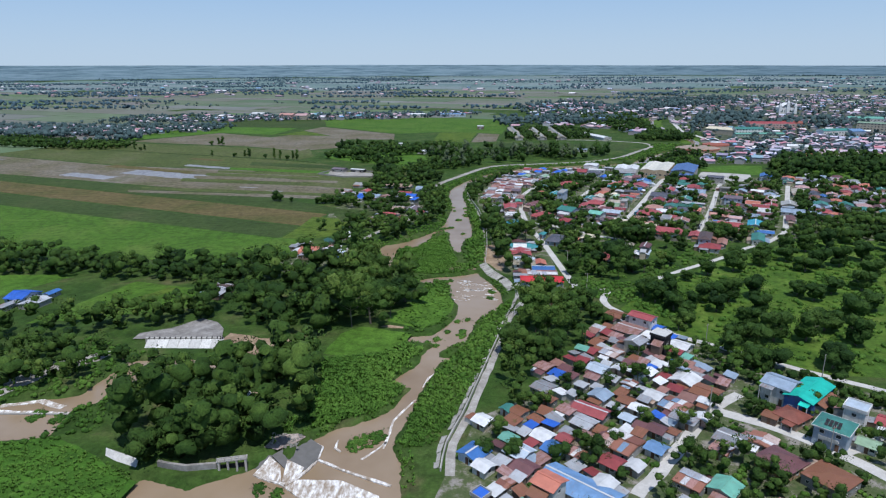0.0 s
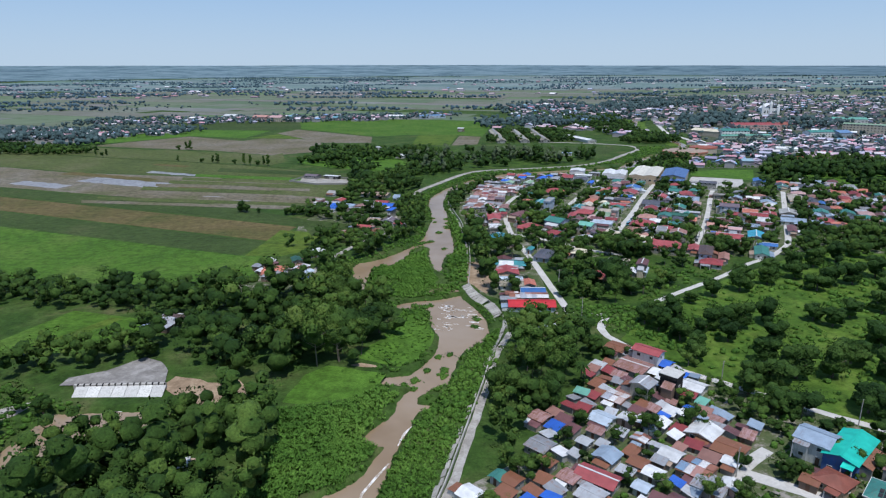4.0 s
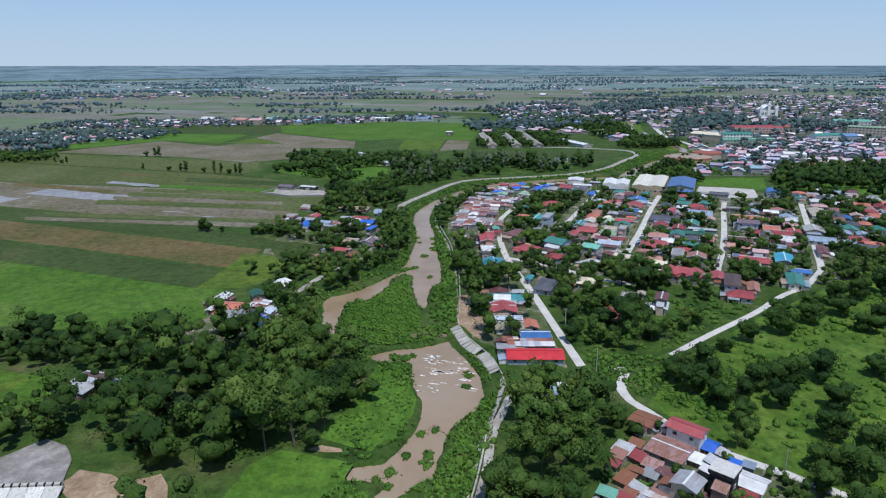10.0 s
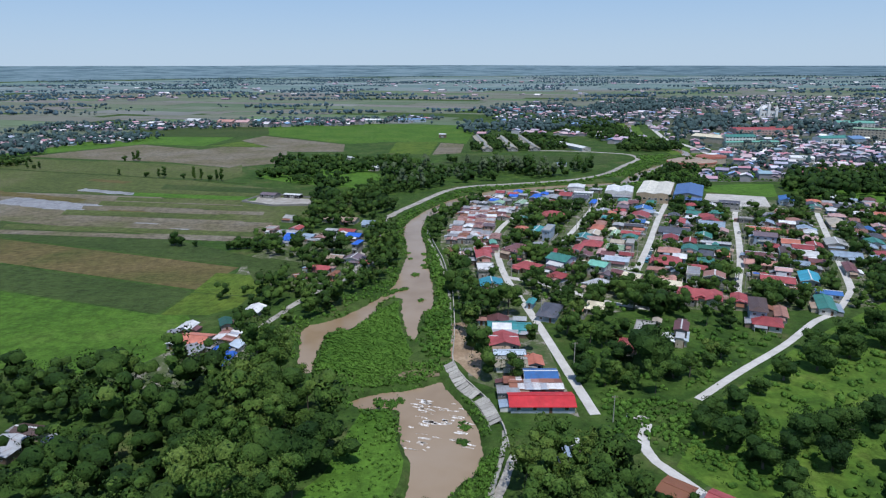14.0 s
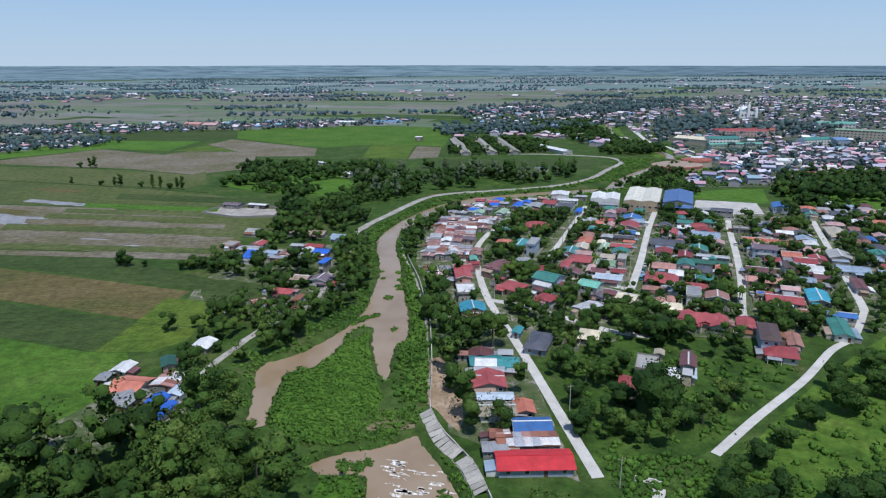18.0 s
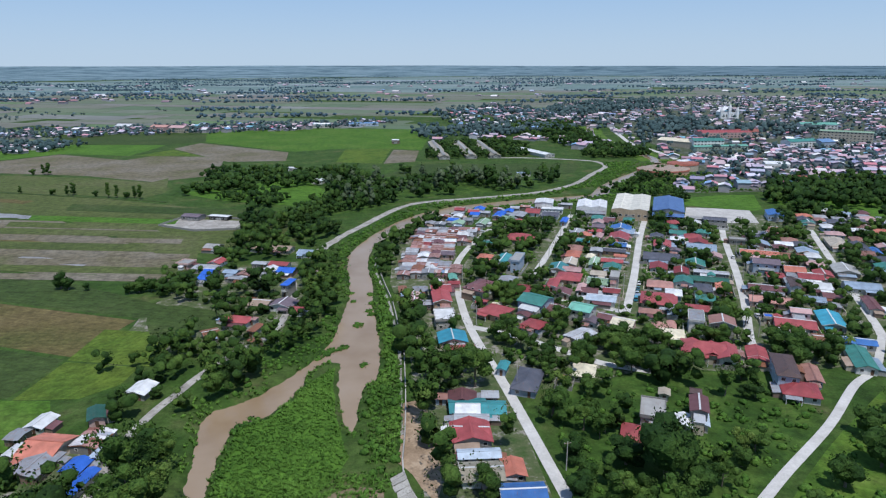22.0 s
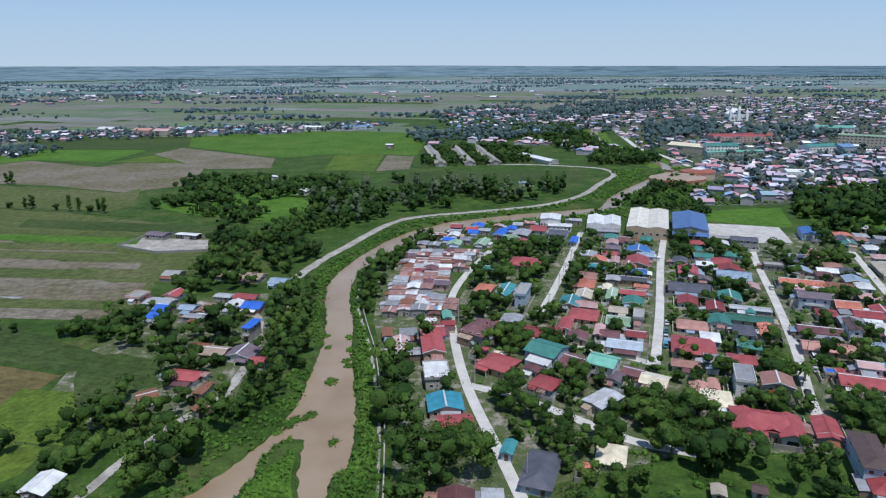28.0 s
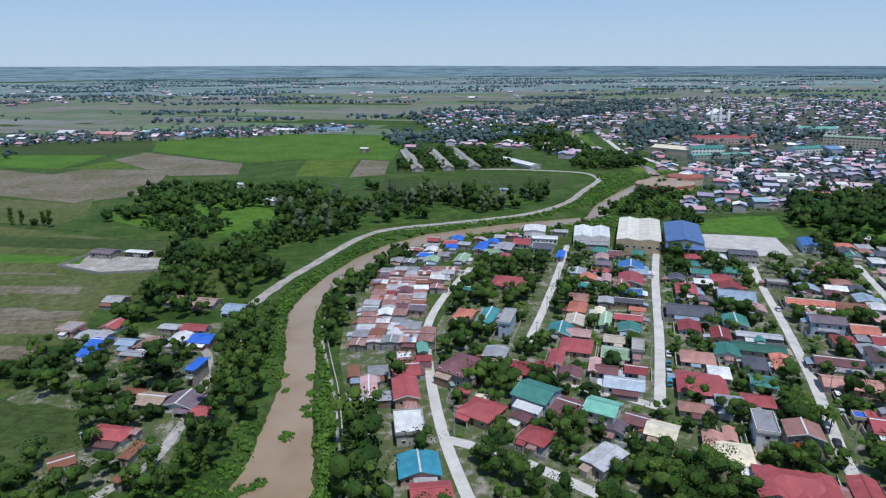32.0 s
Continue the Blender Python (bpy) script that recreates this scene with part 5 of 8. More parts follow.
# row
GROUP = "houses along the river road"
house(41.3, 326.8, 10.5, 6.4, 2.5, -10, "red", "g", 1)
house(41.9, 345.0, 8.6, 6.9, 2.5, -10, "maroon", "g", 1)
house(42.6, 338.7, 7.2, 7.8, 2.5, -10, "white", "g", 1)
house(50.1, 337.6, 7.2, 7.8, 2.5, -10, "teal", "g", 1)
house(50.6, 345.2, 5.6, 4.8, 2.5, -10, "silver", "g", 1)
house(35.6, 346.3, 3.8, 3.8, 2.5, -10, "terracotta", "g", 1)
house(42.8, 333.1, 10.3, 4.0, 2.5, -10, "silver", "g", 1)
house(41.3, 325.8, 11.1, 10.5, 2.5, -4, "red", "g", 1)
house(41.0, 308.0, 10.9, 8.1, 2.5, -4, "khaki", "g", 1)
house(49.1, 308.4, 6.0, 7.4, 2.5, -4, "orange", "g", 1)
house(49.2, 298.6, 10.9, 7.5, 2.5, -4, "blue", "g", 1)
house(46.2, 291.6, 17.4, 7.2, 2.5, -4, "patch", "g", 1)
house(39.4, 295.0, 6.4, 4.9, 2.5, -4, "patch", "g", 1)
house(46.0, 282.4, 19.7, 8.9, 2.5, -4, "brightred", "g", 1)
house(37.0, 289.0, 7.2, 5.0, 2.5, -4, "greymetal", "g", 1)
house(42.7, 339.8, 11.1, 8.1, 2.5, -4, "teal", "g", 1)
house(41.7, 315.5, 11.2, 4.5, 2.5, -4, "bluewhite", "g", 1)
house(50.7, 259.7, 3.1, 3.5, 2.5, -4, "white", "g", 1)
house(46.2, 256.0, 3, 5.7, 2.5, -4, "bluegrey", "g", 1)
# lower
GROUP = "small houses of the riverside village"
house(76.8, 228.2, 9.7, 6.1, 6.0, -45, "red", "g", 2)
house(71.0, 224.4, 10.7, 10.7, 2.4, -45, "pinkrust", "g", 1)
house(69.4, 238.7, 7.7, 7.7, 2.4, -45, "rust", "g", 1)
house(81.2, 225.6, 5.7, 5.7, 2.4, -45, "bluetarp", "g", 1)
house(67.5, 205.9, 6.4, 6.4, 6.0, -45, "greymetal", "g", 2)
tower_house = house(76.5, 206.9, 5.9, 5.9, 7.5, -45, "black", "f", 2, "tall narrow black house with a pale flat roof")
house(85.1, 209.6, 6.9, 6.9, 2.4, -45, "white", "g", 1)
house(58.6, 203.6, 7.1, 7.1, 2.4, -45, "patch", "g", 1)
house(51.4, 192.2, 6.4, 6.4, 2.4, -45, "bluewhite", "g", 1)
house(58.3, 192.1, 4.7, 4.7, 2.4, -45, "white", "g", 1)
house(33.6, 193.9, 5.7, 5.7, 2.4, -45, "pinkrust", "g", 1)
house(66.7, 189.4, 5.2, 5.2, 2.4, -45, "white", "g", 1)
house(31.3, 179.8, 6.8, 6.8, 2.4, -45, "greymetal", "g", 1)
house(77.3, 184.3, 8.0, 8.0, 2.4, -45, "white", "g", 1)
house(80.7, 176.0, 8.3, 8.3, 2.4, -45, "rust", "g", 1)
house(102.8, 175.1, 8.8, 8.8, 6.0, -50, "bluegrey", "g", 2)
house(109.6, 171.6, 8.4, 16.9, 5.0, -50, "turquoise", "g", 1)
house(99.5, 161.4, 7.5, 7.5, 3.0, -58, "brick", "h", 1)
solar_house = house(105.4, 151.5, 8.8, 8.8, 6.0, -46, "green", "h", 2, "two-storey blue house with a green hipped roof and solar panels")
for i in range(4):
    for j in range(2):
        child("solar_panel", unit_box(ROOF["black"]), solar_house, pose(-1.5 + i * 1.0, -2.9 + j * 1.25, 6.0 + (1.1 + j * 1.25) * 0.36 + 0.16, 19.8, 0, 0) @ Matrix.Diagonal((0.85, 1.1, 0.05, 1)))
for a in range(4):
    child("fascia", unit_box(WALL["white"]), solar_house, pose(0, 0, 0, 0, 0, a * 90) @ scaled(0, -4.6, 5.62, 9.36, 0.12, 0.24))
house(116.5, 159.9, 6.1, 6.1, 6.0, -45, "bluewhite", "f", 2)
house(85.4, 140.1, 9.5, 9.5, 3.0, -58, "maroon", "h", 1)
house(94.0, 133.0, 10.2, 10.2, 3.0, -57, "rust", "h", 1)
house(77.4, 150.8, 7.9, 7.9, 2.4, -45, "greymetal", "g", 1)
house(85.3, 149.6, 7.4, 7.4, 2.4, -45, "patch", "g", 1)
house(67.1, 130.4, 6.7, 6.7, 2.4, -45, "lightgreen", "g", 1)
house(60.0, 132.8, 7.4, 7.4, 2.4, -45, "patch", "g", 1)
house(32.3, 130.4, 19.1, 8.7, 2.6, -43, "lightblue", "g", 1)
house(24.5, 128.0, 6.5, 6.5, 6.0, -43, "orange", "g", 2)
house(7.8, 145.0, 6.7, 6.7, 2.6, -43, "blue", "g", 1)
house(9.9, 139.3, 4.8, 4.8, 2.4, -45, "white", "g", 1)
house(8.5, 127.8, 3.8, 3.8, 2.4, -45, "bluetarp", "f", 1)
house(20.3, 138.4, 5.8, 5.8, 2.4, -45, "maroon", "g", 1)
house(27.1, 152.7, 5.6, 5.6, 2.4, -45, "white", "g", 1)
house(17.6, 151.7, 4.3, 4.3, 2.4, -45, "lightgreen", "g", 1)
house(19.7, 145.5, 6.5, 6.5, 2.4, -45, "bluewhite", "g", 1)
house(29.1, 146.5, 5.7, 5.7, 2.4, -45, "blue", "g", 1)
house(32.9, 151.1, 4.3, 4.3, 2.4, -45, "red", "g", 1)
house(42.9, 165.6, 10.5, 6.2, 2.5, -40, "red", "g", 1)
house(36.0, 166.0, 5.4, 5.4, 2.4, -45, "pinkrust", "g", 1)
house(39.6, 159.1, 6.6, 6.6, 2.4, -45, "silver", "g", 1)
house(47.7, 174.6, 6.1, 6.1, 2.4, -45, "bluegrey", "g", 1)
house(64.3, 174.1, 5.5, 5.5, 2.4, -47, "white", "g", 1)
house(54.7, 171.1, 5.0, 5.0, 2.4, -45, "rust", "g", 1)
house(57.2, 166.8, 4.6, 4.6, 2.4, -45, "white", "g", 1)
house(68.4, 167.9, 8.4, 8.4, 2.4, -45, "patch", "g", 1)
house(47.3, 149.2, 10.1, 10.1, 2.4, -45, "patch", "g", 1)
house(56.0, 146.5, 5.2, 5.2, 2.4, -45, "lightblue", "g", 1)
house(69.4, 161.7, 7.9, 7.9, 2.4, -45, "greymetal", "g", 1)
house(52.5, 161.5, 4.0, 4.0, 2.4, -45, "bluewhite", "g", 1)
house(59.1, 155.5, 5.0, 5.0, 2.4, -45, "maroon", "g", 1)
house(42.8, 140.6, 5.5, 5.5, 2.4, -45, "darkred", "g", 1)
house(47.9, 138.9, 4.5, 4.5, 2.4, -45, "white", "g", 1)
house(38.4, 131.9, 5.6, 5.6, 2.4, -45, "white", "g", 1)
house(11.2, 160.7, 5.2, 5.2, 2.4, -45, "white", "g", 1)
house(21.8, 165.4, 4.9, 4.9, 2.4, -45, "rust", "g", 1)
house(18.7, 167.1, 3.8, 3.8, 2.4, -45, "green", "g", 1)
house(43.4, 181.0, 4.1, 4.1, 2.4, -45, "silver", "g", 1)
house(58.8, 181.7, 4.8, 4.8, 2.4, -45, "patch", "g", 1)
house(31.8, 172.0, 4.3, 4.3, 2.4, -45, "rust", "g", 1)
house(38.5, 152.2, 4.7, 4.7, 2.4, -45, "pinkrust", "g", 1)
house(73.8, 161.5, 4.3, 4.3, 2.4, -45, "white", "g", 1)
house(72.6, 145.8, 5.5, 5.5, 2.4, -45, "patch", "g", 1)
house(93.9, 162.2, 4.7, 4.7, 2.4, -45, "rust", "g", 1)
house(102.9, 171.3, 3.5, 3.5, 2.4, -45, "greymetal", "g", 1)
house(109.7, 170.8, 4.2, 4.2, 2.4, -45, "white", "g", 1)
house(112.8, 148.0, 5.3, 5.3, 2.4, -45, "palegreen", "g", 1)
house(14.8, 132.2, 4.1, 4.1, 2.4, -45, "patch", "g", 1)
house(34.3, 144.3, 4.6, 4.6, 2.4, -45, "patch", "g", 1)
house(62.9, 154.0, 3.6, 3.6, 2.4, -45, "rust", "g", 1)
house(78.5, 170.5, 4.2, 4.2, 2.4, -45, "white", "g", 1)
house(49.4, 147.4, 4.0, 4.0, 2.4, -45, "silver", "g", 1)
house(55.9, 124.5, 4.5, 4.5, 2.4, -45, "silver", "g", 1)
house(67.2, 121.5, 4.6, 4.6, 2.4, -45, "patch", "g", 1)
house(46.1, 122.2, 3.6, 3.6, 2.4, -45, "rust", "g", 1)
house(78.0, 122.8, 5.1, 5.1, 2.4, -45, "pinkrust", "g", 1)
house(125.3, 157.6, 6.8, 6.8, 2.4, -45, "red", "g", 1)
house(-62, 175.5, 5.0, 4.0, 2.3, 20, "white", "g", 1, "small white hut in a clearing of the river wood")
# left
GROUP = "farm houses by the fields"
house(-71.9, 334.5, 10.7, 11.7, 2.4, -15, "orange", "g", 1)
house(-61.0, 336.9, 8.6, 9.6, 2.4, -15, "patch", "g", 1)
house(-71.1, 326.6, 9.3, 11.2, 2.4, -15, "greymetal", "g", 1)
house(-60.5, 324.6, 5.7, 6.1, 2.4, -15, "bluetarp", "g", 1)
house(-55.8, 329.5, 5.1, 6.5, 2.4, -15, "bluewhite", "g", 1)
house(-79.0, 347.9, 5.8, 7.4, 2.4, -15, "white", "g", 1)
house(-64.8, 349.6, 4.8, 8.0, 3.0, 20, "darkgreen", "g", 1)
house(-57.0, 364.3, 7.1, 8.3, 2.4, -15, "white", "g", 1)
house(-82.4, 341.6, 4.8, 6.1, 2.4, -15, "greymetal", "g", 1)
house(-79.4, 333.7, 3.8, 5.9, 2.4, -15, "white", "g", 1)
house(-99.4, 276.3, 9.1, 4.8, 2.4, -15, "brown", "g", 1)
house(-101.6, 270.5, 6.5, 5.6, 2.4, -15, "silver", "g", 1)
house(-90.6, 271.2, 4.3, 4.5, 2.4, -15, "greymetal", "g", 1)
house(-56.8, 317.5, 3.6, 10.6, 2.4, -15, "bluetarp", "g", 1)
house(-185.7, 265.3, 9.5, 11.8, 2.4, -15, "bluetarp", "g", 1)
house(-175.1, 269.1, 4.0, 6.7, 2.4, -15, "blue", "g", 1)
house(-175.9, 257.7, 8.2, 10.7, 2.4, -15, "silver", "g", 1)
house(-101.9, 268.5, 10.5, 9.6, 2.4, -15, "silver", "g", 1)
house(-185.1, 254.1, 4.0, 9.5, 2.4, -15, "greymetal", "g", 1)
house(-30.4, 435.4, 9.3, 7.9, 2.5, -20, "tan", "g", 1)
house(-20.7, 432.8, 10.5, 8.7, 2.5, -20, "purple", "g", 1)
house(-14.2, 425.4, 5.6, 5.6, 2.5, -20, "red", "g", 1)
house(-37.1, 418.1, 11.9, 6.8, 2.5, -20, "red", "h", 1)
house(-30.9, 417.6, 4.1, 3.5, 2.5, -20, "pinkrust", "g", 1)
house(-28.5, 407.9, 3.7, 8.4, 2.5, -20, "rust", "g", 1)
house(-44.6, 405.0, 6.4, 6.4, 3.0, 25, "rust", "g", 1)
house(-27.5, 395.0, 3.4, 3.4, 3.0, 40, "rust", "g", 1)
house(-20.2, 450.6, 3.7, 9.3, 6.0, -20, "bluetarp", "h", 2)
house(-61.0, 473.9, 6.2, 7.9, 2.5, -20, "bluetarp", "g", 1)
house(-60.6, 482.4, 6.5, 8.0, 2.5, -20, "bluetarp", "g", 1)
house(-45.4, 470.0, 9.6, 4.8, 2.5, -20, "greymetal", "g", 1)
house(-50.5, 480.6, 7.3, 5.8, 2.5, -20, "bluegrey", "g", 1)
house(-42.6, 478.2, 7.5, 9.8, 2.5, -20, "pinkrust", "g", 1)
house(-32.5, 481.5, 7.2, 8.2, 2.5, -20, "white", "g", 1)
house(-23.7, 479.1, 8.8, 8.3, 2.5, -20, "bluetarp", "g", 1)
house(-28.6, 490.5, 10.4, 6.0, 2.5, -20, "red", "g", 1)
house(-61.0, 498.9, 7.3, 8.5, 2.5, -20, "red", "g", 1)
house(-64.5, 489.3, 12.4, 8.4, 2.5, -20, "silver", "g", 1)
house(-76.2, 498.4, 7.4, 7.7, 2.5, -20, "grey", "f", 1)
house(-38.5, 492.8, 8.3, 5.3, 2.5, -20, "silver", "g", 1)
house(-16.2, 509.2, 9.2, 8.2, 2.5, -20, "bluegrey", "g", 1)
house(-30.4, 518.8, 11.8, 8.9, 2.5, -20, "tan", "g", 1)
house(-44.3, 524.5, 9.5, 8.9, 2.5, -20, "tan", "g", 1)
house(-68.9, 528.6, 8.6, 8.4, 2.5, -20, "grey", "g", 1)
house(-37.1, 441.4, 7.6, 3, 2.5, -20, "rust", "g", 1)
house(-8.4, 474.6, 3, 3.7, 2.5, -20, "patch", "g", 1)

child("roof_slab", unit_box(WALL["white"]), tower_house, scaled(0, 0, 8.36, 5.9, 5.9, 0.14))

# ---------------------------------------------------------------- large buildings
def big_building(name, label, x, y, w, d, h, rot, roof, wall, ridges=1, pitch=0.22, along="y", bays=6, floors=1, category="building"):
    """A hall or school block: walls, one or more gabled roofs side by side, rows of windows, a gate."""
    HOUSES.append((x, y, w, d, rot))
    root = tagged(new(name), label, category)
    root.matrix_basis = pose(x, y, 0, 0, 0, rot)
    pieces = [box_data(-w / 2, -d / 2, -0.3, w / 2, d / 2, h)]
    span = (w if along == "y" else d) / ridges
    for i in range(ridges):
        c = -(w if along == "y" else d) / 2 + (i + 0.5) * span
        for s in (-1, 1):
            if along == "y":
                ya, yb = s * d / 2, s * (d / 2 - 0.2)
                v = [(c - span / 2, ya, h), (c + span / 2, ya, h), (c, ya, h + span / 2 * pitch - 0.15), (c - span / 2, yb, h), (c + span / 2, yb, h), (c, yb, h + span / 2 * pitch - 0.15)]
            else:
                xa, xb = s * w / 2, s * (w / 2 - 0.2)
                v = [(xa, c - span / 2, h), (xa, c + span / 2, h), (xa, c, h + span / 2 * pitch - 0.15), (xb, c - span / 2, h), (xb, c + span / 2, h), (xb, c, h + span / 2 * pitch - 0.15)]
            pieces.append((v, [(0, 1, 2), (5, 4, 3), (0, 2, 5, 3), (1, 4, 5, 2)]))
        sx, sy = (span, d) if along == "y" else (w, span)
        v, f = roof_data(sx, sy, h, "g", 0.35 if ridges == 1 else 0.02, pitch, along)
        off = (c, 0) if along == "y" else (0, c)
        child("roof", mesh_of("roof", [(a + off[0], b + off[1], e + 0.02) for a, b, e in v], f, ROOF[roof]), root)
        run = sy if along == "y" else sx
        child("ridge_cap", unit_box(ROOF[roof]), root, scaled(off[0], off[1], h + span / 2 * pitch - 0.02, 0.7 if along == "y" else run, run if along == "y" else 0.7, 0.14))
    child("wall", mesh_of("wall", *join_data(pieces), WALL[wall]), root)
    for level in range(floors):
        for i in range(bays):
            u = -w / 2 + (i + 0.5) * w / bays
            child("window", WINDOW, root, scaled(u, -d / 2 - 0.01, level * 3.3 + h / floors * 0.35, w / bays * 0.55, 1, 1.4))
    child("gate", unit_box(WALL["grey"]), root, scaled(0, -d / 2 - 0.02, 0, 3.6, 0.12, min(3.4, h * 0.6)))
    return root


big_building("warehouse", "cream-roofed warehouse with two joined gables", 198, 584, 23.5, 52, 6.8, -26, "offwhite", "tan", 2, 0.16)
blue = big_building("warehouse", "blue-roofed warehouse with a blue front canopy", 218.4, 571.8, 19.0, 44, 7.0, -26, "steelblue", "grey", 1, 0.2)
child("canopy", mesh_of("canopy", *slab([(-9.8, -26.5, 4.6), (9.8, -26.5, 4.6), (9.8, -21.9, 5.8), (-9.8, -21.9, 5.8)], 0.15), ROOF["steelblue"]), blue)
for i in range(6):
    child("post", unit_box(WALL["grey"]), blue, scaled(-9.3 + i * 3.72, -26.2, -0.2, 0.35, 0.35, 4.8))
big_building("warehouse", "white-roofed factory shed with two gables", 171, 588, 20, 24, 5.5, -22, "white", "white", 2, 0.24)
big_building("shed", "low grey tin annex of the factory", 166, 574, 17, 9, 3.2, -22, "greymetal", "block", 1, 0.15, "x")
big_building("warehouse", "white stepped building with flat tin roofs", 140, 598, 12, 14, 6.5, -20, "white", "white", 1, 0.12)
big_building("shed", "white tin shed beside the stepped building", 143, 588, 14, 7, 3.6, -20, "white", "white", 1, 0.12, "x")
big_building("warehouse", "blue tin shed at the edge of the slab", 281, 550, 9, 16, 4.0, -26, "blue", "blue", 1, 0.25)
big_building("block_house", "unfinished grey block building", 224, 546, 11, 7, 4.0, -26, "concrete", "block", 1, 0.05, "x")
big_building("block_house", "grey two-storey building with a dark roof", 231, 535, 13, 9, 5.5, -26, "slate", "grey", 1, 0.2, "x", 4, 2)
big_building("school", "three-storey white school with a green roof", 420, 888, 36, 16, 9.5, -6, "green", "white", 1, 0.3, "x", 9, 3)
big_building("school", "long low school wing with a green roof", 428, 872, 66, 9, 4.5, 0, "lightgreen", "green", 1, 0.25, "x", 16, 1)
big_building("covered_court", "cream arched roof over a sports court", 398, 912, 24, 44, 7.0, 38, "cream", "cream", 1, 0.2, "y", 4)
big_building("market", "long red-roofed market building", 500, 990, 66, 26, 7.5, -6, "red", "pink", 2, 0.25, "x", 14, 2)
big_building("market", "red-roofed annex of the market", 540, 1000, 30, 22, 6.5, -6, "brick", "pink", 1, 0.25, "x", 7, 2)
big_building("school", "large four-storey white school block", 622, 915, 58, 18, 13.0, -42, "palegreen", "cream", 1, 0.12, "x", 14, 4)
big_building("school", "white school block with a green roof", 528, 872, 38, 16, 8.5, 6, "green", "white", 1, 0.25, "x", 9, 2)
big_building("gymnasium", "blue-walled gymnasium with a blue roof", 554, 868, 18, 20, 8.0, 6, "lightblue", "blue", 1, 0.25, "x", 4)
big_building("hall", "pale teal-roofed town hall", 690, 1060, 50, 24, 8.0, -20, "lightgreen", "white", 1, 0.2, "x", 10, 2)
big_building("hall", "long white-roofed hall in town", 640, 800, 34, 16, 5.0, -15, "white", "white", 1, 0.2, "x", 7)
big_building("hall", "red-roofed row of shops", 560, 720, 44, 14, 5.5, -18, "red", "pink", 1, 0.25, "x", 9)
big_building("hall", "red-roofed row of shops", 640, 760, 40, 14, 6.0, -18, "salmon", "white", 1, 0.25, "x", 9)
big_building("hall", "orange-roofed block of houses", 380, 660, 20, 14, 5.0, -20, "orange", "cream", 1, 0.25, "x", 5)
big_building("hall", "white-roofed market hall in town", 410, 740, 22, 16, 5.0, -25, "white", "white", 2, 0.2, "x", 5)
for x, n in ((103.5, 0), (133, 1), (159, 2)):
    shed = big_building("poultry_shed", "long grey poultry shed with an open ridge", x, 915, 11.5, 136, 3.2, -1, "khaki", "block", 1, 0.26, "y", 3, 1, "shed")
    child("roof_vent", mesh_of("roof_vent", *roof_data(3.0, 134, 5.1, "g", 0.3, 0.26, "y"), ROOF["grey"]), shed)
big_building("shed", "long white tin shed by the dyke", 207, 872, 12, 62, 3.6, 18, "white", "white", 1, 0.2)
big_building("house", "white house in the woods", -23, 727, 9, 8, 3.2, -20, "white", "white", 1, 0.3)
big_building("shed", "white tin roof in the woods", -52, 800, 12, 6, 3.0, -20, "white", "white", 1, 0.2, "x", 3)
big_building("shed", "blue-grey roof among the dyke trees", 160, 735, 12, 6, 3.0, -10, "bluegrey", "white", 1, 0.2, "x", 3)
big_building("pump_house", "small white and red field house", 59, 995, 9, 7, 5.0, -15, "white", "brown", 1, 0.2, "x", 2)
big_building("mansion", "large pink house in the far village", -285, 1205, 28, 18, 8.0, -20, "salmon", "pink", 1, 0.3, "x", 6, 2)
big_building("mansion", "cream house in the far village", -255, 1190, 24, 18, 8.0, -20, "pink", "cream", 1, 0.3, "x", 6, 2)
big_building("mansion", "white house in the far village", -350, 1245, 26, 18, 7.0, -20, "white", "white", 1, 0.3, "x", 6, 2)
big_building("hall", "white hall in the far village", -45, 1226, 26, 14, 6.0, -10, "white", "white", 1, 0.2, "x", 6)
big_building("hall", "long blue-roofed sheds in the far village", 20, 1240, 48, 16, 5.0, 4, "lightblue", "blue", 2, 0.2, "x", 8)
big_building("shed", "dark shed in the field compound", -98, 606, 13, 8, 3.0, -22, "purple", "block", 1, 0.2, "x", 3)
big_building("shed", "white and dark office of the compound", -80, 603, 14, 4.5, 2.8, -22, "white", "black", 1, 0.12, "x", 4)

# cross wings and arcaded porch of the large red-roofed house
for wx, wd, ww in ((-5.2, 5.0, 6.4), (1.2, 3.4, 4.2), (6.0, 5.6, 6.0)):
    yf = -5.4 - (wd - 3.4)
    ridge_h = 4.0 + ww / 2 * 0.4
    front = [(-ww / 2 + 0.4, yf + 0.5, -0.3), (ww / 2 - 0.4, yf + 0.5, -0.3), (ww / 2 - 0.4, yf + 0.5, 4.0), (0, yf + 0.5, ridge_h - 0.3), (-ww / 2 + 0.4, yf + 0.5, 4.0)]
    back = [(x_, 0.0, z_) for x_, _, z_ in front]
    wing = child("wing", mesh_of("wing", front + back, [(0, 1, 2, 3, 4), (9, 8, 7, 6, 5)] + [((k + 1) % 5, k, k + 5, (k + 1) % 5 + 5) for k in range(5)], WALL["white"]), villa, pose(wx, 0, 0))
    child("wing_roof", mesh_of("wing_roof", *roof_data(ww, -yf + 4.0, 4.0, "g", 0.5, 0.4, "y"), ROOF["red"]), wing, pose(0, (yf + 4.0) / 2, 0.02))
    child("arch", mesh_of("arch", *join_data([box_data(-ww / 4, yf + 0.44, 0.2, ww / 4, yf + 0.52, 2.2), box_data(-ww / 5, yf + 0.44, 2.2, ww / 5, yf + 0.52, 2.6)]), GLASS), wing)

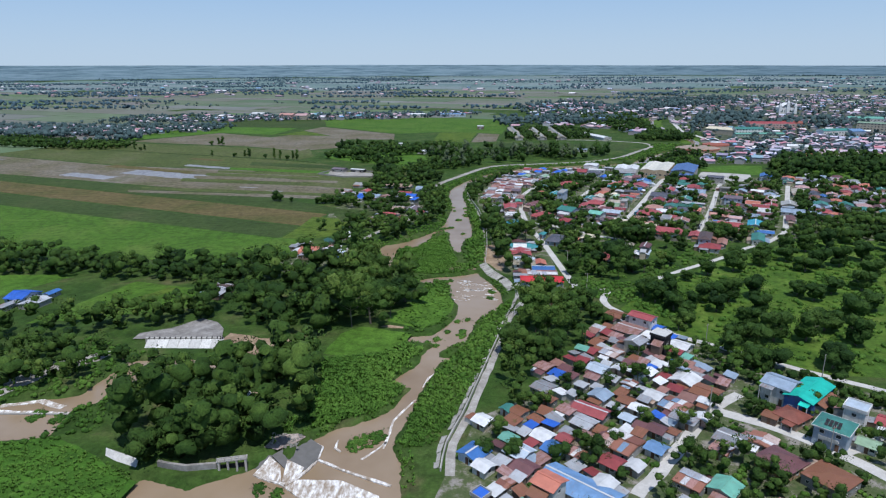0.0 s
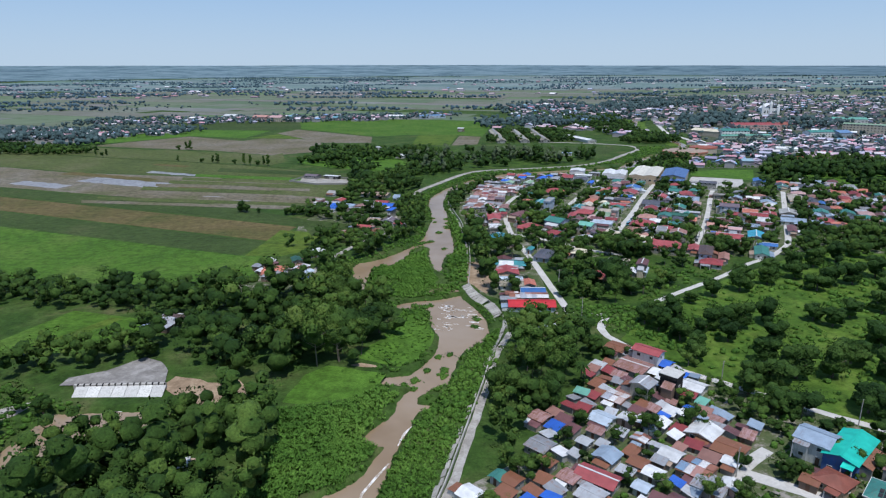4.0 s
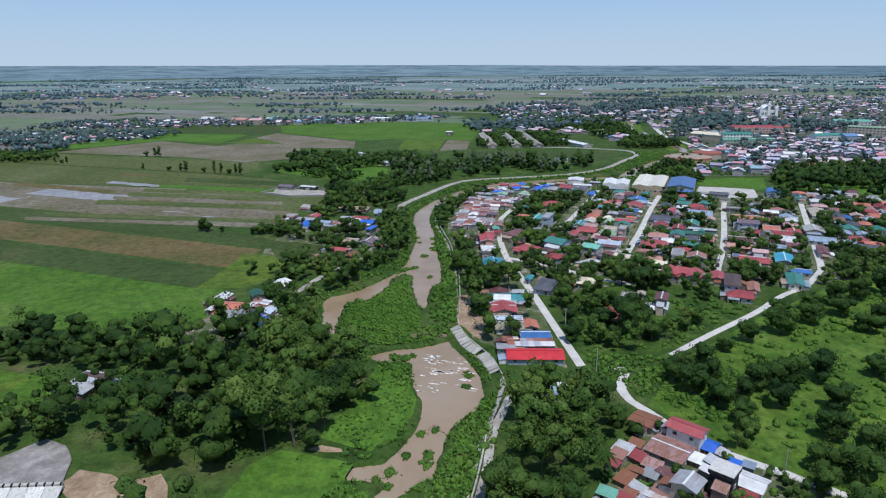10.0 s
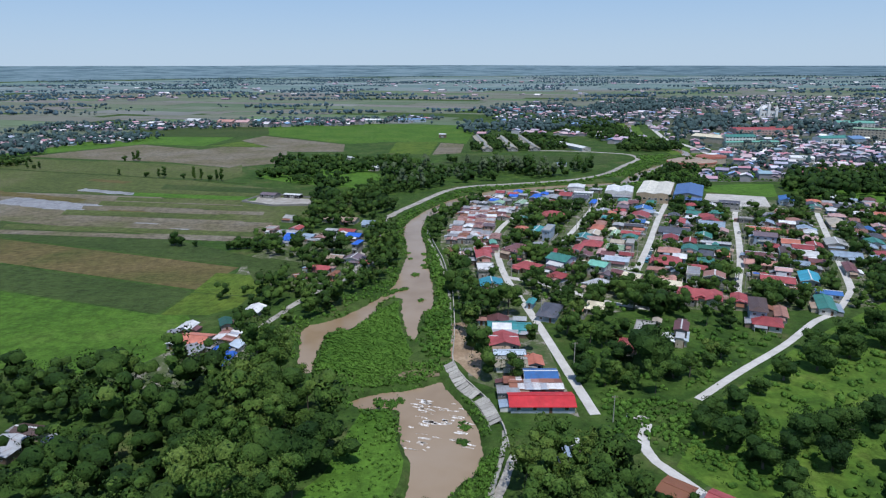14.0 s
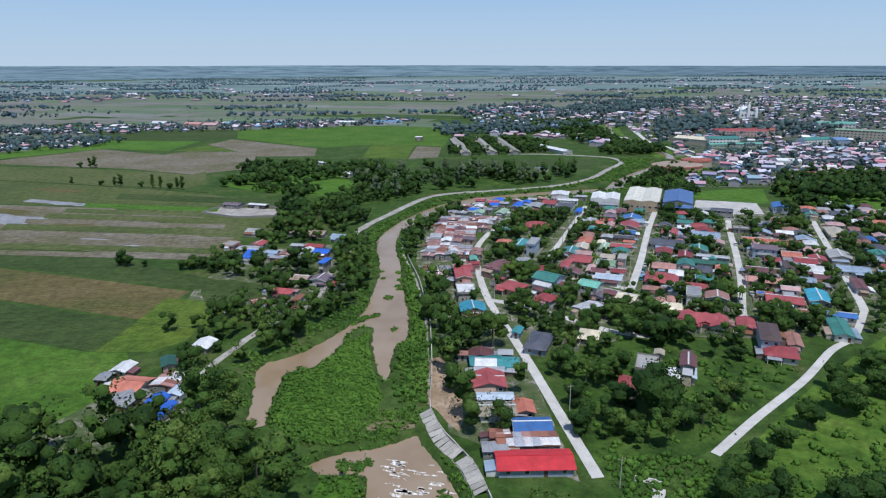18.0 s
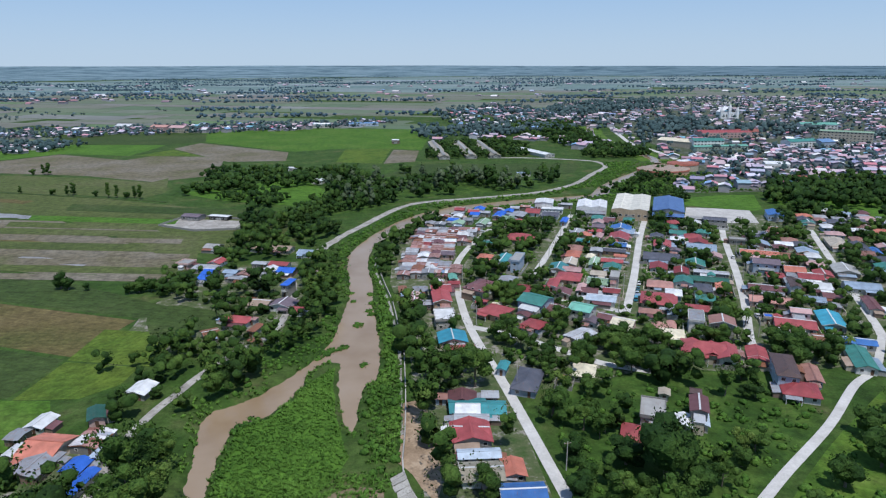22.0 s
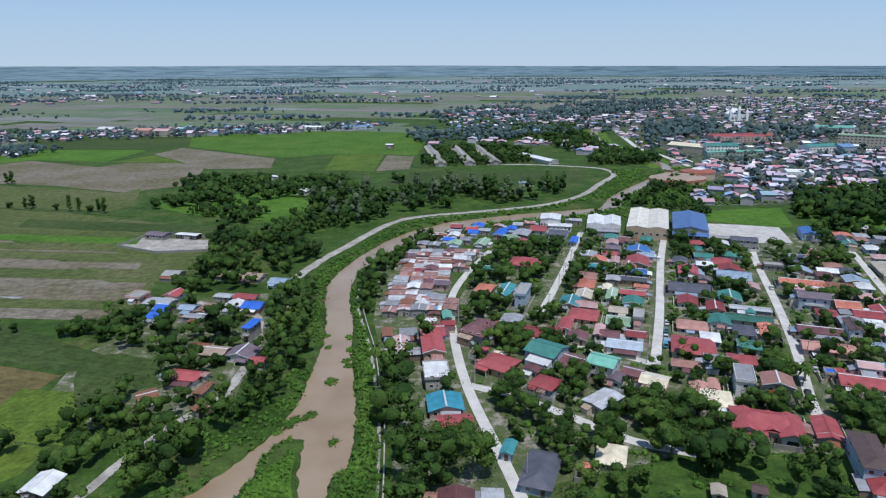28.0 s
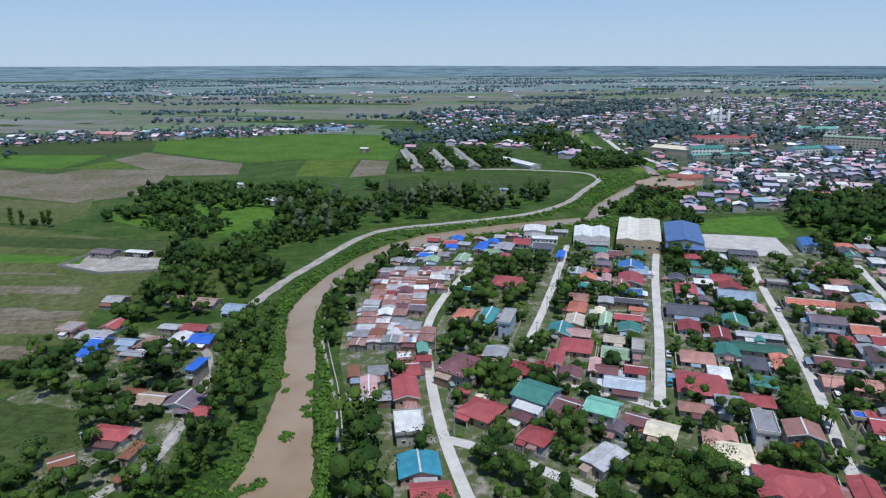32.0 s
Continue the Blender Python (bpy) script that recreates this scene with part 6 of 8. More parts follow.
# the field compound's wall
wallroot = tagged(new("compound_wall"), "low grey block wall round the gravel compound", "wall")
for (xa, ya), (xb, yb) in zip([(-116, 590), (-103, 617), (-66, 600), (-61, 573), (-90, 573)], [(-103, 617), (-66, 600), (-61, 573), (-90, 573), (-116, 590)]):
    child("wall_panel", unit_box(WALL["block"]), wallroot, scaled((xa + xb) / 2, (ya + yb) / 2, -0.2, math.hypot(xb - xa, yb - ya), 0.2, 1.6, math.degrees(math.atan2(yb - ya, xb - xa))))

# church: nave, roof and three pointed spires
CHURCHWHITE = plaster("church_white", (0.84, 0.84, 0.83), 0.08)
church = tagged(new("church"), "large white church with pointed spires", "church")
church.matrix_basis = pose(664, 1256, 0, 0, 0, -10) @ Matrix.Diagonal((0.72, 0.75, 0.9, 1))
child("wall", mesh_of("wall", *box_data(-19, -9, -0.3, 19, 26, 13), CHURCHWHITE), church)
child("roof", mesh_of("roof", *[([(a, b + 8.5, c) for a, b, c in v], f) for v, f in [roof_data(38, 35, 13, "g", 0.5, 0.5, "y")]][0], CHURCHWHITE), church)
for sx, sh in ((-19, 24), (0, 30), (19, 24)):
    spire = child("tower", mesh_of("tower", *box_data(sx - 3, -12, -0.3, sx + 3, -6, sh - 8), CHURCHWHITE), church)
    child("spire", mesh_of("spire", [(sx - 3.3, -12.3, sh - 8), (sx + 3.3, -12.3, sh - 8), (sx + 3.3, -5.7, sh - 8), (sx - 3.3, -5.7, sh - 8), (sx, -9, sh)], [(0, 1, 4), (1, 2, 4), (2, 3, 4), (3, 0, 4), (3, 2, 1, 0)], CHURCHWHITE), spire)
for i in range(5):
    child("window", WINDOW, church, scaled(-13 + i * 6.5, -9.03, 3, 2.0, 1.5, 6))

# round arena: two drums with orange bands
arena = tagged(new("arena"), "round orange and cream arena with a shallow dome", "arena")
arena.matrix_basis = pose(290, 728, 0)


def drum(name, cx, cy, r0, r1, z0, z1, mat, squash=0.75, n=40):
    v = []
    for r, z in ((r0, z0), (r1, z1)):
        v += [(cx + r * math.cos(2 * math.pi * k / n), cy + r * squash * math.sin(2 * math.pi * k / n), z) for k in range(n)]
    f = [(k, (k + 1) % n, n + (k + 1) % n, n + k) for k in range(n)] + [tuple(range(n, 2 * n))]
    child(name, mesh_of(name, v, f, mat), arena)


drum("wall", 0, 0, 24, 24, -0.3, 3.2, WALL["peach"])
drum("band", 0, 0, 24.4, 24.4, 3.2, 4.6, ROOF["orange"])
drum("dome", 0, 0, 24.0, 17, 4.6, 6.2, ROOF["tan"])
drum("wall", 27, 16, 15, 15, -0.3, 5.2, WALL["cream"])
drum("band", 27, 16, 15.3, 15.3, 5.2, 7.0, ROOF["orange"])
drum("dome", 27, 16, 15.0, 6, 7.0, 8.6, ROOF["brick"])
drum("lantern", 27, 16, 6, 5.5, 8.6, 9.2, ROOF["white"])


# ---------------------------------------------------------------- river works
def along_line(points, step):
    line = smooth_line(points, step)
    for a, b in zip(line, line[1:]):
        yield a, b


wrng = random.Random(8)
revetment = tagged(new("river_wall"), "broken sloping concrete panels along the river bank", "river wall", kind="structure")
PANEL = {}
for name_, mat_ in (("pale", plaster("wall_panel_pale", (0.44, 0.42, 0.38), 0.75)), ("stone", plaster("wall_panel_stone", (0.36, 0.34, 0.30), 0.9))):
    PANEL[name_] = mesh_of("panel_" + name_, *join_data([box_data(-0.5, -0.5, -0.12, 0.5, 0.5, 0.0), box_data(-0.5, 0.44, 0.0, 0.5, 0.5, 0.1), box_data(-0.5, -0.5, 0.0, -0.46, 0.44, 0.06)]), mat_)


def panels(points, width, z_low, z_high, offset, broken, kind, step=3.6):
    """Slabs on a slope: the line is the top edge, the river lies on its left going north."""
    for a, b in along_line(points, step):
        if wrng.random() < broken:
            continue
        t = b - a
        length = t.length
        t.normalize()
        left = Vector((-t.y, t.x, 0))
        mid = (a + b) / 2 + left * (offset + width / 2)
        turn = math.degrees(math.atan2(t.y, t.x))
        slope = math.degrees(math.atan2(z_high - z_low, width))
        jig = 1.0
        m = pose(mid.x, mid.y, (z_low + z_high) / 2 + wrng.uniform(-0.12, 0.12) * jig, 0, 0, turn + wrng.uniform(-4, 4) * jig) @ pose(0, 0, 0, -slope + wrng.uniform(-5, 5) * jig, wrng.uniform(-3, 3) * jig, 0) @ Matrix.Diagonal((length * wrng.uniform(0.88, 0.97), width / math.cos(radians(slope)), 1.0, 1)) @ Matrix.Rotation(math.pi, 4, "Z")
        child("panel", PANEL[kind], revetment, m)


panels([(-1.5, 141), (0, 152), (4.5, 166), (9.5, 184), (15, 204), (19, 219), (23, 236)], 4.6, -1.4, 0.5, 0.0, 0.12, "pale")
panels([(24, 234), (28, 248), (32.5, 262), (33.5, 270)], 4.6, -1.5, 0.6, 0.0, 0.06, "pale", 2.8)
panels([(33, 272), (30.5, 286), (25, 297), (22, 312)], 3.8, 0.1, 1.3, 0.0, 0.08, "pale", 2.0)
panels([(29.4, 270), (27, 284), (21.8, 295.5), (18.6, 310)], 2.8, -1.7, 0.05, 0.0, 0.18, "stone", 2.0)
panels([(23, 330), (24, 350), (26, 388), (25.5, 400)], 3.4, -1.2, 0.4, 0.0, 0.12, "stone")
panels([(25.5, 400), (24.5, 430), (22, 455), (19.5, 482), (21, 505)], 4.0, -1.5, 0.4, 0.0, 0.25, "pale")


def parapet(points, height, thick, label):
    line = smooth_line(points, 5.0)
    root = tagged(new("parapet"), label, "parapet", kind="structure")
    for a, b in zip(line, line[1:]):
        m = (a + b) / 2
        child("coping", unit_box(CONCRETE), root, scaled(m.x, m.y, -0.3, (b - a).length * 1.01, thick, height + 0.3, math.degrees(math.atan2(b.y - a.y, b.x - a.x))))


parapet([(-1, 140), (0.6, 152), (5.2, 166), (10.2, 184), (15.7, 204), (19.8, 219), (23.8, 236)], 1.0, 0.4, "pale concrete coping along the broken bank")
parapet([(33, 262), (33, 271), (30, 287), (25, 299), (21.8, 313), (23.4, 330), (25.2, 352), (27, 388), (26.4, 402), (25.4, 432), (23, 456), (20.6, 484)], 1.1, 0.35, "pale concrete coping above the river wall")
ribbon("bank_path", [(1.5, 138), (2.5, 152), (7, 166), (12, 184), (17.5, 204), (21.5, 219), (26, 238), (34, 258)], 2.4, GRAVEL, 0.08, 0.3, "dusty footpath behind the coping", "path", 0.5)
panels([(-2, 542), (-0.5, 547), (14, 576), (38, 622), (58, 637)][::-1], 3.0, -1.0, 0.1, 1.0, 0.3, "stone", 4.0)
panels([(185, 682), (152, 656), (99, 642), (62, 634)][::1], 3.0, -0.9, 0.1, 2.2, 0.25, "stone", 4.0)


def slope_sheet(name, quads_, mat, label, category):
    verts, faces = join_data([slab(q, 0.4) for q in quads_])
    return tagged(new(name, mesh_of(name, verts, faces, mat)), label, category, kind="structure")


# weir and sluice at the downstream end
WETSTONE = plaster("wet_concrete", (0.16, 0.155, 0.15), 0.5)
slope_sheet("weir_apron", [[(-51, 150, -0.6), (-48.6, 140.4, -1.6), (-41, 138.5, -1.6), (-46, 148, -0.5)], [(-46, 148, -0.5), (-37.4, 138.9, -1.55), (-33.6, 146.7, -0.75), (-33.4, 152.4, -0.7), (-38.1, 157, -0.6), (-43, 152, -0.5)]], WETSTONE, "wet dark concrete apron of the weir", "weir")
slope_sheet("weir_foam", [[(-48.6, 140.4, -1.05), (-41, 137.5, -1.1), (-43, 144.5, -0.85), (-46.5, 147.6, -0.45)], [(-41, 138, -1.1), (-37.2, 138.3, -1.1), (-36.5, 143.5, -0.95), (-41.5, 146.5, -0.75)], [(-41.5, 137.5, -1.2), (-30, 126, -1.2), (-12, 122, -1.2), (-16, 132, -1.1), (-26, 138, -1.05), (-36, 138.5, -1.1)]], FOAM, "white water running over the weir", "white water")
for pts, wid in (([(-38.1, 156.5), (-33.4, 152.4), (-33.6, 146.7), (-37.4, 138.9), (-40, 136)], 0.7), ([(-33.6, 146.7), (-30.6, 145), (-22, 140), (-13.5, 135.5)], 0.8), ([(-46.4, 147.6), (-48.6, 140.4), (-41, 137), (-33, 129.5)], 0.7), ([(-29.5, 156), (-29.8, 152), (-28, 150.4)], 0.5)):
    ribbon("white_water", pts, wid, FOAM, -0.95, 0.5, "white water breaking over a sill", "white water", 0.5)
sheet("rubble_bank", [(-49, 151), (-47, 157.5), (-41, 158), (-38.5, 156), (-41, 152.5), (-44.5, 149.5)], dirt_surface("rubble", (0.22, 0.17, 0.15), (0.36, 0.29, 0.26), (0.48, 0.42, 0.38)), 0.1, "pinkish rubble bank beside the weir", "rubble", 1.0, cut=2)
rocks = []
for _ in range(70):
    x, y, r = wrng.uniform(-48, -39.5), wrng.uniform(150.5, 157.5), wrng.uniform(0.2, 0.6)
    a = wrng.uniform(0, 6.28)
    v = [(x + r * math.cos(a + k * 1.05) * wrng.uniform(0.7, 1.1), y + r * math.sin(a + k * 1.05) * wrng.uniform(0.7, 1.1), 0.0) for k in range(6)] + [(x + r * 0.6 * math.cos(a + k * 1.05), y + r * 0.6 * math.sin(a + k * 1.05), 0.1 + r * wrng.uniform(0.5, 0.9)) for k in range(6)]
    rocks.append((v, [(k, (k + 1) % 6, 6 + (k + 1) % 6, 6 + k) for k in range(6)] + [tuple(range(6, 12))]))
tagged(new("rubble", mesh_of("rubble", *join_data(rocks), PANEL["stone"].materials[0])), "loose pale stones beside the weir", "stones", kind="stuff")
sluice = tagged(new("sluice_gate"), "old concrete sluice with three dark gates", "sluice gate")
sluice.matrix_basis = pose(-54.5, 142.2, 0, 0, 0, 12)
for i in range(4):
    child("pier", unit_box(CONCRETE), sluice, scaled(-3.3 + i * 2.2, 0, -1.8, 0.5, 1.6, 4.2))
for i in range(3):
    child("gate_leaf", unit_box(WALL["black"]), sluice, scaled(-2.2 + i * 2.2, 0.2, -1.6, 1.7, 0.15, 2.6))
child("deck", unit_box(CONCRETE), sluice, scaled(0, 0, 2.4, 7.6, 1.8, 0.3))
for i in range(5):
    child("rail_post", unit_box(CONCRETE), sluice, scaled(-3.5 + i * 1.75, -0.8, 2.7, 0.12, 0.12, 0.9))
child("rail", unit_box(CONCRETE), sluice, scaled(0, -0.8, 3.55, 7.4, 0.1, 0.1))
ribbon("sluice_wall", [(-58.5, 142), (-66, 141), (-74, 143)], 0.8, STAINED, 1.6, 3.2, "stained concrete wing wall", "wall")

# spillway on the creek
face = tagged(new("spillway"), "white sloping concrete spillway with stained panels", "spillway", kind="structure")
SPILL = plaster("spillway_face", (0.66, 0.65, 0.62), 0.7)
for i in range(7):
    x0, x1 = -109.5 + i * 4.05, -109.5 + (i + 1) * 4.05 - 0.1
    child("panel", mesh_of("panel", *slab([(x0, 210.5 - i * 0.25, -1.6), (x1, 210.3 - i * 0.25, -1.6), (x1 - 0.5, 218.6, 1.6), (x0 - 0.5, 218.6, 1.6)], 0.4), SPILL), face)
child("crest", unit_box(CONCRETE), face, scaled(-96.5, 219.2, -0.3, 29, 0.9, 2.3))
for i in range(15):
    child("baffle", unit_box(WALL["black"]), face, scaled(-109.5 + i * 1.95, 218.9, 1.0, 0.3, 0.8, 1.3))
sheet("spillway_apron", [(-117, 222), (-83, 220), (-86, 231), (-91, 238), (-98, 242), (-107, 232), (-117, 227)], STAINED, 0.35, "grey concrete apron above the spillway", "concrete", 0.8, cut=4)
sheet("floating_plants", [(-152, 117), (-80, 111), (-77, 136), (-90, 146), (-108, 156), (-152, 150)], MAT, 0.07, "bright green mat of plants beside the pool", "plants", 1.5, cut=4)
sheet("creek_rocks", [(-148, 180), (-137, 203), (-119, 213), (-121, 204), (-131, 197), (-140, 178)], GRAVEL, 0.06, "grey rocky creek edge", "rocks", 1.5, cut=4)
slope_sheet("old_chute", [[(-91, 150, 0.9), (-89, 144.5, -1.2), (-79, 138.5, -1.2), (-80, 145, 0.8)]], SPILL, "short white concrete chute at the pool", "chute")
for pts, wid in (([(-150, 172.5), (-126, 172), (-112, 171.2)], 1.4), ([(-137, 176), (-126, 178.5), (-117, 174.5)], 2.2), ([(-104, 209), (-92, 208), (-80, 207.4)], 1.2)):
    ribbon("white_water", pts, wid, FOAM, -1.15, 0.3, "white water at a creek step", "white water", 1.0)
ribbon("creek_sill", [(-152, 171.4), (-126, 171), (-111, 170.2)], 0.6, CONCRETE, -0.9, 1.2, "low concrete sill across the creek", "sill")

# rapids at the bend
for i in range(60):
    x, y = wrng.uniform(3, 24), wrng.uniform(264, 291)
    if inside(np.array([x]), np.array([y]), RIVER_LOW)[0]:
        L = wrng.uniform(0.4, 1.9)
        ribbon("white_water", [(x - L, y + L * 0.45 + wrng.uniform(-0.4, 0.4)), (x, y), (x + L, y - L * 0.4 + wrng.uniform(-0.4, 0.4))], wrng.uniform(0.25, 0.75), FOAM, -1.22, 0.2, "small white rapid in the brown river", "white water", 0.5)
for pts in ([(-16.5, 152), (-15.5, 160), (-15, 166), (-12, 172), (-9, 178)], [(-7, 186), (-5, 192), (-1, 199)], [(-22, 147), (-18, 152), (-16, 155)]):
    ribbon("white_water", pts, 0.7, FOAM, -1.22, 0.2, "white ripple down the middle of the river", "white water", 0.7)

# plants standing in the water
islets = []
for x, y, r in ((10.4, 413.5, 2.0), (-3.5, 385.5, 1.5), (-1.2, 388.5, 1.6), (1.0, 391, 1.5), (5.6, 393, 1.4), (3.5, 391.5, 0.9), (12, 378, 1.1), (8.2, 440, 0.8), (7.6, 451, 0.8), (15.5, 428, 1.3), (16.5, 437, 1.3), (16.4, 448, 1.2), (16, 424, 0.9), (9.9, 242, 1.0), (5.6, 240, 1.0), (22, 275, 1.7), (21, 267, 1.3), (-24.5, 154, 2.6), (-21, 156, 2.8), (-18.5, 158, 2.0), (6.6, 226, 1.6), (7.4, 230, 1.6), (1.5, 230, 1.3), (-2.8, 223, 1.4), (-6, 220, 1.0), (-3, 217.5, 0.9), (0.5, 289, 2.0), (-3, 290, 1.6), (3.5, 290.5, 1.3), (-115, 168, 2.0), (-122, 170, 2.6), (-46, 135, 1.8), (-41, 133, 1.4)):
    for k in range(int(14 + r * r * 5)):
        a, q = wrng.uniform(0, 6.28), r * math.sqrt(wrng.random())
        islets.append((x + q * math.cos(a) * 0.8, y + q * math.sin(a) * 1.3, "shrub", wrng.uniform(0.35, 0.65), wrng.uniform(0, 6.28), -1.45))
stand("water_plants", islets, {}, "green water plants on small islets", "water plants")


# ---------------------------------------------------------------- cars, poles, palms, garden walls
def car_paint(name, colour):
    k = Nodes(name)
    return k.done(k.mix(k.ramp(k.noise(k.coords(), 3.0), [(0.4, 0.0), (0.7, 0.25)]), colour, tuple(c * 0.8 + 0.03 for c in colour)), 0.3, 0.0, 0.5)


TYRE = plaster("tyre_rubber", (0.02, 0.02, 0.02))


def wheel_mesh(n=14):
    v = [(0.11 * s, 0.33 * math.cos(2 * math.pi * k / n), 0.33 + 0.33 * math.sin(2 * math.pi * k / n)) for s in (-1, 1) for k in range(n)]
    return mesh_of("wheel", v, [(k, (k + 1) % n, n + (k + 1) % n, n + k) for k in range(n)] + [tuple(range(n - 1, -1, -1)), tuple(range(n, 2 * n))], TYRE)


WHEEL = wheel_mesh()


def car(x, y, rot, colour, label, van=False):
    paint = car_paint("car_paint", colour)
    root = tagged(new("van" if van else "car"), label, "van" if van else "car", "parked vehicles")
    root.matrix_basis = pose(x, y, 0.1, 0, 0, rot)
    hh, top = (1.15, 1.95) if van else (0.85, 1.45)
    bm = bmesh.new()
    v, f = box_data(-0.85, -2.15, 0.28, 0.85, 2.15, hh)
    vs = [bm.verts.new(p) for p in v]
    for q in f:
        bm.faces.new([vs[i] for i in q])
    bmesh.ops.bevel(bm, geom=bm.edges[:], offset=0.14, segments=2, affect="EDGES")
    part("body", bm, paint, root)
    y0, y1, t0, t1 = (-2.0, 1.5, -1.9, 0.9) if van else (-1.5, 1.1, -0.95, 0.45)
    c = [(-0.8, y0, hh - 0.02), (0.8, y0, hh - 0.02), (0.8, y1, hh - 0.02), (-0.8, y1, hh - 0.02), (-0.68, t0, top), (0.68, t0, top), (0.68, t1, top), (-0.68, t1, top)]
    child("cabin", mesh_of("cabin", c, [(0, 1, 5, 4), (1, 2, 6, 5), (2, 3, 7, 6), (3, 0, 4, 7)], GLASS), root, None, "dark tinted glass")
    child("car_roof", mesh_of("car_roof", *slab([(-0.7, t0 - 0.03, top + 0.04), (0.7, t0 - 0.03, top + 0.04), (0.7, t1 + 0.03, top + 0.04), (-0.7, t1 + 0.03, top + 0.04)], 0.08), paint), root)
    for sx in (-0.78, 0.78):
        for sy in (-1.35, 1.35):
            child("wheel", WHEEL, root, pose(sx, sy, 0))


for x, y, r, c, word, van in ((136.9, 433.6, -26, (0.05, 0.16, 0.20), "dark teal car parked at the kerb", False), (133.9, 427.8, -26, (0.42, 0.47, 0.52), "silver car parked at the kerb", False), (130.3, 420.8, -26, (0.05, 0.25, 0.34), "blue van parked at the kerb", True),
                              (183.8, 421.5, -26, (0.03, 0.03, 0.035), "black car parked on the street", False), (158.0, 381.6, -26, (0.02, 0.02, 0.025), "black car at the end of the street", False), (176.4, 403.8, -26, (0.7, 0.7, 0.7), "white van beside the street", True), (88.8, 138.4, -48, (0.75, 0.76, 0.76), "white van in a yard", True),
                              (140.5, 440.5, -26, (0.75, 0.75, 0.74), "white car parked at the kerb", False), (170.8, 395.6, -20, (0.45, 0.46, 0.48), "grey car beside the street", False), (60.8, 430, 4, (0.2, 0.3, 0.3), "small green van on the road edge", True), (206, 472, -26, (0.6, 0.6, 0.6), "white car on the street", False), (233, 424, -26, (0.3, 0.05, 0.05), "red car on the street", False)):
    car(x, y, r, c, word, van)


def pole(x, y, rot):
    root = tagged(new("utility_pole"), "grey concrete utility pole with a crossarm", "utility pole", "utility poles along the streets")
    root.matrix_basis = pose(x, y, 0, 0, 0, rot)
    n = 8
    v = [(r * math.cos(2 * math.pi * k / n), r * math.sin(2 * math.pi * k / n), z) for r, z in ((0.17, -0.5), (0.11, 8.6)) for k in range(n)]
    child("post", mesh_of("post", v, [(k, (k + 1) % n, n + (k + 1) % n, n + k) for k in range(n)] + [tuple(range(n, 2 * n))], CONCRETE), root)
    child("crossarm", unit_box(WALL["brown"]), root, scaled(0, 0, 8.0, 1.8, 0.12, 0.12))
    for s in (-0.8, 0, 0.8):
        child("insulator", unit_box(WALL["white"]), root, scaled(s, 0, 8.12, 0.1, 0.1, 0.18))


POLES = []
for pts, off, gap in (([(62, 272), (57.5, 351), (54, 404), (56.5, 455), (71, 510)], 2.9, 32), ([(120.5, 408), (197, 560)], -3.0, 32), ([(157, 379), (241, 543)], 3.0, 32), ([(95, 460), (154, 581)], 3.0, 32), ([(80, 169), (104, 147), (118, 110)], 2.8, 20), ([(97, 215), (125, 190), (150, 170)], 2.2, 30)):
    line = smooth_line(pts, gap)
    for a, b in zip(line, line[1:]):
        t = (b - a).normalized()
        p = a + Vector((t.y, -t.x, 0)) * off
        pole(round(p.x, 1), round(p.y, 1), math.degrees(math.atan2(t.y, t.x)) + 90)


def palm_mesh(rng):
    v, f = [], []
    for k in range(17):
        a = k * 2.4
        lift_ = rng.uniform(-0.35, 0.75)
        prev = None
        for i in range(6):
            s = i / 5
            r = 2.9 * s
            z = 7.2 + lift_ * 2.6 * s - 2.4 * s * s
            w = 0.5 * math.sin(math.pi * (0.12 + 0.86 * s))
            c = Vector((math.cos(a) * r, math.sin(a) * r, z))
            side = Vector((-math.sin(a), math.cos(a), 0)) * w
            o = len(v)
            v += [c + side - Vector((0, 0, w * 0.5)), c, c - side - Vector((0, 0, w * 0.5))]
            if prev is not None:
                f += [(prev, prev + 1, o + 1, o), (prev + 1, prev + 2, o + 2, o + 1)]
            prev = o
    return mesh_of("fronds", v, f, BAMBOO)


prng = random.Random(3)
FRONDS = [palm_mesh(prng) for _ in range(3)]
PALMTRUNK = mesh_of("palm_trunk", *trunk_data(7.2, 0.22, 0.14, 0, np.random.default_rng(2), 1.0), BARK)
for x, y, s in ((160, 387, 0.9), (140, 391, 0.8), (66, 431, 0.8), (50.5, 215, 1.1), (107, 174, 0.8), (112, 170, 0.7), (36, 205, 1.0), (143, 388, 0.7), (163, 390, 0.75), (-46, 424, 0.9), (-40, 415, 0.8), (93, 300, 0.9), (184, 362, 0.8), (171, 365, 0.7), (100, 455, 0.8), (88, 433, 0.7)):
    root = tagged(new("palm_tree"), "coconut palm with drooping green fronds", "palm", "palms among the houses")
    root.matrix_basis = pose(x, y, 0, 0, 0, x * 9) @ Matrix.Diagonal((s, s, s, 1))
    child("trunk", PALMTRUNK, root)
    child("fronds", FRONDS[int(x + y) % 3], root)
FLAME = foliage("leaf_flame_tree", (0.20, 0.06, 0.02), (0.38, 0.11, 0.03), (0.10, 0.12, 0.03))
flame_me = TREE["broad", 1]["crown"].copy()
flame_me.materials[0] = FLAME
flame = tagged(new("flame_tree"), "small tree covered in orange blossom", "tree")
flame.matrix_basis = pose(142.5, 378, 0) @ Matrix.Diagonal((0.6, 0.6, 0.6, 1))
child("trunk", TREE["broad", 1]["trunk"], flame)
child("crown", flame_me, flame)

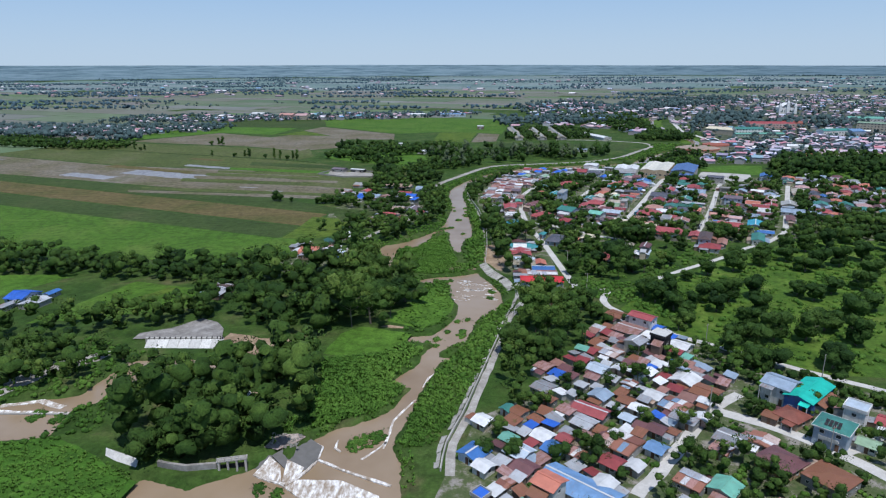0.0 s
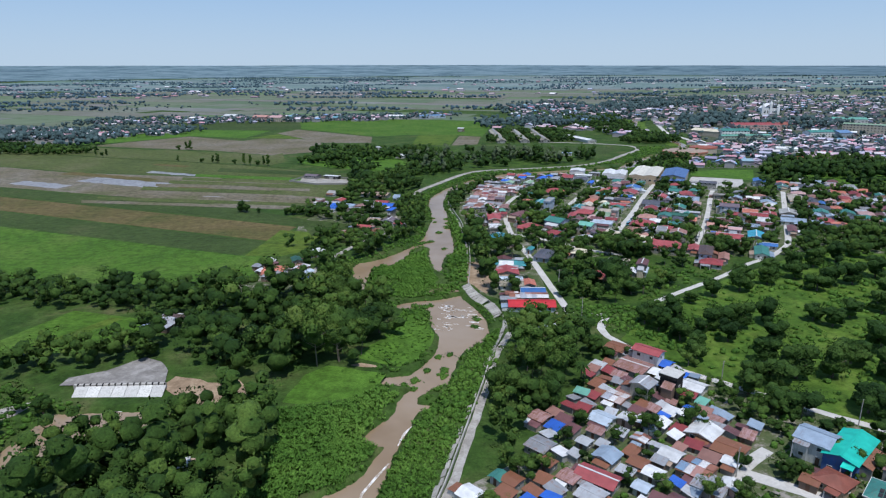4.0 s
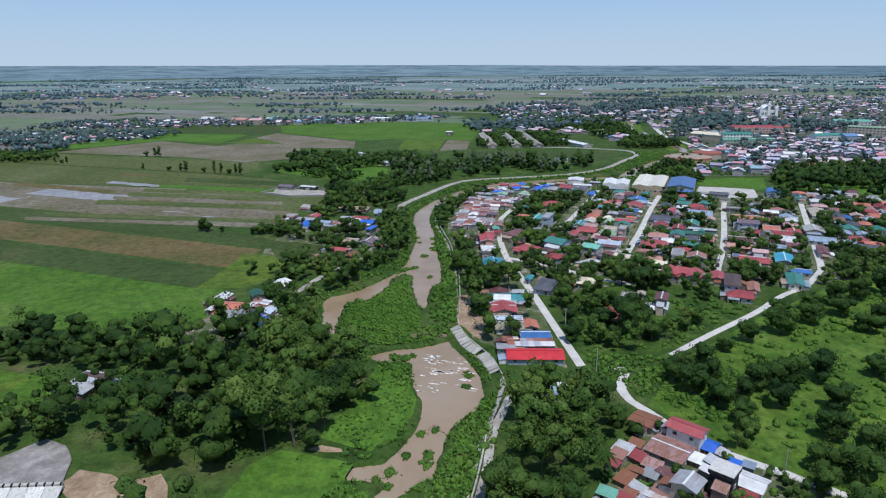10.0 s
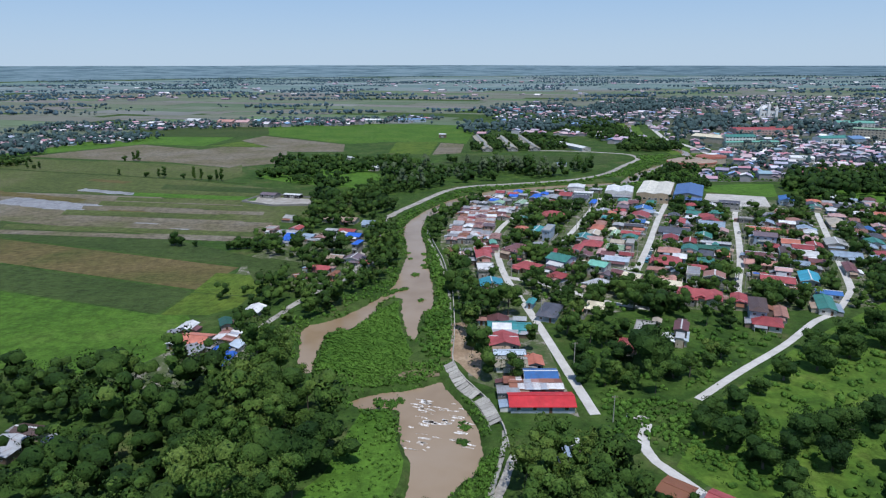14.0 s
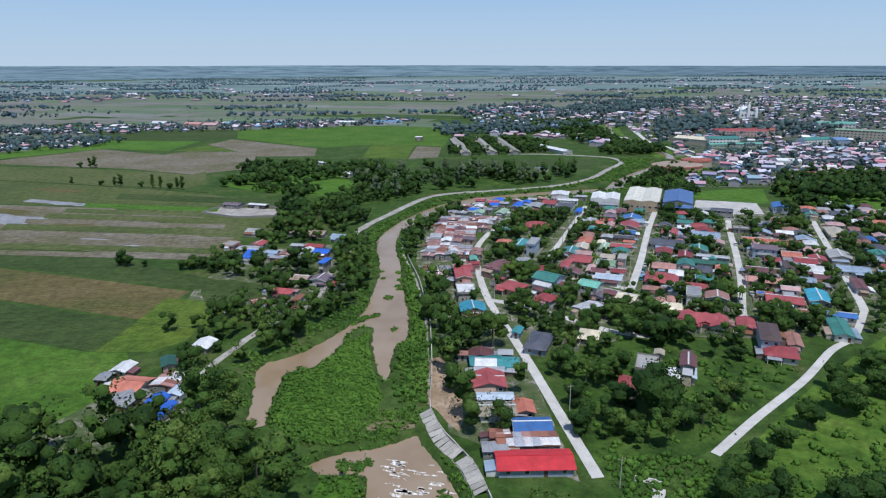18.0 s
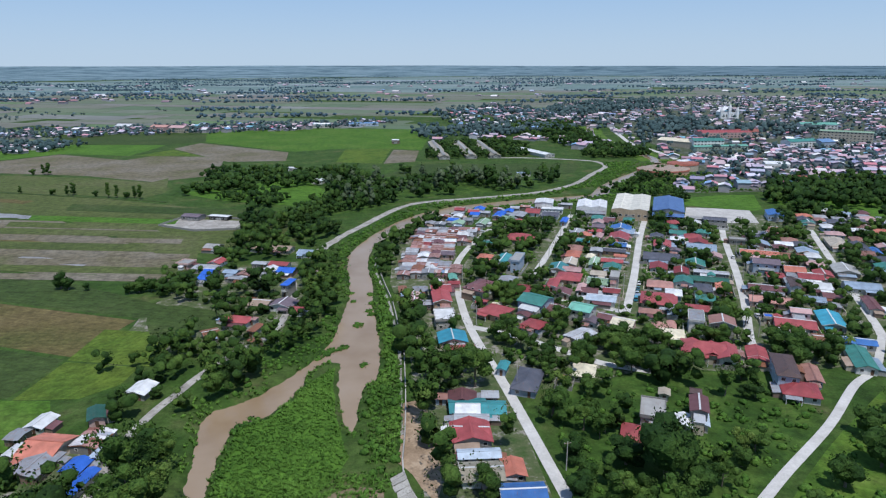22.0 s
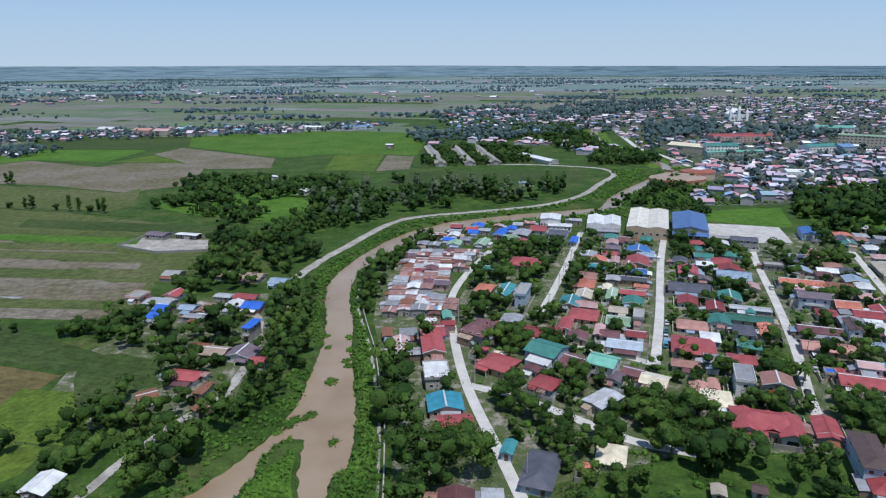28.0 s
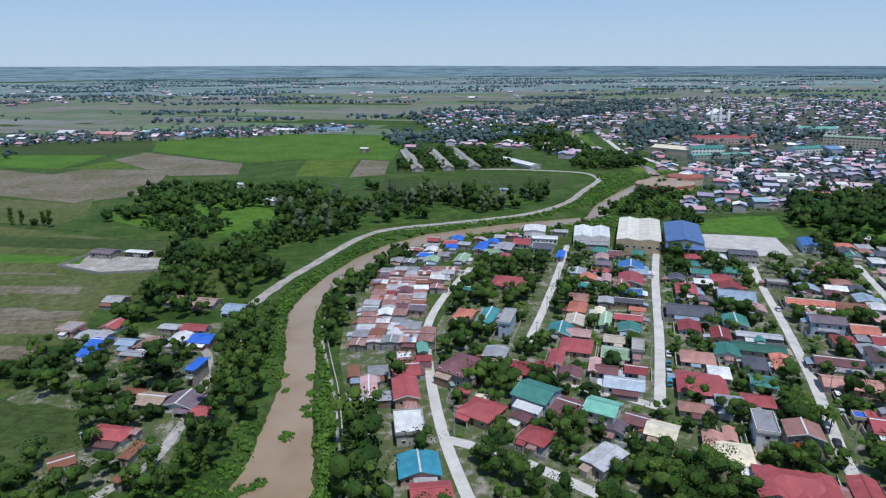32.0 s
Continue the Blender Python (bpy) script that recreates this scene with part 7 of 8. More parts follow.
# low block walls round some of the lots
count = 0
for hx, hy, hw, hd, hr in list(HOUSES):
    if 60 < hx < 260 and 350 < hy < 540 and wrng.random() < 0.5 and count < 90:
        count += 1
        m = wrng.choice(["block", "white", "grey", "cream"])
        root = tagged(new("garden_wall"), f"low {dict(block='bare block').get(m, m)} wall round a house lot", "garden wall", "garden walls")
        root.matrix_basis = pose(hx, hy, 0, 0, 0, hr)
        W, D = hw + 2.6, hd + 3.4
        for px, py, sx, sy in ((-W / 4 - 0.7, -D / 2, W / 2 - 1.4, 0.16), (W / 4 + 0.7, -D / 2, W / 2 - 1.4, 0.16), (-W / 2, 0, 0.16, D - 0.2), (W / 2, 0, 0.16, D - 0.2)):
            child("wall_panel", unit_box(WALL[m]), root, scaled(px, py, -0.2, sx, sy, 1.7))


# ---------------------------------------------------------------- dense riverside cluster and outlying houses
GROUP = "crowded tin-roofed houses at the river bend"
crng = random.Random(4)
CLUSTER = [(31, 463), (58, 463), (63, 485), (84, 534), (78, 556), (48, 546), (33, 520)]
for row in range(14):
    for col in range(8):
        x, y = 33 + col * 6.1 + row * 1.3 + crng.uniform(-0.7, 0.7), 466 + row * 6.2 - col * 0.7 + crng.uniform(-0.7, 0.7)
        if inside(np.array([x]), np.array([y]), CLUSTER)[0] and edge_distance(np.array([x]), np.array([y]), [(59, 480), (71, 510), (92, 551)], False)[0] > 5.0:
            house(round(x, 1), round(y, 1), round(crng.uniform(6.0, 7.4), 1), round(crng.uniform(6.2, 7.4), 1), round(crng.uniform(2.5, 3.6), 2), -14 + crng.uniform(-4, 4), crng.choice(["patch", "pinkrust", "maroon", "greymetal", "silver", "maroon", "pinkrust", "patch", "rust", "darkred", "white", "purple", "silver", "patch", "pinkrust"]), "g", 1)

# infill: more houses of the subdivision where lots are built up
GROUP = "houses along the village streets"


def clear(x, y, r):
    for hx, hy, hw, hd, _ in HOUSES:
        if math.hypot(x - hx, y - hy) < r * 0.85 + 0.42 * max(hw, hd):
            return False
    if inside(np.array([x]), np.array([y]), FORECOURT)[0]:
        return False
    return road_gap(x, y) > r * 1.5


FILL = [(70, 440), (92, 470), (120, 530), (150, 578), (250, 545), (345, 560), (345, 420), (232, 395), (180, 400), (128, 400)]
for _ in range(1600):
    x, y = crng.uniform(66, 350), crng.uniform(385, 580)
    w, d = crng.uniform(6.5, 10), crng.uniform(7, 11)
    if inside(np.array([x]), np.array([y]), FILL)[0] and len(HOUSES) < 480 and clear(x, y, max(w, d) / 2):
        house(round(x, 1), round(y, 1), round(w, 1), round(d, 1), 3.0, -26, crng.choice(["red", "maroon", "greymetal", "terracotta", "green", "pink", "slate", "silver", "bluegrey", "darkred", "white", "orange"]), crng.choice("gghh"), 1)
GROUP = "small houses of the riverside village"
SHANTY = [(8, 140), (28, 178), (40, 200), (60, 228), (84, 236), (92, 222), (84, 200), (96, 186), (80, 172), (60, 148), (44, 128), (10, 122)]
GARDEN = [(39, 184), (45, 192.5), (63, 186.5), (58.5, 188.5), (57.5, 161), (30, 144.8), (37, 149.7), (67, 158), (63, 144), (80.5, 170), (75.6, 158), (72, 143.4), (78.7, 201), (67, 203.5), (92.5, 202), (98, 196), (105, 196), (28, 172), (24, 169), (31, 170), (15, 156), (11, 146.5), (104, 179), (109.5, 168.5), (39.6, 143.4), (46, 151), (76, 189), (77, 142.7), (80, 138), (18, 146), (114.5, 152), (52, 182)]


def shed(x, y, w, d, h, rot, colour):
    """A low lean-to of second-hand sheets: walls, one sloping roof sheet and a doorway."""
    HOUSES.append((x, y, w, d, rot))
    root = tagged(new("shed"), f"low block shed under a {COLOUR.get(colour, colour)} sheet roof", "shed", GROUP)
    root.matrix_basis = pose(x, y, 0, 0, 0, rot)
    drop = crng.uniform(0.3, 0.7)
    v = [(-w / 2, -d / 2, -0.3), (w / 2, -d / 2, -0.3), (w / 2, d / 2, -0.3), (-w / 2, d / 2, -0.3), (-w / 2, -d / 2, h - drop), (w / 2, -d / 2, h - drop), (w / 2, d / 2, h), (-w / 2, d / 2, h)]
    child("wall", mesh_of("wall", v, [(0, 1, 5, 4), (1, 2, 6, 5), (2, 3, 7, 6), (3, 0, 4, 7)], WALL[crng.choice(["block", "grey", "brown"])]), root)
    e = drop / d * 0.35
    child("roof", mesh_of("roof", *slab([(-w / 2 - 0.3, -d / 2 - 0.35, h - drop - e + 0.05), (w / 2 + 0.3, -d / 2 - 0.35, h - drop - e + 0.05), (w / 2 + 0.3, d / 2 + 0.35, h + e + 0.05), (-w / 2 - 0.3, d / 2 + 0.35, h + e + 0.05)], 0.05), ROOF[colour]), root)
    child("door", unit_box(WOOD), root, scaled(crng.uniform(-0.2, 0.2) * w, -d / 2 - 0.01, 0.02, 0.8, 0.06, min(1.8, h - drop - 0.1)))


def crowd(x, y, r):
    """Whether a shed of half-width r finds room between the houses, lanes and garden trees."""
    for hx, hy, hw, hd, hr in HOUSES:
        a = radians(-hr)
        u, v = (x - hx) * math.cos(a) - (y - hy) * math.sin(a), (x - hx) * math.sin(a) + (y - hy) * math.cos(a)
        if abs(u) < hw / 2 + r * 0.8 and abs(v) < hd / 2 + r * 0.8:
            return False
    return road_gap(x, y) > r * 1.6 and all(math.hypot(x - gx_, y - gy_) > r + 2.2 for gx_, gy_ in GARDEN)


for _ in range(2600):
    x, y = crng.uniform(8, 96), crng.uniform(122, 236)
    w, d = crng.uniform(2.6, 4.6), crng.uniform(2.4, 4.2)
    if inside(np.array([x]), np.array([y]), SHANTY)[0] and len(HOUSES) < 640 and crowd(x, y, max(w, d) / 2):
        shed(round(x, 1), round(y, 1), round(w, 1), round(d, 1), crng.uniform(2.0, 2.6), -45 + crng.choice([0, 0, 90, 180]) + crng.uniform(-9, 9), crng.choice(["rust", "silver", "white", "greymetal", "pinkrust", "maroon", "bluegrey", "white", "silver", "darkred", "terracotta", "bluetarp", "lightgreen", "rust", "silver"]))
for k, (x, y) in enumerate(GARDEN):
    tree(x, y, ("broad", "mango", "broad", "bamboo")[k % 4], 0.62 + 0.3 * ((k * 0.37) % 1), k * 47, "garden trees of the riverside village")
    PLACED.setdefault((int(x // 8), int(y // 8)), []).append((x, y, 2.4))
GROUP = "houses along the village streets"
BACK = [(52, 556), (62, 552), (88, 556), (150, 585), (170, 600), (110, 612), (75, 596)]
for _ in range(160):
    x, y = crng.uniform(48, 175), crng.uniform(550, 612)
    if inside(np.array([x]), np.array([y]), BACK)[0] and clear(x, y, 4.5):
        house(round(x, 1), round(y, 1), round(crng.uniform(6, 9), 1), round(crng.uniform(6, 9), 1), 3.0, -20, crng.choice(["red", "bluetarp", "greymetal", "silver", "palegreen", "patch", "white"]), "g", 1)


# ---------------------------------------------------------------- trees in place
def walk_spots(zones, name, group, nearest):
    rest = []
    for poly, gap, kinds, sizes, *clump in zones:
        for x, y, kind, size, turn in scatter(poly, gap, kinds, sizes, trng, *clump):
            if nearest(x, y):
                tree(round(x, 2), round(y, 2), kind, size, math.degrees(turn), group)
            else:
                rest.append((x, y, kind, size, turn))
    return rest


THICKET = [(100, 371), (105, 375), (110, 369), (116, 372), (112, 363), (104, 364), (118, 365), (108, 358), (114, 355), (101, 357), (120, 357), (107, 381)]
# the great tree behind the row houses and the round trees of the meadow
for x, y, s in ((87, 303, 2.3), (79, 309, 1.4), (93, 297, 1.3), (115, 259, 1.7), (123, 258, 1.7), (113, 246, 1.25), (136, 262, 1.5), (130, 244, 1.45), (118, 229, 1.5), (122, 217, 1.9), (112, 210, 1.6), (134, 217, 1.7), (146, 226, 1.7), (108, 216, 1.3), (160, 258, 1.3), (172, 266, 1.4), (164, 236, 1.7), (176, 246, 1.6), (131, 195, 1.6), (150, 213, 1.6), (111, 195, 1.5), (105, 199, 1.3), (101, 207, 1.2),
                (156, 264, 1.2), (178, 298, 1.5), (188, 304, 1.6), (199, 305, 1.6), (216, 314, 1.7), (177, 314, 1.6), (160, 307, 1.6), (143, 299, 1.5), (150, 312, 1.3), (200, 282, 1.7), (212, 338, 1.6), (196, 331, 1.6), (182, 325, 1.5), (168, 322, 1.4), (128, 293, 1.3), (115, 285, 1.0), (96, 248, 1.3), (91, 257, 1.4), (105, 252, 1.2), (100, 263, 1.2), (103, 277, 1.2), (94, 272, 1.1), (88, 264, 1.2), (98, 240, 1.1), (95, 231, 1.1), (188, 270, 1.5), (204, 256, 1.6), (220, 290, 1.7), (236, 318, 1.7), (224, 262, 1.6), (63, 297, 1.2), (66, 312, 1.1), (-113, 205, 0.9), (-90, 199, 0.5)):
    tree(x, y, "mango", s, x * 5, "round trees of the meadow")
    PLACED.setdefault((int(x // 8), int(y // 8)), []).append((x, y, s * 3.4))

# the thicket beside the large house
for k, (x, y) in enumerate(THICKET):
    size = 1.0 + 0.35 * ((k * 0.618) % 1)
    tree(x, y, "mango" if k % 3 else "broad", size, k * 61, "thicket beside the large red-roofed house")
    PLACED.setdefault((int(x // 8), int(y // 8)), []).append((x, y, size * 2.6))

# open forecourts of the large house and its neighbour
for x, y in ((121, 346), (128, 344), (135, 342), (142, 345), (119, 362), (125, 357), (131, 354), (137, 352), (128, 351), (119, 376), (125, 372)):
    PLACED.setdefault((int(x // 8), int(y // 8)), []).append((x, y, 4.0))
rest = walk_spots(WOOD_TOWN, "tree", "trees of the village and the meadow", lambda x, y: (40 < x < 190 and 225 < y < 400 and (x * 3 + y * 7) % 10 < 7))
rest += walk_spots(WOOD_RIVER, "tree", "trees of the river woods", lambda x, y: (-50 < x < 75 and 200 < y < 340 and (x * 3 + y * 7) % 10 < 6))
stand("wood", rest, {}, "dense green trees and bamboo along river and gardens", "trees")

# hedge-like road trees and the two round trees in the fields
for x, y, s in ((-126, 473, 1.15), (-122, 471, 0.9), (-88, 462, 1.0), (-83, 463, 0.9), (-92, 461, 0.8), (-113, 469, 0.55)):
    tree(x, y, "mango", s, x * 3, "round trees on the field edge")
for k, (x, y, size) in enumerate(((-399, 787, 0.9), (-388, 786, 0.7), (-370, 771, 0.8), (-362, 769, 0.7), (-356, 768, 0.75), (-259, 719, 0.6), (-231, 710, 0.85), (-218, 706, 0.8), (-213, 705, 0.95), (-193, 696, 0.8), (-182, 691, 0.95), (-175, 690, 0.9), (-167, 687, 0.9), (-160, 685, 0.85), (-155, 681, 0.95), (-430, 800, 0.9), (-445, 806, 0.8), (-470, 815, 0.9), (-292, 813, 1.0), (-278, 812, 1.2), (-283, 815, 0.9))):
    tree(x, y, "tall" if k % 3 else "mango", size * (1.0 if k % 3 else 0.95), x * 40, "row of trees along the field track")
ribbon("field_track", [(-520, 826), (-418, 783), (-345, 752), (-261, 720), (-160, 679), (-131, 666)], 3.2, FIELD["dark"], 0.2, 0.4, "dark grassy track and ditch between the fields", "track", 1.2)

# bushes on the river flats, banks and meadows
bush = scatter([(62, 350), (110, 358), (150, 352), (200, 352), (330, 350), (345, 520), (290, 560), (180, 560), (95, 560), (62, 470), (58, 410)], 6.0, ["shrub"], (0.6, 1.3), trng)
bush += scatter([(5, 120), (30, 180), (60, 232), (82, 240), (104, 210), (134, 174), (180, 140), (160, 100)], 4.0, ["shrub"], (0.6, 1.2), trng)
for poly, gap in (([(-27, 336), (-24, 345), (-16, 347), (-20, 338)], 2.4), ([(-22, 300), (-26, 311), (-20, 312), (-12, 300)], 2.6), ([(-8, 281), (-10, 286), (1, 285), (4, 270), (0, 266), (-3, 276)], 2.8), ([(-22, 228), (-16, 224), (-6, 228), (-4, 233), (-12, 236)], 4.0),
                  ([(5, 180), (9, 186), (26, 235), (20, 240), (8, 214), (4, 200)], 4.4),
                  ([(12, 305), (21, 312), (24, 345), (25, 400), (22, 460), (19, 500), (20, 462), (19, 405), (13, 360)], 5.0), ([(-48, 345), (-36, 350), (-14, 376), (0, 402), (4, 470), (6, 520), (22, 556), (50, 602), (36, 612), (0, 540), (-2, 440), (-20, 398)], 3.4),
                  ([(62, 586), (90, 604), (130, 614), (172, 622), (205, 650), (190, 635), (130, 606), (80, 590)], 4.4), ([(55, 608), (100, 630), (160, 645), (195, 680), (150, 655), (100, 641), (62, 633), (42, 612)], 4.4),
                  ([(75, 250), (128, 192), (240, 180), (260, 320), (215, 355), (145, 313), (98, 278)], 7.5), ([(74, 262), (84, 246), (100, 236), (112, 262), (104, 280), (92, 282)], 3.0), ([(63, 275), (92, 285), (145, 322), (150, 350), (66, 345)], 6.5), ([(60, 600), (100, 614), (160, 628), (205, 640), (240, 640), (200, 600), (150, 600), (90, 590)], 5.0), ([(205, 655), (260, 640), (330, 640), (335, 730), (300, 720), (230, 668)], 4.5), ([(150, 662), (195, 690), (250, 770), (262, 800), (300, 800), (240, 720), (200, 672)], 4.0), ([(195, 655), (215, 700), (300, 790), (330, 800), (250, 700), (215, 650)], 3.5)):
    bush += scatter(poly, gap * 1.0, ["shrub"], (0.4, 1.1) if gap < 4 else (0.6, 1.4), trng)
bush += scatter([(60, 262), (95, 250), (98, 280), (64, 285)], 2.4, ["shrub"], (0.5, 1.2), trng) + scatter([(-118, 150), (-100, 160), (-98, 204), (-112, 212), (-135, 225), (-150, 190)], 3.0, ["shrub"], (0.5, 1.2), trng)
stand("river_bushes", bush, {}, "low green reeds and bushes on banks and flats", "bushes")

reed = scatter([(-150, 118), (-80, 112), (-76, 138), (-108, 155), (-150, 150)], 1.8, ["reed"], (0.35, 0.7), trng)
for poly, gap, tall in (([(-46, 158), (-38, 160), (-21, 169), (-17, 175), (-12, 184), (-18, 187), (-16, 194), (-8, 212), (-14, 216), (-24, 208), (-44, 204), (-40, 190)], 1.0, 1.0), ([(-12, 150), (-3, 152), (2, 165), (8, 182), (16, 210), (26, 240), (30, 262), (20, 248), (9, 218), (0, 198), (-9, 172)], 1.15, 0.75),
                        ([(-25, 313), (-24, 340), (-16, 344), (-5, 364), (2, 374), (2, 362), (5, 333), (8, 322), (2, 309), (-9, 300), (-18, 303)], 1.2, 0.55), ([(13, 318), (20, 318), (24, 345), (24, 400), (20.5, 405), (19, 370), (14, 360)], 1.3, 0.8), ([(-22, 240), (-14, 256), (-8, 282), (1, 283), (4, 258), (2, 246), (-8, 233)], 2.2, 0.5), ([(19, 405), (24, 405), (23, 440), (20, 460), (18, 500), (20, 440)], 1.4, 0.7)):
    reed += scatter(poly, gap, ["reed"], (0.6 * tall, 1.1 * tall), trng)
reed += scatter([(-22, 301), (-14, 311), (4, 316), (18, 312), (18, 307), (8, 300), (-6, 297)], 1.3, ["reed"], (0.4, 0.8), trng)
# reeds down the banks to the water's edge
for poly in (RIVER_LOW, RIVER_HIGH):
    qx, qy = trng.uniform(-45, 60, 26000), trng.uniform(125, 600, 26000)
    d = edge_distance(qx, qy, poly)
    d = np.where(inside(qx, qy, poly), -d, d)
    for other in (RIVER_LOW, RIVER_HIGH, RIVER_POOL):
        d = np.where(inside(qx, qy, other) & (other is not poly), 99.0, d)
    for x, y, e in zip(qx, qy, d):
        if -0.4 < e < 3.0 and noise.noise((x * 0.09, y * 0.09, 1.0)) > -0.1:
            reed.append((float(x), float(y), "reed", float(trng.uniform(0.4, 0.8)), float(trng.random() * 6.28), -2.6 * min(max((1.2 - e) / 3.2, 0.0), 1.0)))
stand("reeds", reed, {}, "dense green reeds and tall grass on river flats", "reeds")

# ---------------------------------------------------------------- woods beyond the river
def set_far(kind, variant, data, balls):
    data = (np.array([tuple(p) for p in data[0]]), data[1])
    TREE[kind, variant]["far"], TREE[kind, variant]["soft"] = data, soft_normals(data[0], balls)


for kind in ("broad", "mango", "tall", "willow"):
    for variant in range(4):
        rng = np.random.default_rng(variant + 60)
        balls = crown_balls(rng, kind)
        set_far(kind, variant, with_cores(rng, leaf_cloud(rng, balls, 44, 0.55, 0.85), balls, 5), balls)
far = []
for poly, gap, kinds, sizes, *clump in (([(-128, 812), (-60, 790), (10, 765), (60, 770), (80, 790), (50, 750), (10, 740), (-10, 712), (-40, 715), (-60, 690), (-95, 695), (-125, 745)], 7.4, ["broad", "mango", "mango"], (0.8, 1.6), -0.12),
                                ([(-125, 690), (-100, 690), (-100, 715), (-128, 715)], 6.0, ["mango"], (1.0, 1.4)), ([(-105, 668), (-50, 645), (-30, 632), (-20, 640), (-45, 668), (-90, 690)], 6.5, ["broad", "mango"], (0.6, 0.95), -0.1),
                                ([(-10, 650), (10, 615), (40, 640), (62, 655), (100, 660), (150, 676), (186, 706), (180, 722), (140, 712), (110, 735), (80, 720), (40, 715), (10, 720), (-12, 700)], 6.6, ["mango", "broad", "willow", "tall", "mango"], (0.8, 1.6), -0.16),
                                ([(-38, 600), (-12, 600), (5, 618), (-12, 640), (-35, 630)], 7.5, ["broad", "mango"], (0.7, 1.1)),
                                ([(108, 850), (128, 850), (132, 985), (108, 975)], 7.0, ["broad", "mango"], (0.9, 1.2)), ([(139, 850), (152, 852), (158, 990), (140, 985)], 7.0, ["broad", "mango"], (0.9, 1.2)), ([(164, 850), (200, 860), (215, 930), (190, 990), (168, 990)], 8.0, ["broad", "mango"], (0.9, 1.3)), ([(86, 850), (97, 850), (97, 900), (88, 900)], 7.0, ["broad"], (0.9, 1.2)),
                                ([(205, 655), (228, 665), (300, 715), (318, 735), (300, 738), (262, 715), (235, 690)], 6.5, ["mango", "broad"], (0.7, 1.1)), ([(168, 632), (195, 625), (205, 645), (190, 650)], 6.5, ["mango"], (0.9, 1.3)), ([(235, 650), (262, 660), (300, 700), (275, 705), (240, 675)], 6.0, ["mango", "broad"], (0.9, 1.3)), ([(225, 640), (250, 600), (262, 635), (250, 650)], 7.0, ["broad"], (0.6, 0.9)), ([(262, 860), (330, 830), (345, 900), (290, 930)], 9.0, ["broad", "mango"], (0.8, 1.2)),
                                ([(290, 500), (345, 440), (420, 450), (470, 490), (400, 530), (320, 548), (300, 540)], 7.5, ["mango", "broad"], (1.0, 1.5)), ([(332, 640), (350, 615), (480, 575), (540, 560), (520, 600), (420, 640)], 7.5, ["mango", "broad"], (1.0, 1.5)),
                                ([(305, 598), (345, 649), (385, 671), (470, 640), (480, 560), (348, 569), (320, 581)], 6.0, ["mango", "broad"], (1.2, 1.8)), ([(249, 512), (293, 561), (321, 568), (324, 544), (285, 501)], 5.5, ["mango", "broad"], (0.9, 1.4)),
                                ([(204, 630), (201, 617), (229, 680), (246, 702), (275, 688), (256, 660), (227, 644)], 4.6, ["mango", "broad"], (0.8, 1.2)), ([(154, 605), (168, 639), (182, 650), (188, 635), (178, 607)], 5.0, ["mango", "broad"], (0.8, 1.3)),
                                ([(249, 833), (270, 884), (307, 920), (325, 873), (304, 822)], 7.0, ["mango", "broad"], (0.9, 1.5)), ([(262, 930), (310, 935), (330, 1060), (360, 1200), (250, 1210), (230, 1050)], 11.0, ["mango", "broad"], (0.9, 1.6), -0.1),
                                ([(-60, 560), (-20, 590), (5, 618), (-12, 650), (-45, 668), (-100, 690), (-60, 630), (-64, 590)], 8.0, ["mango", "broad"], (0.8, 1.7), 0.0), ([(44, 552), (56, 556), (76, 590), (60, 588), (48, 570)], 5.0, ["mango", "broad"], (0.6, 1.0)),
                                ([(-640, 830), (-420, 770), (-380, 800), (-600, 910)], 9.0, ["broad", "mango"], (0.8, 1.3))):
    far += scatter(poly, gap, kinds, sizes, trng, *clump)
stand("far_wood", far, dict(broad=LEAFDARK, tall=LEAFDARK), "dark tree belts beyond the river bend", "trees")


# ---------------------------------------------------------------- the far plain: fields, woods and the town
# surfaces of the far plain; their colour stops already hold the haze of distance
def hazy(name, stops, scale, fine):
    k = Nodes(name)
    isl = k.add("NewGeometry").outputs["Random Per Island"]
    c = k.ramp(isl, stops)
    c = k.mix(0.5, c, k.ramp(k.noise(k.position(), scale, 5, 0.65), [(0.3, 0.6), (0.7, 1.1)]), "MULTIPLY")
    c = k.mix(0.35, c, k.ramp(k.noise(k.position(), fine, 3), [(0.35, 0.6), (0.65, 1.0)]), "MULTIPLY")
    return k.done(c, 0.9, 0.0, 0.1)


# field greens paled and blued by painted haze, more so in the farthest
HAZEFIELD2 = hazy("farthest_fields_hazed", [(0.0, (0.131, 0.198, 0.195)), (0.3, (0.163, 0.230, 0.216)), (0.5, (0.189, 0.238, 0.234)), (0.7, (0.215, 0.257, 0.264)), (0.85, (0.147, 0.225, 0.195)), (1.0, (0.247, 0.297, 0.322))], 0.002, 0.02)
HAZEFIELD = hazy("far_fields", [(0.0, (0.105, 0.161, 0.094)), (0.25, (0.147, 0.177, 0.120)), (0.45, (0.173, 0.177, 0.146)), (0.6, (0.200, 0.190, 0.182)), (0.75, (0.121, 0.193, 0.090)), (0.9, (0.158, 0.171, 0.144)), (1.0, (0.210, 0.219, 0.210))], 0.004, 0.03)
# leaf greens with haze painted in: bluer than the near trees
HAZELEAF = hazy("far_leaves_hazed", [(0.0, (0.047, 0.083, 0.086)), (0.6, (0.066, 0.107, 0.110)), (1.0, (0.092, 0.137, 0.139))], 0.01, 0.2)
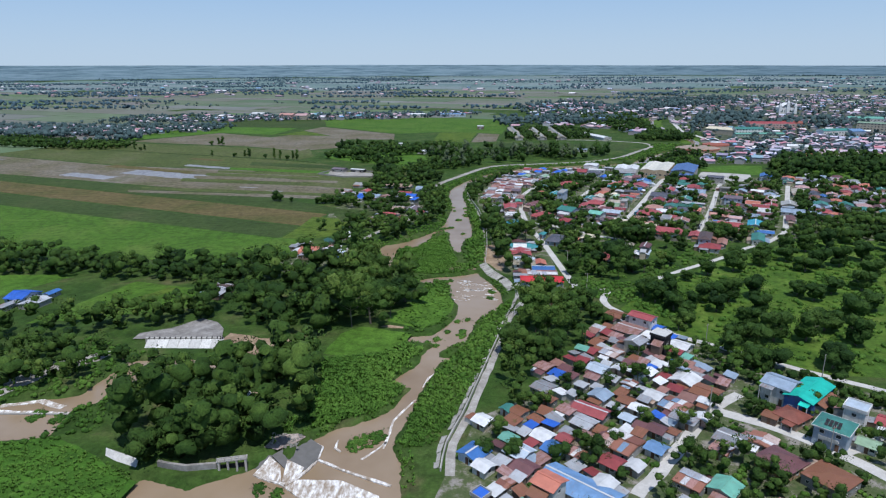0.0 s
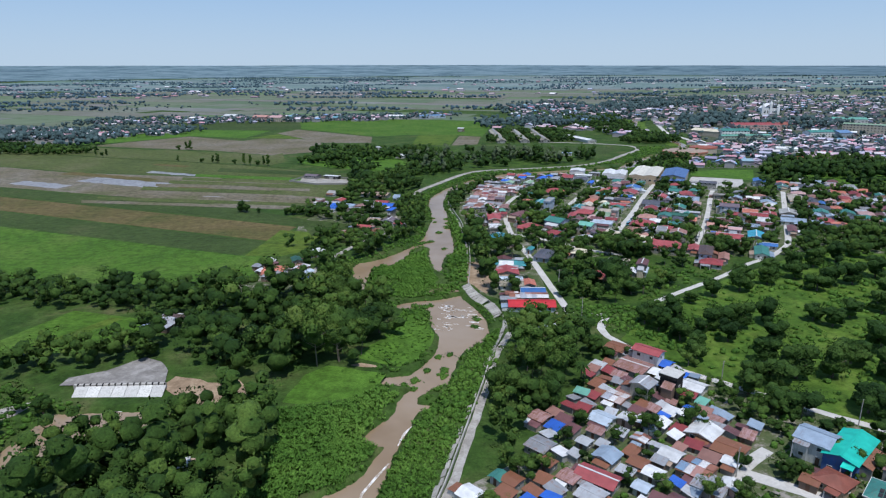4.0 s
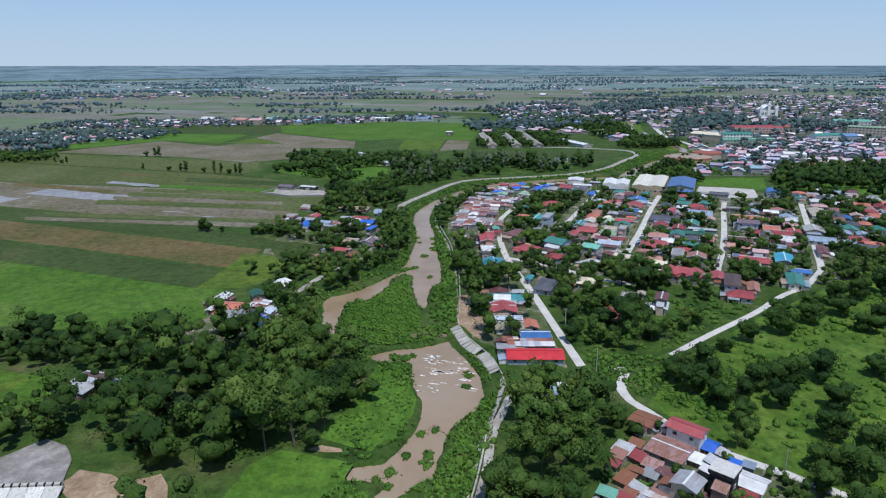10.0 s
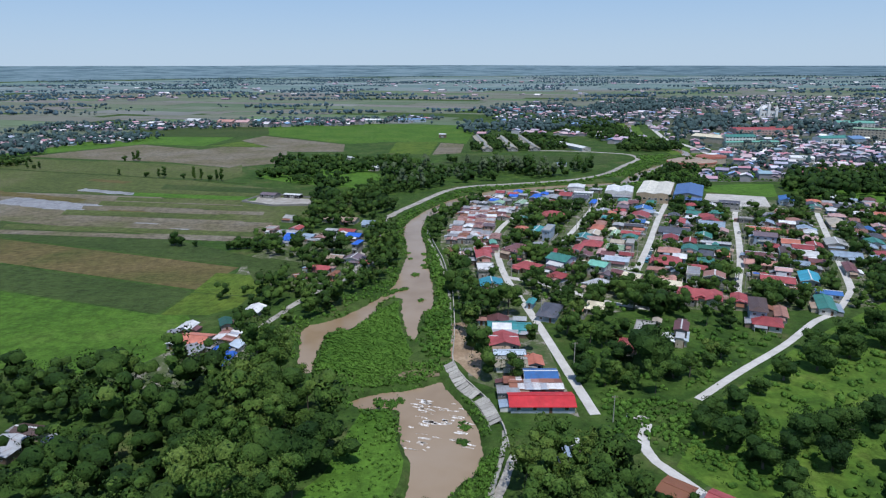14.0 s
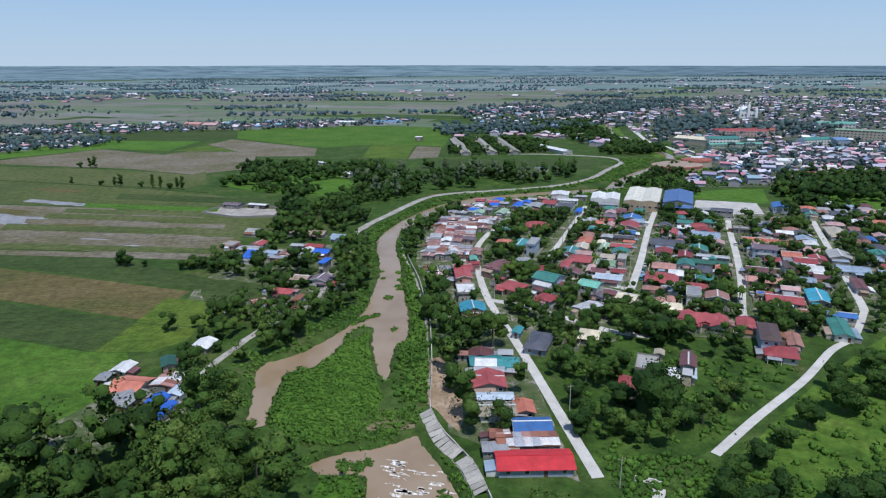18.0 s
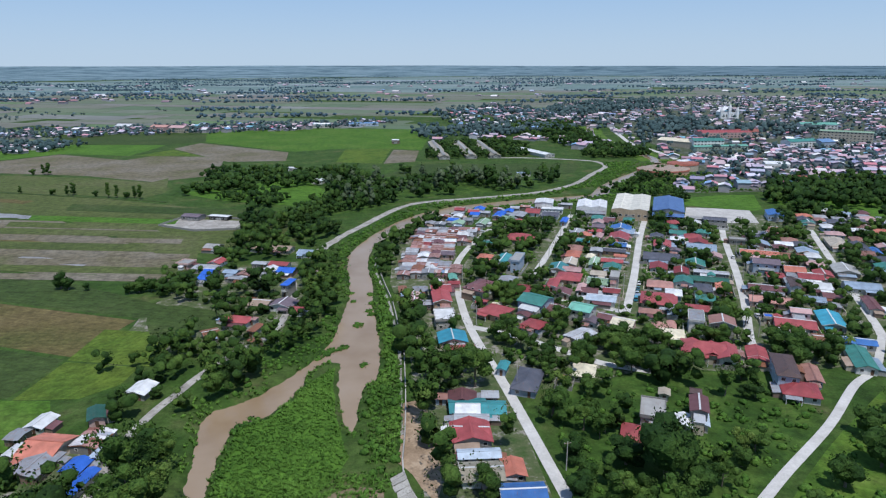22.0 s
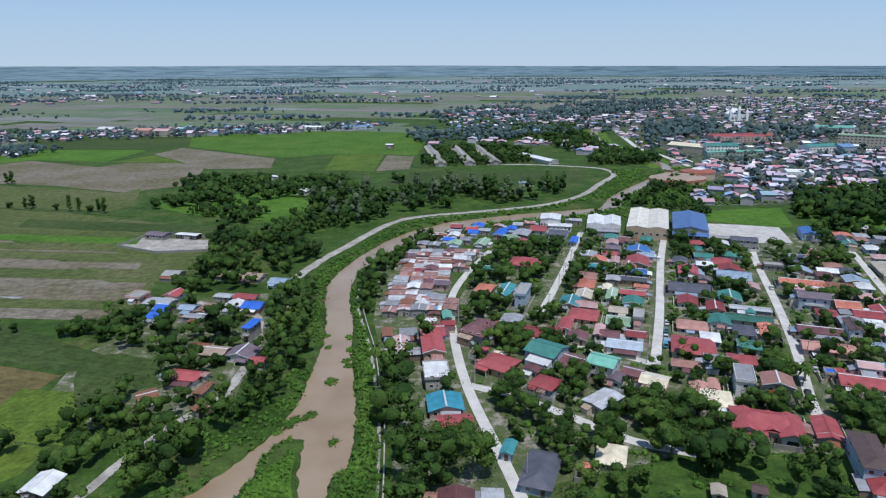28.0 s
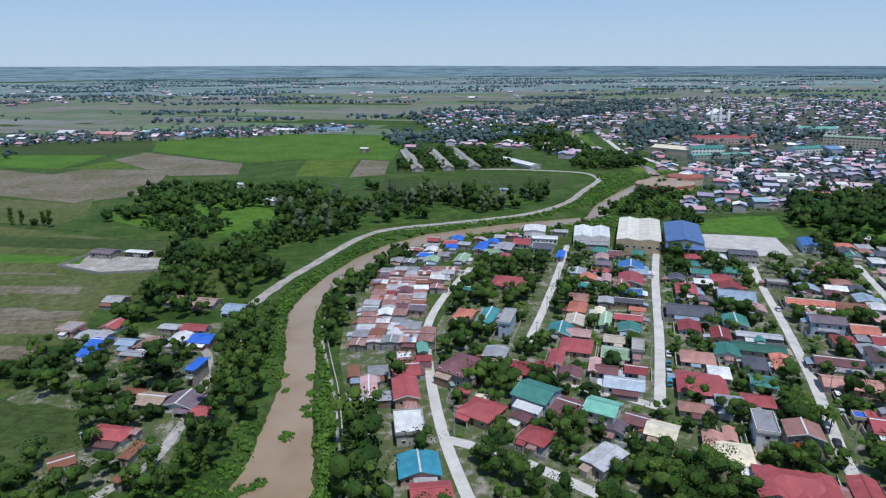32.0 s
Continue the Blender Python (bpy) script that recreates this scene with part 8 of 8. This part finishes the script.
# mixed roof paints, each shifted to blue by haze put into the stops
HAZEROOF = hazy("town_roofs", [(0.0, (0.630, 0.685, 0.816)), (0.14, (0.546, 0.214, 0.252)), (0.30, (0.420, 0.460, 0.576)), (0.42, (0.525, 0.300, 0.336)), (0.52, (0.189, 0.396, 0.480)), (0.58, (0.263, 0.396, 0.648)), (0.64, (0.326, 0.182, 0.192)), (0.76, (0.840, 0.850, 0.850)), (0.86, (0.441, 0.353, 0.372)), (0.93, (0.588, 0.449, 0.480)), (1.0, (0.273, 0.321, 0.420))], 0.02, 0.3)


# plaster tones of the far walls, blued by the same painted haze
HAZEWALL = hazy("town_walls_hazed", [(0.0, (0.252, 0.251, 0.276)), (0.4, (0.357, 0.348, 0.372)), (0.7, (0.441, 0.396, 0.396)), (1.0, (0.546, 0.546, 0.600))], 0.02, 0.3)


def quilt(name, x0, x1, y0, y1, size, skip, seed, z, mat=None):
    """Strip fields in a slanting grid, each a thin island of its own."""
    rng = random.Random(seed)
    c, s = math.cos(radians(-24)), math.sin(radians(-24))
    verts, faces = [], []
    v = -7000.0
    while v < 7000:
        dv = size * rng.uniform(0.35, 1.0)
        u = -7000.0
        while u < 7000:
            du = size * rng.uniform(1.0, 3.2)
            x, y = (u + du / 2) * c - (v + dv / 2) * s, (u + du / 2) * s + (v + dv / 2) * c
            if x0 < x < x1 and y0 < y < y1 and rng.random() > skip and math.hypot(x, y) < 4700:
                o = len(verts)
                for a, b in ((u + 1.5, v + 1.5), (u + du - 1.5, v + 1.5), (u + du - 1.5, v + dv - 1.5), (u + 1.5, v + dv - 1.5)):
                    verts.append((a * c - b * s, a * s + b * c, z))
                faces.append((o, o + 1, o + 2, o + 3))
            u += du
        v += dv
    tagged(new(name, mesh_of(name, verts, faces, mat or HAZEFIELD)), "patchwork of distant haze-tinted rice fields", "fields", kind="stuff")


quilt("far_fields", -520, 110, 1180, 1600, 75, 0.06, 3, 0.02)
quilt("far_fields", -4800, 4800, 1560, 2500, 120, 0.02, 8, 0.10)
quilt("far_fields", -4800, 4800, 2460, 4800, 190, 0.0, 12, 0.25, HAZEFIELD2)
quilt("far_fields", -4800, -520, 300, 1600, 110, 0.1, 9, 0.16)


def sprinkle(zone, n, rng, clump=0.0):
    """n random spots in a polygon, drawn together by slow noise."""
    xs, ys = [p[0] for p in zone], [p[1] for p in zone]
    px, py = np.array([rng.uniform(min(xs), max(xs)) for _ in range(n * 6)]), np.array([rng.uniform(min(ys), max(ys)) for _ in range(n * 6)])
    keep = inside(px, py, zone)
    return [(float(x), float(y)) for x, y in zip(px[keep], py[keep]) if noise.noise((x * 0.004, y * 0.004, 4.0)) > clump][:n]


BIG = [(hx, hy, 0.55 * max(hw, hd) + 5) for hx, hy, hw, hd, _ in HOUSES if hx > 250 or hy > 640] + [(290, 728, 26), (317, 744, 18)]


def town(name, zone, n, seed, sizes, label):
    """Distant houses, each a box with a gabled roof."""
    rng = random.Random(seed)
    bodies, roofs = [], []
    for x, y in sprinkle(zone, n, rng, -0.5):
        if any(abs(x - bx) < br and abs(y - by) < br for bx, by, br in BIG):
            continue
        w, d, h = rng.uniform(*sizes), rng.uniform(*sizes), rng.choice([2.6, 2.8, 3.0, 3.2, 5.6])
        m = pose(x, y, 0, 0, 0, rng.choice([-26, 64, -20, 70]) + rng.uniform(-8, 8))
        v, f = box_data(-w / 2, -d / 2, -0.3, w / 2, d / 2, h)
        bodies.append(([m @ Vector(p) for p in v], f))
        v, f = roof_data(w, d, h, "g", 0.5, 0.3, "x")
        roofs.append(([m @ Vector(p) for p in v], f))
    tagged(new(name, mesh_of(name, *join_data(bodies), HAZEWALL)), "haze-tinted pale walls of " + label, "houses", kind="stuff")
    tagged(new(name + "_roofs", mesh_of(name + "_roofs", *join_data(roofs), HAZEROOF)), "haze-tinted mixed tin roofs of " + label, "roofs", kind="stuff")


TOWN = [(330, 820), (300, 700), (345, 640), (480, 620), (560, 480), (900, 420), (1500, 900), (1700, 1500), (1000, 1900), (500, 1700), (330, 1350), (400, 1150), (352, 940)]
TOWN_NEAR = [(255, 640), (345, 640), (480, 620), (600, 500), (900, 560), (800, 900), (420, 900), (350, 800), (330, 735)]
town("town", TOWN, 1900, 21, (6.5, 11.5), "a low town among trees")
town("town", TOWN_NEAR, 800, 22, (6, 11), "a crowded quarter of town")
town("town", [(160, 1100), (380, 1120), (400, 1500), (330, 1700), (200, 1500)], 160, 23, (8, 14), "a settlement by the dyke")
town("village", [(-560, 1120), (-100, 1180), (60, 1260), (60, 1310), (-120, 1290), (-560, 1240)], 190, 24, (6.5, 11.5), "a far village in the fields")
town("village", [(-700, 960), (-480, 930), (-330, 1000), (-340, 1030), (-560, 1040), (-700, 1060)], 120, 25, (7, 11.5), "a village beside the fields")
town("village", [(80, 870), (200, 980), (300, 870), (330, 960), (200, 1060), (110, 1010)], 60, 26, (8, 14), "farm buildings by the dyke")
town("village", [(-2500, 1900), (2500, 2100), (2500, 3600), (-2500, 3600)], 240, 27, (10, 24), "scattered far hamlets")

FAR_SPOTS = []
BELTS = []
brng = random.Random(77)
for _ in range(190):
    y = 1450 + 3200 * brng.random() ** 1.1
    x = brng.uniform(-0.85, 0.95) * y
    if 350 < x < 1500 and y < 1800:
        continue
    n, a = brng.randint(28, 76), radians(brng.choice([-14, -6, 0, 4, 8]))
    gap = 3.2 + y * 0.0008
    for i in range(n):
        BELTS.append((x + (i - n / 2) * gap * math.cos(a) + brng.uniform(-9, 9), y + (i - n / 2) * gap * math.sin(a) + brng.gauss(0, 9 + y * 0.006), brng.choice(["broad", "mango"]), brng.uniform(0.6, 1.35), brng.uniform(0, 6.28)))
frng = random.Random(31)
for zone, n, clump, sizes in (([(386, 1006), (479, 1207), (588, 1231), (545, 1107), (483, 1016)], 130, -2, (1.2, 1.8)), ([(640, 900), (760, 1000), (900, 960), (760, 860)], 110, -2, (1.0, 1.6)), (TOWN, 2300, -0.7, (0.65, 1.25)), (TOWN_NEAR, 620, -0.7, (0.5, 1.0)), ([(470, 1040), (640, 1120), (800, 1130), (660, 1010), (520, 960)], 120, -2, (1.0, 1.6)), ([(330, 1350), (500, 1700), (900, 1850), (820, 1640), (520, 1400)], 420, -0.1, (1.0, 1.7)), ([(160, 1060), (400, 1100), (420, 1500), (330, 1700), (150, 1500)], 260, -0.4, (0.9, 1.6)), ([(-600, 1110), (-100, 1170), (80, 1250), (80, 1330), (-120, 1300), (-600, 1260)], 620, -0.8, (0.65, 1.2)), ([(100, 1010), (330, 1090), (320, 1160), (110, 1190), (90, 1120)], 230, -0.2, (0.9, 1.5)),
                              ([(-760, 930), (-480, 900), (-320, 1000), (-340, 1060), (-760, 1090)], 600, -0.8, (0.75, 1.35)), ([(-560, 840), (-470, 820), (-400, 880), (-480, 960), (-640, 950)], 160, -0.4, (0.9, 1.5)), ([(-1200, 1180), (80, 1180), (80, 1700), (-1200, 1700)], 60, 0.25, (0.8, 1.2))):
    for x, y in sprinkle(zone, n, frng, clump):
        FAR_SPOTS.append((x, y, frng.choice(["broad", "mango"]), frng.uniform(*sizes), frng.uniform(0, 6.28)))
for kind in ("broad", "mango"):
    for variant in range(4):
        rng = np.random.default_rng(variant + 120)
        balls = sorted(crown_balls(rng, kind), key=lambda b: -b[3])[:3]
        set_far(kind, variant, cores(rng, [(b[0] * 1.4, b[1] * 1.4, b[2], b[3] * 1.9) for b in balls], 1.0, 0.8, 1), balls)
# farther trees, so still more haze blue is put into the leaf colour
HAZEBELT = hazy("farthest_leaves_hazed", [(0.0, (0.063, 0.112, 0.142)), (0.6, (0.082, 0.137, 0.170)), (1.0, (0.103, 0.161, 0.194))], 0.01, 0.2)
stand("distant_tree_belts", BELTS, dict(broad=HAZEBELT, mango=HAZEBELT), "thin haze-tinted tree belts far out on the plain", "trees")
for kind in ("broad", "mango"):
    for variant in range(4):
        rng = np.random.default_rng(variant + 90)
        balls = sorted(crown_balls(rng, kind), key=lambda b: -b[3])[:6]
        set_far(kind, variant, with_cores(rng, leaf_cloud(rng, balls, 8, 0.8, 0.85), [(b[0], b[1], b[2], b[3] * 1.35) for b in balls], 2), balls)
stand("distant_trees", FAR_SPOTS, dict(broad=HAZELEAF, mango=HAZELEAF), "distant haze-tinted tree clumps over the plain and the town", "trees")

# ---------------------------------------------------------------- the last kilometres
# an upright ring closes the view; distance haze is painted into its blue-grey streaks
rim = Nodes("backdrop_haze")
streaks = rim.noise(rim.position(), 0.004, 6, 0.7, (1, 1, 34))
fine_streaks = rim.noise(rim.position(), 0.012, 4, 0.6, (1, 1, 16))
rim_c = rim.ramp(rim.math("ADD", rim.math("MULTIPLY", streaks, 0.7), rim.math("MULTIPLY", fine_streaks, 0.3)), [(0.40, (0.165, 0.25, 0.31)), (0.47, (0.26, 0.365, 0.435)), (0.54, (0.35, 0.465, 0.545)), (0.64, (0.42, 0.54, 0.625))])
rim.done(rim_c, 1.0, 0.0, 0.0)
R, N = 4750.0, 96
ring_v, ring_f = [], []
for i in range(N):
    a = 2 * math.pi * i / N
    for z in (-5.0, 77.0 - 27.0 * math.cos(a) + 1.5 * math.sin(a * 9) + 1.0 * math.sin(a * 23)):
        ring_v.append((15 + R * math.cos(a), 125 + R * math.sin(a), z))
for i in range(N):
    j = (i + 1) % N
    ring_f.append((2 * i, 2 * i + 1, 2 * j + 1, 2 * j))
tagged(new("backdrop", mesh_of("backdrop", ring_v, ring_f, rim.mat)), "backdrop ring with blue-grey haze painted on for the far plain", "horizon", kind="structure")
